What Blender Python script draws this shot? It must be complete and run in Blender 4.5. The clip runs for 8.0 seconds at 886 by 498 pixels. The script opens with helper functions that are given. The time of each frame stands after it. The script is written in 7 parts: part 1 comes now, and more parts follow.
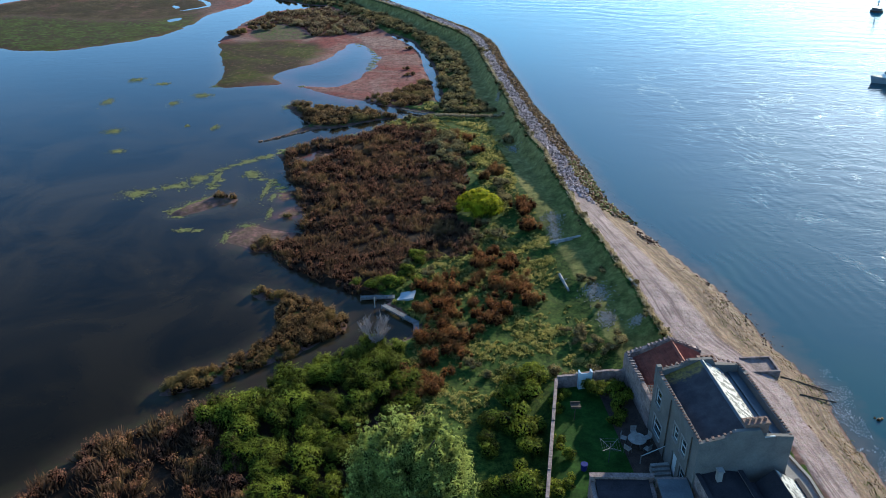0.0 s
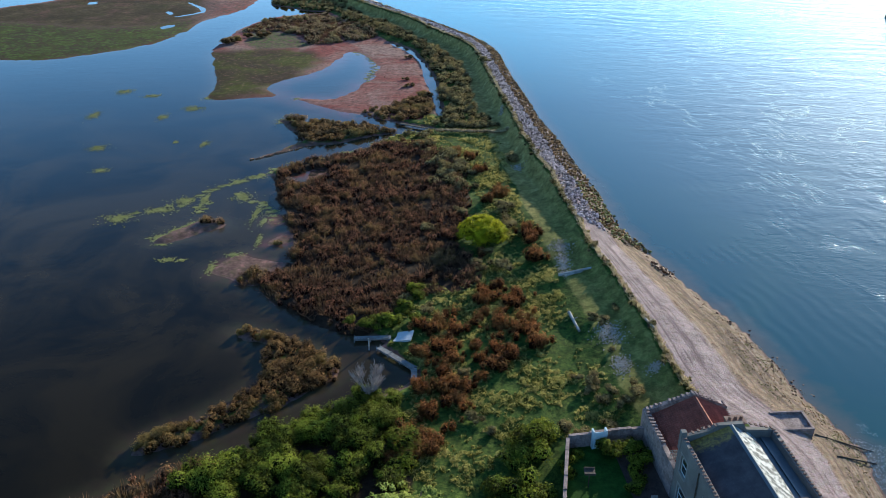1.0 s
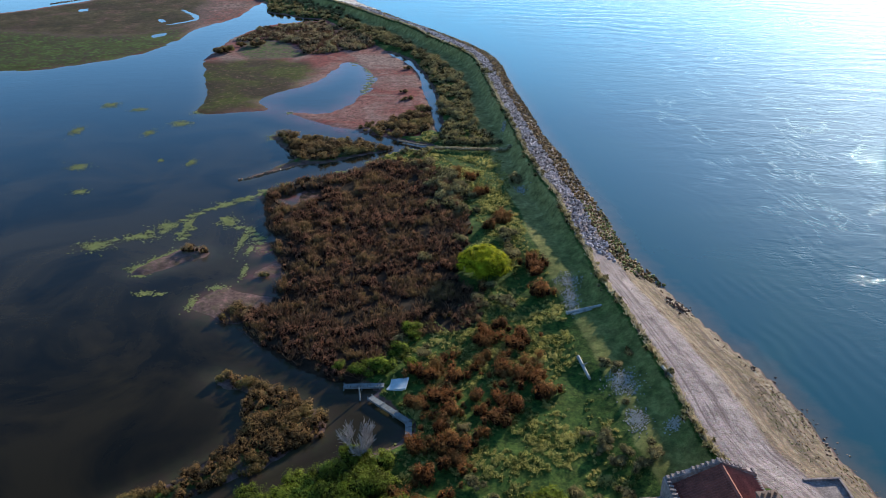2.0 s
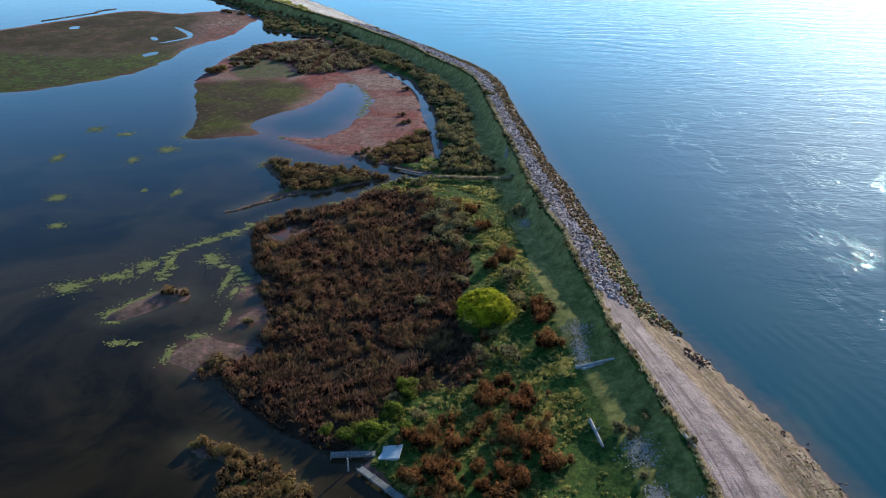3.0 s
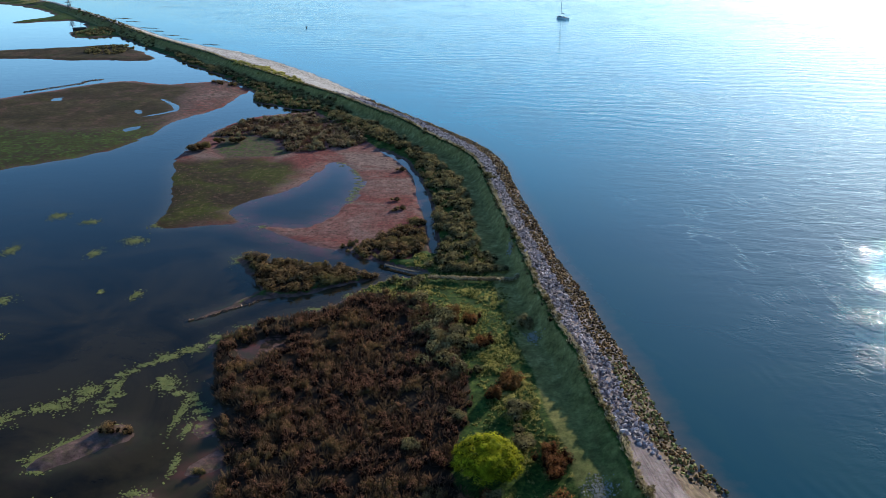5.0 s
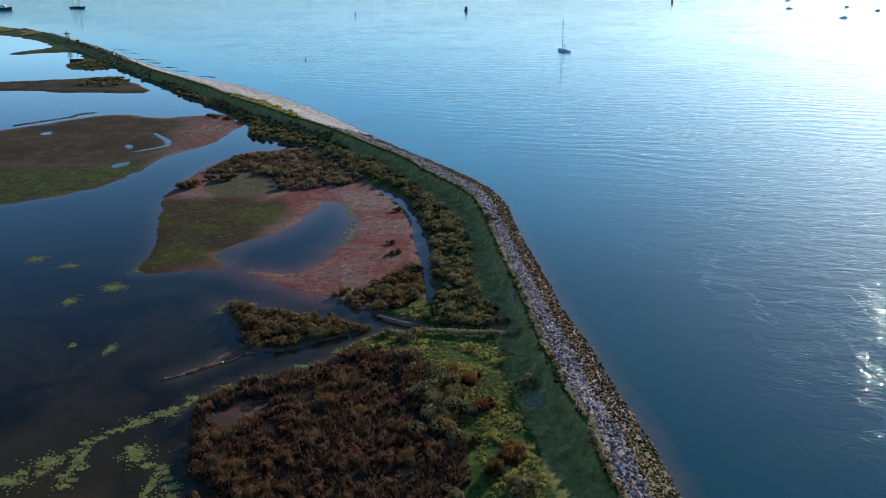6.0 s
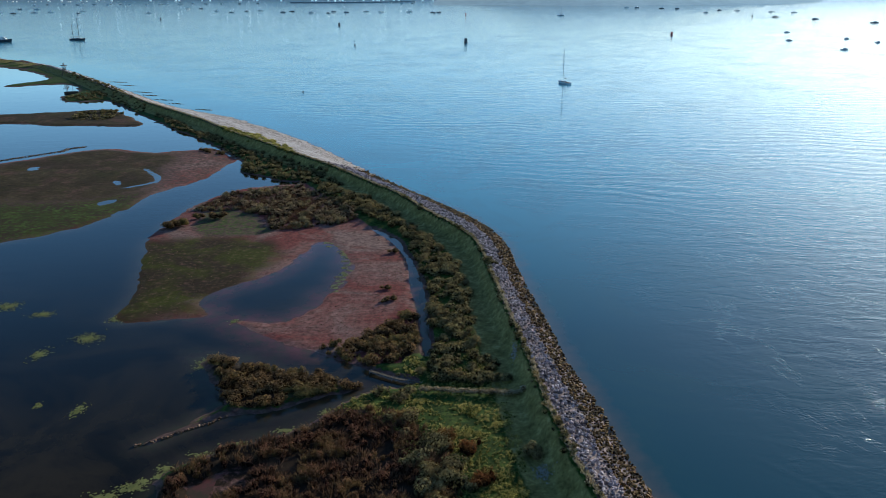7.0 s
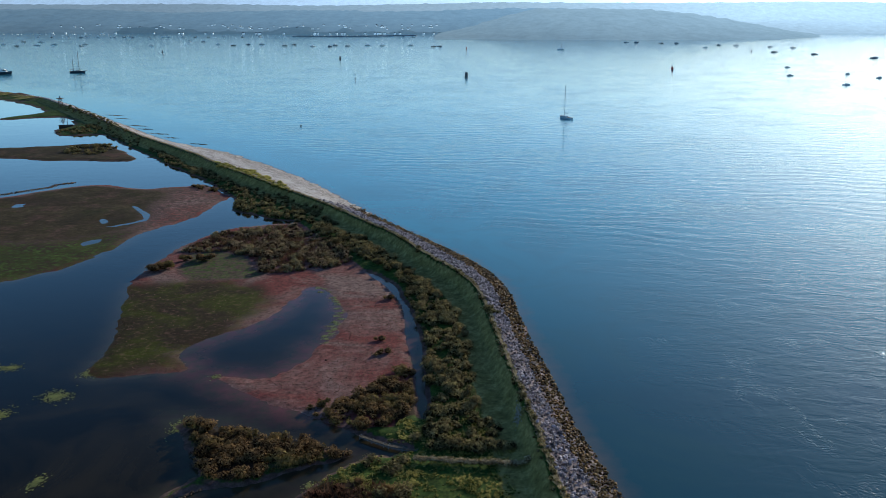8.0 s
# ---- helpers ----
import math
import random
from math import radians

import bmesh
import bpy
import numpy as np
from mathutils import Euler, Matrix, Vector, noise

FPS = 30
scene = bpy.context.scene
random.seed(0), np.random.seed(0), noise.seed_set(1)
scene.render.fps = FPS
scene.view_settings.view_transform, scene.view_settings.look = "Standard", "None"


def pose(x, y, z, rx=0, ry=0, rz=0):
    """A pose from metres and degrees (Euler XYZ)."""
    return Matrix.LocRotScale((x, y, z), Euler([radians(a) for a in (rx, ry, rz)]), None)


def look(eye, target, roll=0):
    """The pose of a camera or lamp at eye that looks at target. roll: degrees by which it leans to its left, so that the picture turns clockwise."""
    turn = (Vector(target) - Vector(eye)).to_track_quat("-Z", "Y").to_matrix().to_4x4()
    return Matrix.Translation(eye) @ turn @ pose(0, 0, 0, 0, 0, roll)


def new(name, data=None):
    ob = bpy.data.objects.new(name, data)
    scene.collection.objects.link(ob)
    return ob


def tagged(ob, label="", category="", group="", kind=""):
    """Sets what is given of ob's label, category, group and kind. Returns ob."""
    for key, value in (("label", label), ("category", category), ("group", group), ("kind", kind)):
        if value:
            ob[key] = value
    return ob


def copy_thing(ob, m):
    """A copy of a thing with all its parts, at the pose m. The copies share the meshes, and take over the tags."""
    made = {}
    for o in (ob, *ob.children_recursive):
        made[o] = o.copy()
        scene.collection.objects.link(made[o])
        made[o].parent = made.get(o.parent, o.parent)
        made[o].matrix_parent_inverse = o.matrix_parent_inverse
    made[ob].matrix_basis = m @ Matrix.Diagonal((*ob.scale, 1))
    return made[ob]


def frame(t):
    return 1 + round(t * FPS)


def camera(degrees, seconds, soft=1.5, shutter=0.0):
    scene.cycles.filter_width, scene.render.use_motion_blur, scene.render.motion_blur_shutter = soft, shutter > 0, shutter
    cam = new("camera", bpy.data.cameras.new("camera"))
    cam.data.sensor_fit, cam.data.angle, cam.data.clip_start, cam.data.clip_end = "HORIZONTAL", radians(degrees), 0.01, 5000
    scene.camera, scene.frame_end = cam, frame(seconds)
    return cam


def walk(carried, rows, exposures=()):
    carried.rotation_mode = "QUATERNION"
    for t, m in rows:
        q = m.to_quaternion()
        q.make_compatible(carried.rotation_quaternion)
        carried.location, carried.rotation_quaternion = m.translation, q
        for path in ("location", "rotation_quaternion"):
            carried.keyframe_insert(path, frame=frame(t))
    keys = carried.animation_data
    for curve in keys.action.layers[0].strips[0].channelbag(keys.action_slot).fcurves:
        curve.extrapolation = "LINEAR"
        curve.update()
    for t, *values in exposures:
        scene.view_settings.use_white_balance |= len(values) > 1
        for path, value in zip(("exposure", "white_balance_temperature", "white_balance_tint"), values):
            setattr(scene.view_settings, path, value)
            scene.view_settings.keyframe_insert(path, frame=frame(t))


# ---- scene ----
cam = camera(58.6, 8.0, soft=0.8)
PATH = [
    (0, (1.252, 3.394, 43.757), (1.214, 5.162, 42.825), -0.3),
    (0.5, (1.231, 7.109, 43.827), (1.191, 8.877, 42.894), -0.3),
    (1, (1.29, 10.698, 44.015), (1.247, 12.466, 43.082), -0.4),
    (2.5, (1.493, 21.76, 43.94), (1.446, 23.535, 43.02), -0.4),
    (3, (1.599, 25.487, 43.963), (1.549, 27.271, 43.059), -0.5),
    (3.5, (1.654, 29.036, 43.902), (1.605, 30.837, 43.033), -0.4),
    (4, (1.652, 32.844, 43.861), (1.602, 34.661, 43.027), -0.3),
    (4.5, (1.724, 36.574, 43.886), (1.673, 38.406, 43.085), -0.3),
    (5.8, (2.106, 46.166, 43.805), (2.05, 48.033, 43.09), -0.3),
    (6, (2.117, 47.534, 43.814), (2.062, 49.406, 43.113), -0.2),
    (6.5, (2.179, 51.185, 43.812), (2.124, 53.07, 43.145), -0.2),
    (7, (2.297, 54.882, 43.788), (2.241, 56.779, 43.156), -0.2),
    (7.5, (2.301, 58.769, 43.764), (2.244, 60.677, 43.169), -0.1),
    (8, (2.36, 62.602, 43.811), (2.303, 64.522, 43.255), -0.0),
]
EXPOSURES = [(0.0, 1.20, 5260, 0), (3.0, 1.02, 5260, 0), (6.0, 0.44, 5260, 0), (8.0, 0.15, 5260, 0)]
walk(cam, [(t, look(eye, target, roll)) for t, eye, target, roll in PATH], EXPOSURES)

# ---- world and sun ----
SUN_AZ, SUN_EL = 33.0, 15.5          # degrees: to the right of +y, above the horizon
world = bpy.data.worlds.new("sky")
scene.world = world
world.use_nodes = True
wn = world.node_tree
sky = wn.nodes.new("ShaderNodeTexSky")
sky.sky_type, sky.sun_disc = "NISHITA", False
sky.sun_elevation, sky.sun_rotation = radians(SUN_EL), radians(SUN_AZ)
sky.air_density, sky.dust_density, sky.ozone_density = 1.0, 0.5, 3.7
wn.links.new(sky.outputs[0], wn.nodes["Background"].inputs[0])
wn.nodes["Background"].inputs[1].default_value = 0.118
sun = new("sun", bpy.data.lights.new("sun", "SUN"))
sun.data.energy, sun.data.angle, sun.data.color = 5.0, radians(0.6), (1.0, 0.80, 0.56)
sa, se = radians(SUN_AZ), radians(SUN_EL)
sun.matrix_world = look((0, 0, 60), (-math.sin(sa) * math.cos(se), -math.cos(sa) * math.cos(se), 60 - math.sin(se)))


# ---- small helpers ----
rng = np.random.default_rng(7)


def smooth(x):
    x = np.clip(x, 0.0, 1.0)
    return x * x * (3 - 2 * x)


def lattice(i, j, seed):
    h = (i.astype(np.int64) * 374761393 + j.astype(np.int64) * 668265263 + seed * 1442695041) & 0x7FFFFFFF
    h = ((h ^ (h >> 13)) * 1274126177) & 0x7FFFFFFF
    return ((h ^ (h >> 16)) & 0xFFFF) / 65535.0


def vnoise(x, y, seed=0):
    """Smooth noise from 0 to 1 over a unit lattice."""
    x, y = np.asarray(x, float), np.asarray(y, float)
    i, j = np.floor(x), np.floor(y)
    u, v = smooth(x - i), smooth(y - j)
    a, b = lattice(i, j, seed), lattice(i + 1, j, seed)
    c, d = lattice(i, j + 1, seed), lattice(i + 1, j + 1, seed)
    return (a * (1 - u) + b * u) * (1 - v) + (c * (1 - u) + d * u) * v


def fbm(x, y, seed=0):
    return (vnoise(x, y, seed) + 0.5 * vnoise(2.1 * x, 2.1 * y, seed + 1) + 0.25 * vnoise(4.3 * x, 4.3 * y, seed + 2)) / 1.75


def seg_dist(x, y, line, closed):
    """Distance to a line of points, and the side of its nearest segment (positive to the right of its run)."""
    best, side = np.full(x.shape, 1e9), np.zeros(x.shape)
    pts = list(line) + ([line[0]] if closed else [])
    for (ax, ay), (bx, by) in zip(pts, pts[1:]):
        dx, dy = bx - ax, by - ay
        k = np.clip(((x - ax) * dx + (y - ay) * dy) / (dx * dx + dy * dy + 1e-9), 0, 1)
        d = np.hypot(x - ax - k * dx, y - ay - k * dy)
        near = d < best
        best[near] = d[near]
        side[near] = ((x - ax) * dy - (y - ay) * dx)[near]
    return best, np.sign(side)


def inside(x, y, poly):
    odd = np.zeros(x.shape, bool)
    for (ax, ay), (bx, by) in zip(poly, list(poly[1:]) + [poly[0]]):
        if ay != by:
            odd ^= ((ay > y) != (by > y)) & (x < (bx - ax) * (y - ay) / (by - ay) + ax)
    return odd


def signed(x, y, poly):
    """Distance to a closed outline, positive inside it."""
    d, _ = seg_dist(x, y, poly, True)
    return np.where(inside(x, y, poly), d, -d)


def rounded(line, closed=True):
    """One round of corner cutting, so that an outline bends softly."""
    out, n = [], len(line)
    for k in range(n if closed else n - 1):
        (ax, ay), (bx, by) = line[k], line[(k + 1) % n]
        out += [(0.75 * ax + 0.25 * bx, 0.75 * ay + 0.25 * by), (0.25 * ax + 0.75 * bx, 0.25 * ay + 0.75 * by)]
    return out if closed else [line[0]] + out + [line[-1]]


def mesh_of(name, verts, faces, smooth_shade=False):
    """A mesh from arrays; faces: n x 3 or n x 4."""
    verts, faces = np.asarray(verts, np.float32), np.asarray(faces, np.int32)
    me = bpy.data.meshes.new(name)
    n, k = faces.shape
    me.vertices.add(len(verts))
    me.vertices.foreach_set("co", verts.ravel())
    me.loops.add(n * k)
    me.loops.foreach_set("vertex_index", faces.ravel())
    me.polygons.add(n)
    me.polygons.foreach_set("loop_start", np.arange(0, n * k, k, dtype=np.int32))
    me.polygons.foreach_set("use_smooth", np.full(n, smooth_shade))
    me.update(calc_edges=True)
    return me


def tint(me, values):
    """A value per vertex, by which a material varies its colour."""
    at = me.attributes.new("tint", "FLOAT", "POINT")
    at.data.foreach_set("value", np.asarray(values, np.float32))


def part(name, bm, material, parent, label=""):
    """Links a bmesh as one mesh object under a thing or a part."""
    me = bpy.data.meshes.new(name)
    bm.to_mesh(me)
    bm.free()
    me.materials.append(material)
    ob = new(name, me)
    ob.parent = parent
    return tagged(ob, label=label)


def thing(name, m, label, category, group="", kind=""):
    ob = new(name)
    ob.matrix_world = m
    return tagged(ob, label, category, group, kind)


def box(bm, x0, x1, y0, y1, z0, z1, bevel=0.0):
    made = bmesh.ops.create_cube(bm, size=1.0, matrix=Matrix.Translation(((x0 + x1) / 2, (y0 + y1) / 2, (z0 + z1) / 2)) @ Matrix.Diagonal((x1 - x0, y1 - y0, z1 - z0, 1)))
    if bevel:
        edges = list({e for v in made["verts"] for e in v.link_edges})
        bmesh.ops.bevel(bm, geom=edges, offset=bevel, segments=1, affect="EDGES")
    return bm


def boxed(*args, bevel=0.0):
    return box(bmesh.new(), *args, bevel=bevel)


def rod(bm, a, b, r0, r1=None, sides=6):
    """A tapered round bar from a to b."""
    a, b = Vector(a), Vector(b)
    turn = (b - a).to_track_quat("Z", "Y").to_matrix().to_4x4()
    bmesh.ops.create_cone(bm, cap_ends=True, segments=sides, radius1=r0, radius2=r0 if r1 is None else r1, depth=(b - a).length, matrix=Matrix.Translation((a + b) / 2) @ turn)
    return bm


def prism(bm, outline, axis, lo, hi):
    """A flat outline of (u, v) drawn out along axis x, y or z from lo to hi."""
    def at(u, v, w):
        return {"x": (w, u, v), "y": (u, w, v), "z": (u, v, w)}[axis]
    a = [bm.verts.new(at(u, v, lo)) for u, v in outline]
    b = [bm.verts.new(at(u, v, hi)) for u, v in outline]
    n = len(outline)
    bm.faces.new(a)
    bm.faces.new(b[::-1])
    for k in range(n):
        bm.faces.new((a[k], b[k], b[(k + 1) % n], a[(k + 1) % n]))
    bmesh.ops.recalc_face_normals(bm, faces=bm.faces)
    return bm


# ---- materials ----
class Nodes:
    """A node material, written node by node."""

    def __init__(self, name):
        self.mat = bpy.data.materials.new(name)
        self.mat.use_nodes = True
        self.tree = self.mat.node_tree
        self.bsdf = self.tree.nodes["Principled BSDF"]

    def put(self, socket, value):
        if hasattr(value, "is_output"):
            self.tree.links.new(value, socket)
        else:
            socket.default_value = (*value, 1.0) if isinstance(value, tuple) and len(value) == 3 and socket.type == "RGBA" else value

    def place(self):
        return self.tree.nodes.new("ShaderNodeNewGeometry").outputs["Position"]

    def local(self):
        return self.tree.nodes.new("ShaderNodeTexCoord").outputs["Object"]

    def value(self, name):
        n = self.tree.nodes.new("ShaderNodeAttribute")
        n.attribute_name = name
        return n

    def chance(self):
        return self.tree.nodes.new("ShaderNodeObjectInfo").outputs["Random"]

    def island(self):
        return self.tree.nodes.new("ShaderNodeNewGeometry").outputs["Random Per Island"]

    def noise(self, scale, detail=3.0, rough=0.55, at=None, twist=0.0):
        n = self.tree.nodes.new("ShaderNodeTexNoise")
        n.inputs["Scale"].default_value, n.inputs["Detail"].default_value = scale, detail
        n.inputs["Roughness"].default_value, n.inputs["Distortion"].default_value = rough, twist
        self.put(n.inputs["Vector"], self.place() if at is None else at)
        return n.outputs["Fac"]

    def wave(self, length, wander, at, spread=1.0):
        """Parallel crests a given length apart along y, bent by noise."""
        n = self.tree.nodes.new("ShaderNodeTexWave")
        n.bands_direction = "Y"
        n.inputs["Scale"].default_value, n.inputs["Distortion"].default_value = 0.31416 / length, wander
        n.inputs["Detail"].default_value, n.inputs["Detail Scale"].default_value = 2.0, spread
        self.put(n.inputs["Vector"], at)
        return n.outputs["Fac"]

    def cells(self, scale, out="Color", at=None, feature="F1"):
        n = self.tree.nodes.new("ShaderNodeTexVoronoi")
        n.feature = feature
        n.inputs["Scale"].default_value = scale
        self.put(n.inputs["Vector"], self.place() if at is None else at)
        return n.outputs[out]

    def scaled(self, at, x, y, z, turn=0.0):
        n = self.tree.nodes.new("ShaderNodeMapping")
        n.inputs["Scale"].default_value = (x, y, z)
        n.inputs["Rotation"].default_value = (0, 0, radians(turn))
        self.put(n.inputs["Vector"], at)
        return n.outputs[0]

    def ramp(self, value, *stops):
        n = self.tree.nodes.new("ShaderNodeValToRGB")
        el = n.color_ramp.elements
        while len(el) < len(stops):
            el.new(0.5)
        for e, (at, c) in zip(el, stops):
            e.position, e.color = at, (*c, 1) if isinstance(c, tuple) else (c, c, c, 1)
        self.put(n.inputs[0], value)
        return n.outputs[0]

    def mix(self, fac, a, b, how="MIX"):
        n = self.tree.nodes.new("ShaderNodeMix")
        n.data_type, n.blend_type = "RGBA", how
        self.put(n.inputs[0], fac)
        self.put(n.inputs[6], a)
        self.put(n.inputs[7], b)
        return n.outputs[2]

    def sum(self, a, b, how="ADD", clamp=False):
        n = self.tree.nodes.new("ShaderNodeMath")
        n.operation, n.use_clamp = how, clamp
        self.put(n.inputs[0], a)
        self.put(n.inputs[1], b)
        return n.outputs[0]

    def bump(self, height, strength, distance):
        n = self.tree.nodes.new("ShaderNodeBump")
        n.inputs["Strength"].default_value, n.inputs["Distance"].default_value = strength, distance
        self.put(n.inputs["Height"], height)
        self.put(self.bsdf.inputs["Normal"], n.outputs[0])

    def done(self, colour, rough=0.8, metal=0.0, spec=None):
        self.put(self.bsdf.inputs["Base Color"], colour)
        self.put(self.bsdf.inputs["Roughness"], rough)
        self.bsdf.inputs["Metallic"].default_value = metal
        if spec is not None:
            self.bsdf.inputs["Specular IOR Level"].default_value = spec
        return self.mat


def worn(name, low, high, scale=2.0, rough=0.85, grain=30.0, relief=0.3, depth=0.02, metal=0.0, local=True, vary=0.0):
    """A surface that varies between two colours at two scales, with fine relief."""
    n = Nodes(name)
    at = n.local() if local else n.place()
    big, fine = n.noise(scale, 4.0, 0.6, at), n.noise(grain, 2.0, 0.5, at)
    mixed = n.sum(n.sum(big, 0.65, "MULTIPLY"), n.sum(fine, 0.35, "MULTIPLY"))
    if vary:
        one = n.sum(n.sum(n.island(), n.chance()), 1.0, "MODULO")
        mixed = n.sum(n.sum(mixed, n.sum(one, vary, "MULTIPLY")), 0.5 * vary, "SUBTRACT")
    colour = n.ramp(mixed, (0.32, low), (0.68, high))
    n.bump(fine, relief, depth)
    return n.done(colour, rough, metal, 0.5 if rough < 0.6 else 0.15)


def foliage(name, dark, light, other, thin=0.35):
    """Leaves: colour from each plant's tint, and a little light through the blade."""
    n = Nodes(name)
    t = n.value("tint").outputs["Fac"]
    patch = n.noise(0.35, 3.0)
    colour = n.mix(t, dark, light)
    colour = n.mix(n.ramp(patch, (0.48, 0.0), (0.66, 0.6)), colour, other)
    n.done(colour, 0.8, spec=0.07)
    if thin:
        glow = n.tree.nodes.new("ShaderNodeBsdfTranslucent")
        n.put(glow.inputs[0], colour)
        both = n.tree.nodes.new("ShaderNodeMixShader")
        both.inputs[0].default_value = thin
        n.tree.links.new(n.bsdf.outputs[0], both.inputs[1])
        n.tree.links.new(glow.outputs[0], both.inputs[2])
        n.tree.links.new(both.outputs[0], n.tree.nodes["Material Output"].inputs[0])
    return n.mat


def ground_material():
    n = Nodes("ground")
    a, b, c = n.value("zone_a"), n.value("zone_b"), n.value("zone_c")
    sc_ = n.tree.nodes.new("ShaderNodeSeparateColor")
    n.put(sc_.inputs[0], c.outputs["Color"])
    sa_, sb_ = n.tree.nodes.new("ShaderNodeSeparateColor"), n.tree.nodes.new("ShaderNodeSeparateColor")
    n.put(sa_.inputs[0], a.outputs["Color"])
    n.put(sb_.inputs[0], b.outputs["Color"])
    ragged = n.sum(n.noise(0.9, 5.0, 0.65), 0.5, "SUBTRACT")

    def edge(mask, much=0.9):
        return n.ramp(n.sum(mask, n.sum(ragged, much, "MULTIPLY")), (0.38, 0.0), (0.62, 1.0))

    big, mid, fine = n.noise(0.12, 3.0), n.noise(1.1, 4.0, 0.6), n.noise(9.0, 3.0, 0.6)
    bed = n.mix(n.ramp(big, (0.35, 0.0), (0.65, 1.0)), (0.018, 0.013, 0.008), (0.045, 0.032, 0.02))
    mud = n.mix(n.ramp(mid, (0.3, 0.0), (0.7, 1.0)), (0.085, 0.05, 0.04), (0.175, 0.102, 0.086))
    mud = n.mix(n.ramp(n.noise(3.5, 6.0, 0.75), (0.55, 0.0), (0.66, 0.7)), mud, (0.055, 0.034, 0.024))
    mud = n.mix(n.ramp(n.noise(0.6, 6.0, 0.7), (0.5, 0.0), (0.66, 0.6)), mud, (0.075, 0.068, 0.024))
    colour = n.mix(edge(b.outputs["Alpha"], 0.3), bed, mud)
    turf = n.mix(n.ramp(mid, (0.35, 0.0), (0.65, 1.0)), (0.042, 0.072, 0.010), (0.105, 0.135, 0.022))
    turf = n.mix(n.ramp(n.noise(0.7, 6.0, 0.75), (0.55, 0.0), (0.72, 0.35)), turf, (0.12, 0.115, 0.03))
    turf = n.mix(n.ramp(n.noise(2.6, 5.0, 0.75), (0.38, 0.85), (0.56, 0.0)), turf, (0.012, 0.032, 0.006))
    turf = n.mix(n.ramp(fine, (0.35, 0.5), (0.6, 0.0)), turf, (0.016, 0.036, 0.008))
    # strip behind the bank: grass colour raised to lift the bank's shade
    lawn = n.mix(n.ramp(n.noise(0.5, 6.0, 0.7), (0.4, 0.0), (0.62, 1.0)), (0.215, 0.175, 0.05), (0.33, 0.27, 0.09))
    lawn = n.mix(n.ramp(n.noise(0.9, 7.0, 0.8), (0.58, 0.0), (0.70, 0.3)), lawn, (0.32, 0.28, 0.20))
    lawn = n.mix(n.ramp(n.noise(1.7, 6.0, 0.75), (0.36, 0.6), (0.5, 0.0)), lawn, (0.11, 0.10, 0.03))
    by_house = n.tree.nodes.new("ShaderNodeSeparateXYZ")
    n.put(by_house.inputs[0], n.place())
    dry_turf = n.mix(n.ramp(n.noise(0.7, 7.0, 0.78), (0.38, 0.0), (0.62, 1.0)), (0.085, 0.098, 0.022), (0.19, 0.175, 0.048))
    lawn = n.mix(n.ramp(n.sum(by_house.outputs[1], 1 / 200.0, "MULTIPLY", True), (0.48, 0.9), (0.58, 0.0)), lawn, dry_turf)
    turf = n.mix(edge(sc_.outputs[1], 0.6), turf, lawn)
    mown = n.mix(n.noise(2.5, 5.0, 0.7), (0.014, 0.042, 0.006), (0.036, 0.08, 0.012))
    turf = n.mix(edge(sc_.outputs[2], 0.2), turf, mown)
    colour = n.mix(edge(sa_.outputs[1]), colour, turf)
    reed = n.mix(mid, (0.018, 0.012, 0.008), (0.045, 0.028, 0.016))
    colour = n.mix(edge(a.outputs["Alpha"]), colour, reed)
    pink = n.mix(n.ramp(n.noise(0.07, 7.0, 0.68, twist=0.8), (0.42, 0.0), (0.6, 1.0)), (0.185, 0.05, 0.042), (0.225, 0.14, 0.116))
    pink = n.mix(n.ramp(n.noise(1.6, 6.0, 0.75), (0.5, 0.0), (0.64, 0.8)), pink, (0.075, 0.036, 0.028))
    pink = n.mix(n.ramp(n.noise(0.45, 7.0, 0.8, twist=0.5), (0.62, 0.0), (0.7, 0.7)), pink, (0.27, 0.23, 0.20))
    colour = n.mix(edge(sa_.outputs[2]), colour, pink)
    green = n.mix(n.ramp(n.noise(0.11, 7.0, 0.65, twist=0.7), (0.44, 0.0), (0.6, 1.0)), (0.034, 0.021, 0.010), (0.048, 0.052, 0.004))
    green = n.mix(n.ramp(n.noise(0.9, 6.0, 0.75), (0.52, 0.0), (0.66, 0.7)), green, (0.10, 0.05, 0.035))
    colour = n.mix(n.ramp(n.sum(sb_.outputs[0], n.sum(ragged, 1.3, "MULTIPLY")), (0.2, 0.0), (0.9, 1.0)), colour, green)
    colour = n.mix(n.ramp(n.sum(c.outputs["Alpha"], n.sum(n.sum(n.noise(0.6, 7.0, 0.75), 0.5, "SUBTRACT"), 4.2, "MULTIPLY")), (1.0, 0.0), (1.4, 0.75)), colour, (0.36, 0.31, 0.26))
    west = n.tree.nodes.new("ShaderNodeSeparateXYZ")
    n.put(west.inputs[0], n.place())
    grass = n.mix(n.ramp(n.noise(0.25, 7.0, 0.75), (0.4, 0.0), (0.6, 1.0)), (0.03, 0.036, 0.010), (0.065, 0.095, 0.016))
    meadow = n.sum(n.ramp(n.sum(west.outputs[0], -1 / 100.0, "MULTIPLY", True), (0.60, 0.0), (0.63, 1.0)), n.ramp(n.sum(sb_.outputs[0], n.sum(ragged, 2.2, "MULTIPLY")), (0.62, 0.0), (1.0, 0.9)), "MULTIPLY")
    colour = n.mix(meadow, colour, grass)
    olive = n.mix(n.ramp(n.noise(0.2, 6.0, 0.7), (0.35, 0.0), (0.65, 1.0)), (0.034, 0.024, 0.010), (0.075, 0.052, 0.024))
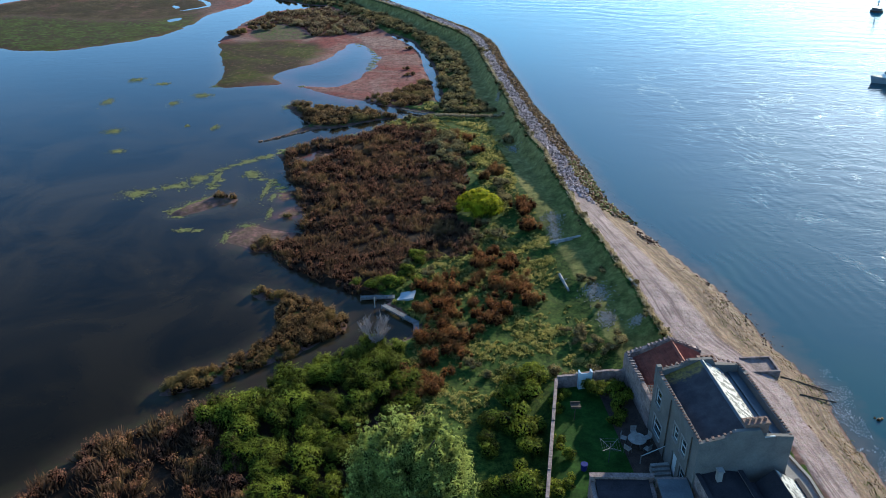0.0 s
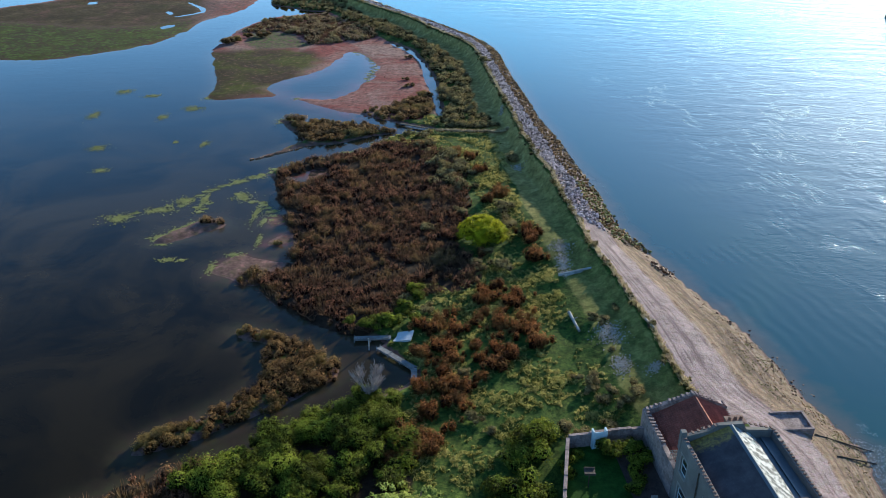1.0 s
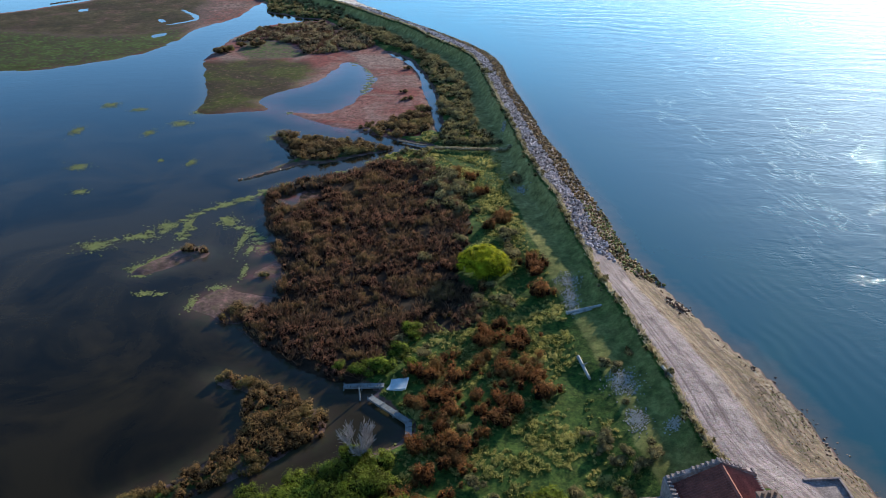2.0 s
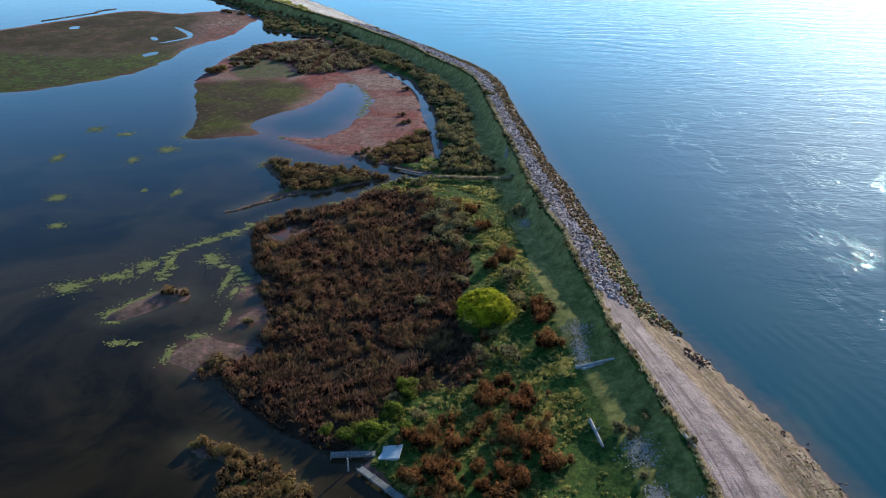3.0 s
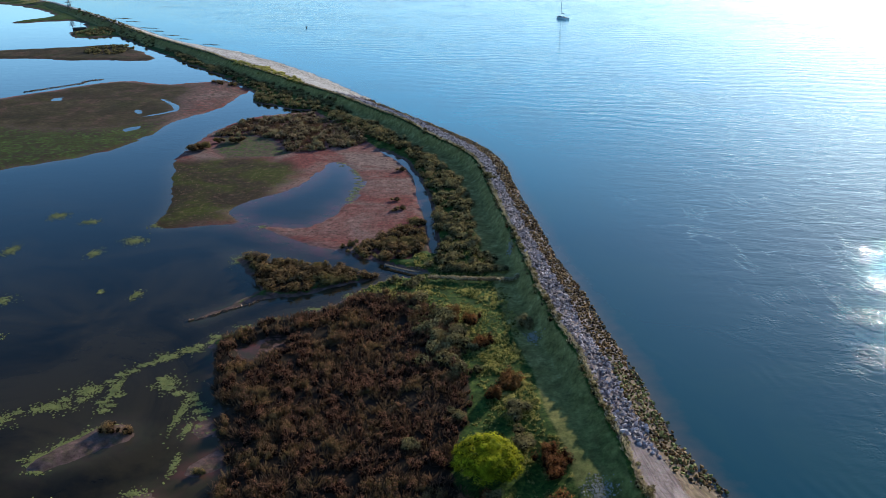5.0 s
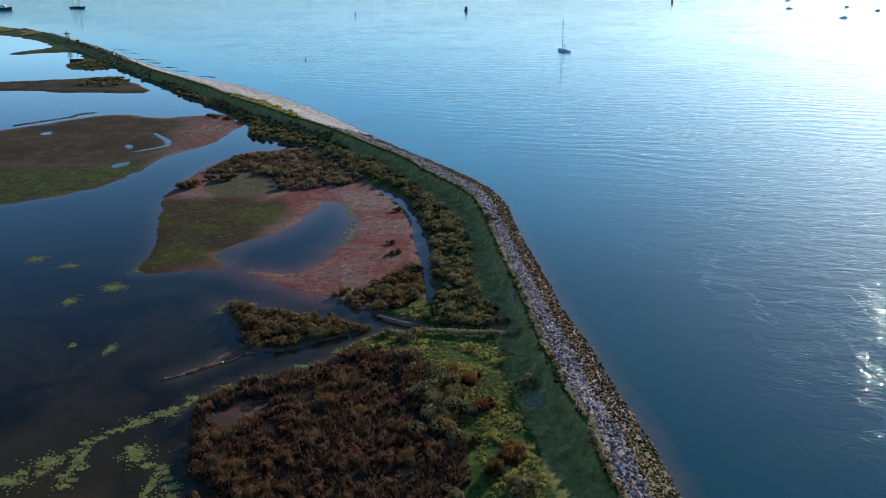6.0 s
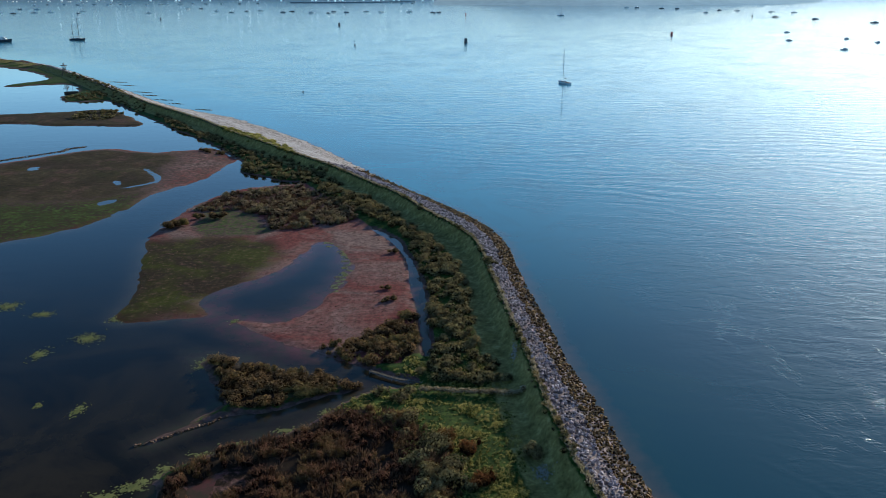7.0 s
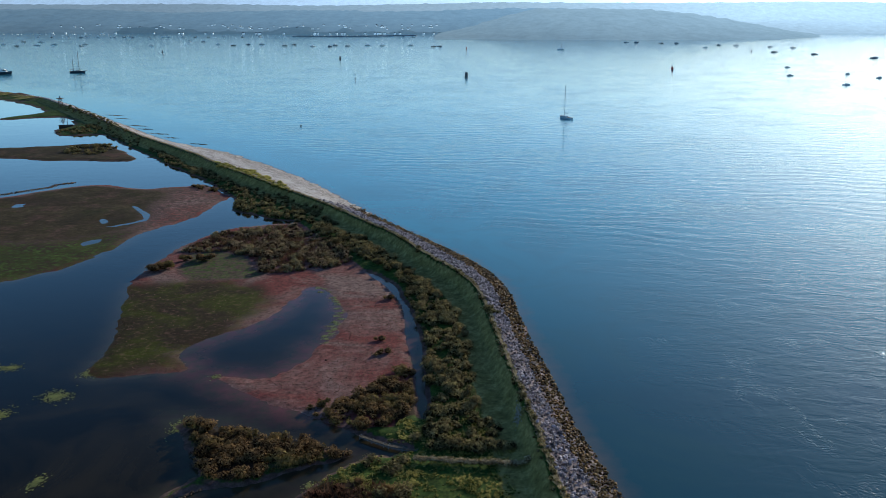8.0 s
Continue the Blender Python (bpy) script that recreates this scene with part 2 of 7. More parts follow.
    olive = n.mix(n.ramp(n.noise(0.09, 7.0, 0.72, twist=0.6), (0.5, 0.0), (0.62, 0.8)), olive, (0.10, 0.05, 0.036))
    olive = n.mix(n.ramp(n.noise(0.12, 7.0, 0.72, twist=0.4), (0.54, 0.0), (0.66, 0.7)), olive, (0.045, 0.047, 0.008))
    olive = n.mix(n.ramp(n.noise(0.06, 7.0, 0.7, twist=0.8), (0.44, 0.6), (0.52, 0.0)), olive, (0.028, 0.020, 0.009))
    colour = n.mix(edge(sb_.outputs[1]), colour, olive)
    colour = n.mix(0.85, colour, n.ramp(n.noise(0.9, 8.0, 0.82), (0.36, 0.42), (0.52, 0.9), (0.66, 1.5)), "MULTIPLY")
    pebble = n.cells(7.0)
    across = n.sum(sc_.outputs[0], n.sum(n.sum(n.noise(0.35, 4.0, 0.6), 0.5, "SUBTRACT"), 0.10, "MULTIPLY"))
    grey = n.mix(n.ramp(n.noise(0.5, 4.0, 0.6), (0.35, 0.0), (0.65, 1.0)), (0.205, 0.158, 0.158), (0.345, 0.268, 0.262))
    stones = n.mix(0.30, grey, n.mix(0.75, pebble, (0.30, 0.26, 0.24)), "OVERLAY")
    tan = n.mix(n.ramp(n.noise(1.3, 6.0, 0.75), (0.36, 0.0), (0.62, 1.0)), (0.135, 0.088, 0.05), (0.27, 0.19, 0.122))
    tan = n.mix(0.25, tan, n.mix(0.6, pebble, (0.30, 0.25, 0.2)), "OVERLAY")
    stones = n.mix(n.sum(n.ramp(across, (0.455, 0.0), (0.50, 1.0)), edge(sb_.outputs[2], 0.3), "MULTIPLY"), stones, tan)
    stones = n.mix(n.ramp(n.sum(across, n.sum(n.sum(n.noise(1.4, 5.0, 0.7), 0.5, "SUBTRACT"), 0.3, "MULTIPLY")), (0.90, 0.0), (1.0, 0.75)), stones, (0.085, 0.062, 0.036))
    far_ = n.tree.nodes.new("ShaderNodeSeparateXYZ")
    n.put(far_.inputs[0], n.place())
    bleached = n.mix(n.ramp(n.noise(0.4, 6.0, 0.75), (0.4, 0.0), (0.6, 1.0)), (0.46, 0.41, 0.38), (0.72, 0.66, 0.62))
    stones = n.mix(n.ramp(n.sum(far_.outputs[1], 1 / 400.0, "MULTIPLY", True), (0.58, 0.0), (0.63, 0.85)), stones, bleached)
    along_shore = n.tree.nodes.new("ShaderNodeCombineXYZ")
    n.put(along_shore.inputs[0], n.sum(sc_.outputs[0], 26.0, "MULTIPLY"))
    n.put(along_shore.inputs[1], n.sum(n.noise(0.12, 2.0), 3.5, "MULTIPLY"))
    streak = n.noise(1.0, 5.0, 0.7, along_shore.outputs[0])
    stones = n.mix(n.ramp(streak, (0.40, 1.0), (0.52, 0.0)), stones, n.mix(0.7, stones, (0.07, 0.048, 0.05)))
    stones = n.mix(n.ramp(streak, (0.53, 0.0), (0.64, 0.4)), stones, (0.38, 0.31, 0.285))
    stones = n.mix(n.ramp(n.noise(2.4, 7.0, 0.8), (0.38, 0.75), (0.50, 0.0)), stones, (0.085, 0.06, 0.045))
    lower = n.ramp(across, (0.5, 0.0), (0.7, 1.0))
    stones = n.mix(n.sum(lower, n.ramp(n.noise(0.9, 7.0, 0.78), (0.50, 0.0), (0.60, 0.7)), "MULTIPLY"), stones, (0.095, 0.072, 0.028))
    stones = n.mix(n.ramp(n.noise(14.0, 3.0, 0.7), (0.38, 0.45), (0.52, 0.0)), stones, (0.11, 0.085, 0.075))
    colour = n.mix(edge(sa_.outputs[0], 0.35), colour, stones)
    n.bump(n.sum(n.sum(n.sum(fine, 0.6, "MULTIPLY"), n.sum(n.noise(2.2, 5.0, 0.7), 1.6, "MULTIPLY")), n.sum(n.cells(6.0, "Distance"), sa_.outputs[0], "MULTIPLY")), 0.35, 0.07)
    return n.done(colour, 0.95, spec=0.08)


def lagoon_material(name, deep, murk, wave, rough):
    n = Nodes(name)
    at = n.place()
    cloud = n.noise(0.06, 6.0, 0.62, at, 1.1)
    sep = n.tree.nodes.new("ShaderNodeSeparateXYZ")
    n.put(sep.inputs[0], at)
    # brown silt fades north; the near end is darkened in colour like lens falloff
    turbid = n.ramp(n.sum(sep.outputs[1], 1 / 200.0, "MULTIPLY", True), (0.25, 0.2), (0.5, 1.0), (0.9, 0.1))
    colour = n.mix(n.sum(n.ramp(cloud, (0.40, 0.12), (0.58, 1.0)), turbid, "MULTIPLY"), deep, murk)
    calm = n.ramp(n.noise(0.014, 6.0, 0.7, at, 0.3), (0.38, 0.3), (0.64, 1.0))
    ripple = n.noise(1.0, 3.0, 0.6, n.scaled(at, 0.28, 0.6, 1.0, -14), 0.9)
    swell = n.noise(1.0, 2.0, 0.5, n.scaled(at, 0.075, 0.2, 1.0, -10), 1.2)
    chop = n.noise(1.7, 2.0, 0.5, n.scaled(at, 0.7, 1.0, 1.0, 25), 0.5)
    rough_patch = n.ramp(n.noise(0.03, 6.0, 0.7, at, 0.4), (0.5, 0.1), (0.62, 1.0))
    height = n.sum(n.sum(n.sum(ripple, 0.8, "MULTIPLY"), n.sum(swell, 1.2, "MULTIPLY")), n.sum(n.sum(chop, 1.7, "MULTIPLY"), rough_patch, "MULTIPLY"))
    n.bump(n.sum(height, calm, "MULTIPLY"), wave, 0.35)
    n.done(colour, rough)
    # shallow water: the colour of the bed where it is thin, murk where it is deeper, and the gloss on top
    bump = n.bsdf.inputs["Normal"].links[0].from_socket
    shallow = n.mix(n.value("bed").outputs["Fac"], (0.05, 0.034, 0.022), (0.13, 0.045, 0.038))
    shallow = n.mix(n.ramp(n.noise(0.5, 5.0, 0.7, at), (0.4, 0.0), (0.65, 0.8)), shallow, (0.05, 0.05, 0.022))
    veil = n.sum(n.value("depth").outputs["Fac"], n.sum(n.sum(n.noise(0.3, 5.0, 0.7, at), 0.5, "SUBTRACT"), 0.35, "MULTIPLY"))
    colour = n.mix(n.ramp(veil, (0.0, 0.1), (0.3, 0.6), (0.6, 0.9), (0.9, 1.0)), shallow, colour)
    body, gloss, fresnel = n.tree.nodes.new("ShaderNodeBsdfDiffuse"), n.tree.nodes.new("ShaderNodeBsdfGlossy"), n.tree.nodes.new("ShaderNodeFresnel")
    both = n.tree.nodes.new("ShaderNodeMixShader")
    n.put(body.inputs["Color"], colour)
    n.put(gloss.inputs["Color"], (0.95, 0.95, 0.95))
    gloss.inputs["Roughness"].default_value, fresnel.inputs["IOR"].default_value = rough, 1.333
    n.put(gloss.inputs["Normal"], bump)
    n.put(fresnel.inputs["Normal"], bump)
    n.put(both.inputs[0], n.sum(n.sum(fresnel.outputs[0], 1.6, "POWER"), 2.6, "MULTIPLY", True))
    n.put(both.inputs[1], body.outputs[0])
    n.put(both.inputs[2], gloss.outputs[0])
    n.tree.links.new(both.outputs[0], n.tree.nodes["Material Output"].inputs[0])
    return n.mat


def sea_material():
    """A tidal channel: smooth beside the stones, low wave trains farther out, and torn streaks of ripples in the current."""
    n = Nodes("sea_water")
    at = n.place()
    sep = n.tree.nodes.new("ShaderNodeSeparateXYZ")
    n.put(sep.inputs[0], at)
    off, north = n.value("offing").outputs["Fac"], sep.outputs[1]
    cloud = n.noise(0.05, 5.0, 0.6, at, 0.8)
    # far water paler: haze and sky sheen put into the base colour
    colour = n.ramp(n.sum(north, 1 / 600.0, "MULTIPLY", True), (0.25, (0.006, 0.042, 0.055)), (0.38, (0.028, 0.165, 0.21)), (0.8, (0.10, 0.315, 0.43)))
    colour = n.mix(n.ramp(cloud, (0.45, 0.0), (0.7, 0.45)), colour, (0.022, 0.062, 0.050))
    thin = n.sum(n.sum(off, 0.2, "MULTIPLY"), n.sum(n.noise(0.35, 4.0, 0.6, at), 0.8, "MULTIPLY"))
    colour = n.mix(n.ramp(thin, (0.3, 0.75), (1.0, 0.0)), colour, (0.105, 0.075, 0.055))
    open_water = n.ramp(n.sum(off, 1 / 60.0, "MULTIPLY", True), (0.12, 0.0), (0.75, 1.0))
    trains = n.ramp(n.noise(0.012, 5.0, 0.65, at, 0.5), (0.42, 0.06), (0.60, 1.0))
    tilted = n.scaled(at, 1.0, 1.0, 1.0, 7)
    swell = n.sum(n.wave(6.2, 13.0, tilted, 0.5), n.sum(n.wave(3.3, 14.0, n.scaled(at, 1.0, 1.0, 1.0, -5), 0.8), 0.35, "MULTIPLY"))
    ripple = n.noise(1.0, 3.0, 0.55, n.scaled(tilted, 0.20, 0.44, 1.0), 1.0)
    fine = n.noise(1.0, 3.0, 0.6, n.scaled(tilted, 0.65, 1.2, 1.0), 0.6)
    ruffled = n.ramp(n.noise(0.035, 6.0, 0.7, at, 0.6), (0.44, 0.1), (0.62, 1.0))
    height = n.sum(n.sum(n.sum(swell, 0.036, "MULTIPLY"), trains, "MULTIPLY"), n.sum(n.sum(ripple, 0.082, "MULTIPLY"), n.sum(n.sum(n.sum(fine, 0.5, "SUBTRACT"), 0.062, "MULTIPLY"), ruffled, "MULTIPLY")))
    height = n.sum(height, open_water, "MULTIPLY")
    # slow bent ripples near the beach and streaks torn by the current along it
    along_beach = n.scaled(at, 1.0, 1.0, 1.0, 76)
    lap = n.sum(n.wave(1.7, 16.0, along_beach, 0.4), n.ramp(n.noise(0.06, 4.0, 0.6, at, 0.6), (0.44, 0.0), (0.64, 0.009)), "MULTIPLY")
    height = n.sum(height, n.sum(lap, n.ramp(n.sum(north, 1 / 200.0, "MULTIPLY", True), (0.45, 1.0), (0.8, 0.15)), "MULTIPLY"))
    streak = n.noise(1.0, 5.0, 0.62, n.scaled(along_beach, 0.045, 0.10, 1.0), 1.3)
    torn = n.ramp(streak, (0.45, 0.0), (0.49, 1.0), (0.51, 1.0), (0.55, 0.0))
    torn = n.sum(torn, n.ramp(n.noise(0.055, 4.0, 0.6, at, 0.3), (0.47, 0.0), (0.58, 1.0)), "MULTIPLY")
    torn = n.sum(torn, n.ramp(n.sum(off, 1 / 60.0, "MULTIPLY", True), (0.2, 0.0), (0.36, 1.0)), "MULTIPLY")
    torn = n.sum(torn, n.ramp(n.sum(north, 1 / 300.0, "MULTIPLY", True), (0.5, 1.0), (0.72, 0.12)), "MULTIPLY")
    height = n.sum(height, n.sum(n.sum(n.sum(n.noise(2.6, 2.0, 0.6, at, 0.3), 0.5, "SUBTRACT"), 0.078, "MULTIPLY"), torn, "MULTIPLY"))
    n.bump(height, 1.0, 1.0)
    n.bsdf.inputs["IOR"].default_value = 1.43
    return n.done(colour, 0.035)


GROUND = ground_material()
LAGOON = lagoon_material("lagoon_water", (0.0035, 0.0032, 0.0018), (0.029, 0.0205, 0.0085), 0.03, 0.04)
SEA = sea_material()
REED = foliage("reed_blades", (0.014, 0.007, 0.004), (0.18, 0.104, 0.06), (0.14, 0.094, 0.04))
RUSH = foliage("rusty_blades", (0.012, 0.005, 0.002), (0.36, 0.14, 0.04), (0.25, 0.14, 0.04))
# BROWN_LEAF, SHRUB and MARSH_LEAF tips are brightened in place of distant haze
BROWN_LEAF = foliage("brown_shrub_leaves", (0.010, 0.005, 0.002), (0.34, 0.205, 0.085), (0.25, 0.19, 0.06))
OLD_WOOD = worn("old_grey_planks", (0.10, 0.095, 0.09), (0.24, 0.23, 0.22), 2.0, 0.85, 25.0)
SHRUB = foliage("shrub_leaves", (0.012, 0.011, 0.004), (0.37, 0.295, 0.12), (0.28, 0.20, 0.085))
SCRUB_LEAF = foliage("scrub_leaves", (0.004, 0.008, 0.001), (0.28, 0.315, 0.03), (0.08, 0.075, 0.012))
TURF_LEAF = foliage("turf_tufts", (0.04, 0.055, 0.008), (0.74, 0.64, 0.18), (0.64, 0.53, 0.17), 0.5)
BRIGHT_LEAF = foliage("bright_leaves", (0.05, 0.06, 0.003), (0.66, 0.61, 0.018), (0.46, 0.47, 0.016), 0.45)
WILLOW_LEAF = foliage("willow_leaves", (0.03, 0.045, 0.008), (0.55, 0.60, 0.15), (0.46, 0.52, 0.13), 0.5)
BARK = worn("bark", (0.05, 0.035, 0.025), (0.14, 0.11, 0.08), 3.0)
STONE = worn("grey_stone", (0.085, 0.068, 0.068), (0.50, 0.42, 0.415), 1.2, 0.9, 14.0, 0.5, 0.03, local=False, vary=0.45)
WEEDY = worn("weedy_stone", (0.022, 0.011, 0.004), (0.25, 0.14, 0.046), 1.0, 0.8, 10.0, 0.5, 0.03, local=False, vary=0.4)
GREEN_WEED = worn("green_weedy_stone", (0.06, 0.06, 0.014), (0.27, 0.25, 0.07), 1.0, 0.8, 10.0, 0.5, 0.03, local=False, vary=0.35)
WRACK = worn("brown_wrack", (0.06, 0.03, 0.016), (0.24, 0.125, 0.07), 2.0, 0.6, 12.0, 0.5, 0.03, local=False)
ALGAE = worn("green_algae", (0.08, 0.083, 0.018), (0.24, 0.225, 0.06), 1.0, 0.7, 9.0, 0.4, 0.02, local=False)
GREY_WOOD = worn("weathered_wood", (0.17, 0.155, 0.14), (0.38, 0.36, 0.33), 2.0, 0.8, 25.0)

# ---- the plan: shores and zones, metres ----
SEA_EDGE = [(33.5, -80), (34, 20), (33.5, 49.5), (33, 54), (33.5, 60), (32, 64), (31, 69), (30, 73.5), (29, 77.5), (27, 82), (25, 87.5), (22.5, 95), (21, 99.5), (20, 107), (19.5, 112.5), (18, 120.5),
            (16.5, 132.5), (14.5, 142), (13, 155.5), (10.5, 174), (9.3, 187.5), (7.3, 195.5), (4.5, 202.5), (-0.8, 212), (-7, 221.5), (-14.2, 232.5), (-21.8, 245.5), (-30.5, 261.2), (-41.2, 280), (-53.4, 298),
            (-66.2, 314.3), (-80, 330.5), (-93.8, 342.5), (-108, 354.5), (-130, 380.5), (-157.5, 417), (-191, 460.5), (-222, 499.5), (-259, 532.5), (-291, 558), (-420, 640), (-900, 830)]
BANK = [(27, -80), (27, 44), (25.6, 56), (23.5, 60), (21, 63), (20, 67), (19.5, 72.5), (19, 76), (18, 82), (17, 87), (16, 91.5), (15.5, 97.5), (14.5, 104), (14, 111.5), (12.5, 118), (11, 128), (10, 138), (9, 146),
        (8, 154), (6.5, 166.5), (5, 179), (3.5, 186), (0, 193.5), (-5.5, 203), (-12, 216), (-18.5, 225), (-26.5, 237), (-33.5, 246.5), (-42.5, 257.5), (-55.5, 274), (-67.5, 288.5), (-83.5, 311),
        (-100, 331), (-118.5, 352.5), (-144, 386.5), (-170, 421), (-203, 465), (-233, 503), (-268, 536), (-420, 632), (-900, 820)]
INNER_SOUTH = [(-60, -80), (-42, 30), (-32.5, 45), (-30, 48), (-28.5, 51), (-26.5, 53), (-25, 54.5), (-22.5, 56), (-19, 57.5), (-16.5, 58.5), (-13.5, 60.5), (-10, 63.5), (-7, 65.5), (-5, 66.5), (-3, 68), (-2.5, 69.5),
               (-3.5, 71), (-6.5, 74), (-5.5, 75), (-9, 75.5), (-10.5, 76), (-14.5, 78.5), (-17.5, 81), (-20, 83.5)]
REED_SHORE = [(-21, 85.5), (-19, 88), (-15, 89.5), (-18.5, 91.5), (-19, 93), (-18, 96.5), (-17.5, 99.5), (-21, 100.5), (-21.5, 104), (-20.5, 105), (-23, 107.5), (-24.5, 112), (-26, 116), (-27, 117.5),
              (-25, 120), (-22.5, 121.5), (-18.5, 124), (-14.5, 126.5), (-11.5, 131), (-8.5, 135), (-4, 136)]
NORTH_MARSH = [(-3, 137.5), (-5.5, 138.5), (-9, 140), (-12.5, 142.5), (-16, 145), (-20.5, 147), (-25.5, 150.5), (-29, 153.5), (-30, 154.5), (-28, 154), (-24.5, 153.5), (-21, 154.5), (-19, 159.5), (-17.5, 165),
               (-16, 169.5), (-16, 176), (-18.5, 184), (-21, 189.5), (-23.5, 191), (-25, 186.5), (-26.5, 178.5), (-28.5, 173), (-32.5, 169), (-35.5, 165.5), (-37, 162.5), (-35.5, 159), (-33.5, 156), (-36, 155),
               (-40.5, 154.5), (-44.5, 153.5), (-46.5, 154.5), (-47, 160.5), (-48.5, 168.5), (-51.5, 177.5), (-55.5, 188.5), (-56, 196), (-55.5, 208.5), (-53.5, 219), (-49.5, 227), (-46, 231), (-41, 232.5), (-36, 233.5)]
INNER_NORTH = [(-35, 235.5), (-40, 235.5), (-43.5, 237.5), (-49, 243), (-54, 245.5), (-54, 253.5), (-58.5, 260), (-65, 270.5), (-70.5, 280.5), (-81.5, 294.5), (-94, 308.5), (-103.2, 321.5), (-111.6, 332.5), (-123, 348),
               (-135.6, 365), (-144, 375.5), (-150, 371.5), (-157, 371), (-163.5, 376.5), (-168.5, 388), (-165, 397), (-180.5, 427), (-194.5, 433.5), (-211, 420), (-215, 426), (-204.5, 447.5), (-212.5, 462.5), (-230, 484.5),
               (-268, 518), (-420, 618), (-900, 806)]
MAINLAND = rounded(SEA_EDGE + INNER_NORTH[::-1] + NORTH_MARSH[::-1] + REED_SHORE[::-1] + INNER_SOUTH[::-1])
DITCH = rounded([(-16.5, 199.5), (-14, 197.5), (-11, 193.5), (-9, 190), (-8, 184), (-6.6, 181.5), (-4.6, 172), (-3, 161.5), (-2.5, 153), (-1.6, 144), (-3, 144), (-3.7, 151.5), (-4.7, 159.5), (-6.3, 167.5),
                 (-7.3, 179), (-9.3, 185.5), (-11.5, 191), (-15, 196.5)])
FAR_MARSH = rounded([(-58, 258), (-64, 268), (-71, 278), (-73, 274), (-78.5, 271.5), (-85.5, 269.5), (-95.5, 275), (-103, 274.5), (-108.5, 269), (-117, 257), (-135, 240), (-140, 215), (-115, 188), (-98, 182), (-88.5, 183), (-78.5, 190.5),
                     (-75.5, 194), (-72.5, 196.5), (-70.5, 201), (-68, 212.5), (-67, 223), (-64, 231.5), (-60, 236), (-60, 247), (-59, 255)])
FAR_ISLE = rounded([(-185, 332), (-164.5, 337), (-154, 341), (-145, 344), (-138, 348), (-131.5, 350.5), (-126, 343.5), (-120.8, 336.5), (-110.3, 322.8), (-104.2, 314.6), (-111.7, 312), (-124, 315), (-134, 312.5), (-144.5, 318), (-170, 317)])
WEDGE = rounded([(-30.5, 142.5), (-29, 142.5), (-26, 141.5), (-23.5, 140.5), (-18, 139), (-13, 137), (-9, 136), (-12.5, 134), (-17.5, 130), (-23.5, 129), (-27, 125.9), (-30.2, 123.2), (-30.5, 123.6), (-27.4, 126.4), (-25, 130), (-24.5, 133), (-27, 137)])
HOOK = rounded([(-25, 59.5), (-24, 61), (-21.5, 62), (-19, 64.5), (-17.5, 66.5), (-16.5, 68.5), (-17, 71.5), (-17.5, 74), (-16, 75), (-13.5, 73.5), (-11.5, 72), (-10, 70), (-10, 68.5), (-11.5, 67.5), (-13.5, 65.5),
                (-15, 64), (-17.5, 62.5), (-20, 60.5), (-23, 59), (-25, 58.5)])
HOOK_TIP = rounded([(-21.5, 76), (-20.5, 76.5), (-19, 76), (-16.6, 75), (-16.8, 74), (-18.5, 74.4), (-20, 74.6)])
BAR = rounded([(-36.5, 95.5), (-35, 98), (-33, 100), (-31.5, 101.5), (-29.5, 102), (-28.5, 100.5), (-29.5, 99), (-32, 97), (-34, 95)])
FLATS = [rounded(p) for p in [[(-27.5, 88.5), (-26, 91), (-24.5, 93), (-23, 91.5), (-19.5, 91), (-15.5, 89.5), (-19, 87.5), (-21, 85.5), (-22.5, 85), (-24, 86.5), (-25.5, 87)],
         [(-23, 95), (-20.5, 98.5), (-17, 100), (-17.5, 97.5), (-20.5, 94.5)], [(-23, 100), (-24, 102.5), (-21, 104), (-18.5, 103), (-21.5, 100)]]]
POOL_IN_REEDS = [(-23.6, 116.2), (-21.4, 118), (-18, 120), (-17.6, 118.6), (-18.2, 116.2), (-20, 114), (-22.4, 113.4)]
MARSH_PONDS = [[(-81.8, 235), (-81.1, 237.3), (-78.7, 235.1), (-76.6, 228.7), (-78.7, 230.7)], [(-81.6, 251.8), (-77.0, 248.4), (-72.0, 241.8), (-69.5, 235.2), (-76.2, 227.8), (-77.6, 228.9), (-71.9, 235.5), (-74.0, 240.8), (-78.2, 246.4)],
               [(-77.2, 215.9), (-75.8, 219), (-72.8, 219.5), (-72, 216.3), (-75.1, 212.8)], [(-110, 250.4), (-107.1, 252), (-105.2, 247.4), (-108.2, 246.4)]]
REED_BED = rounded([(-26, 116.5), (-22.5, 120.8), (-18, 123.6), (-14, 126.4), (-10.8, 130.6), (-6.5, 130), (-2.5, 126), (1.5, 116.5), (2.5, 104.5), (0, 95), (4, 88), (2, 83.5), (-3.5, 83.5), (-6, 81), (-6, 77), (-9, 75), (-14, 77.5), (-19, 82.5), (-21, 85.5),
                    (-18.5, 88), (-18.5, 91.5), (-18.5, 96.5), (-21, 101.5), (-23, 106)])
TUFT_AREA = [(-3.5, 73), (0, 80), (7, 85.5), (9.5, 80), (8.5, 75), (5, 69.5), (2, 65), (0.5, 59), (-2, 56.5), (-4.5, 57), (-2.5, 62), (-1.5, 66.5)]
SCRUB = [(-19.8, 54.8), (-17.5, 57.5), (-13.8, 60.8), (-10, 63.8), (-5, 65.3), (-3, 59), (-2.5, 55), (-3.5, 51), (-5.5, 40), (-11.5, 40), (-14.0, 46), (-17.5, 51.5)]
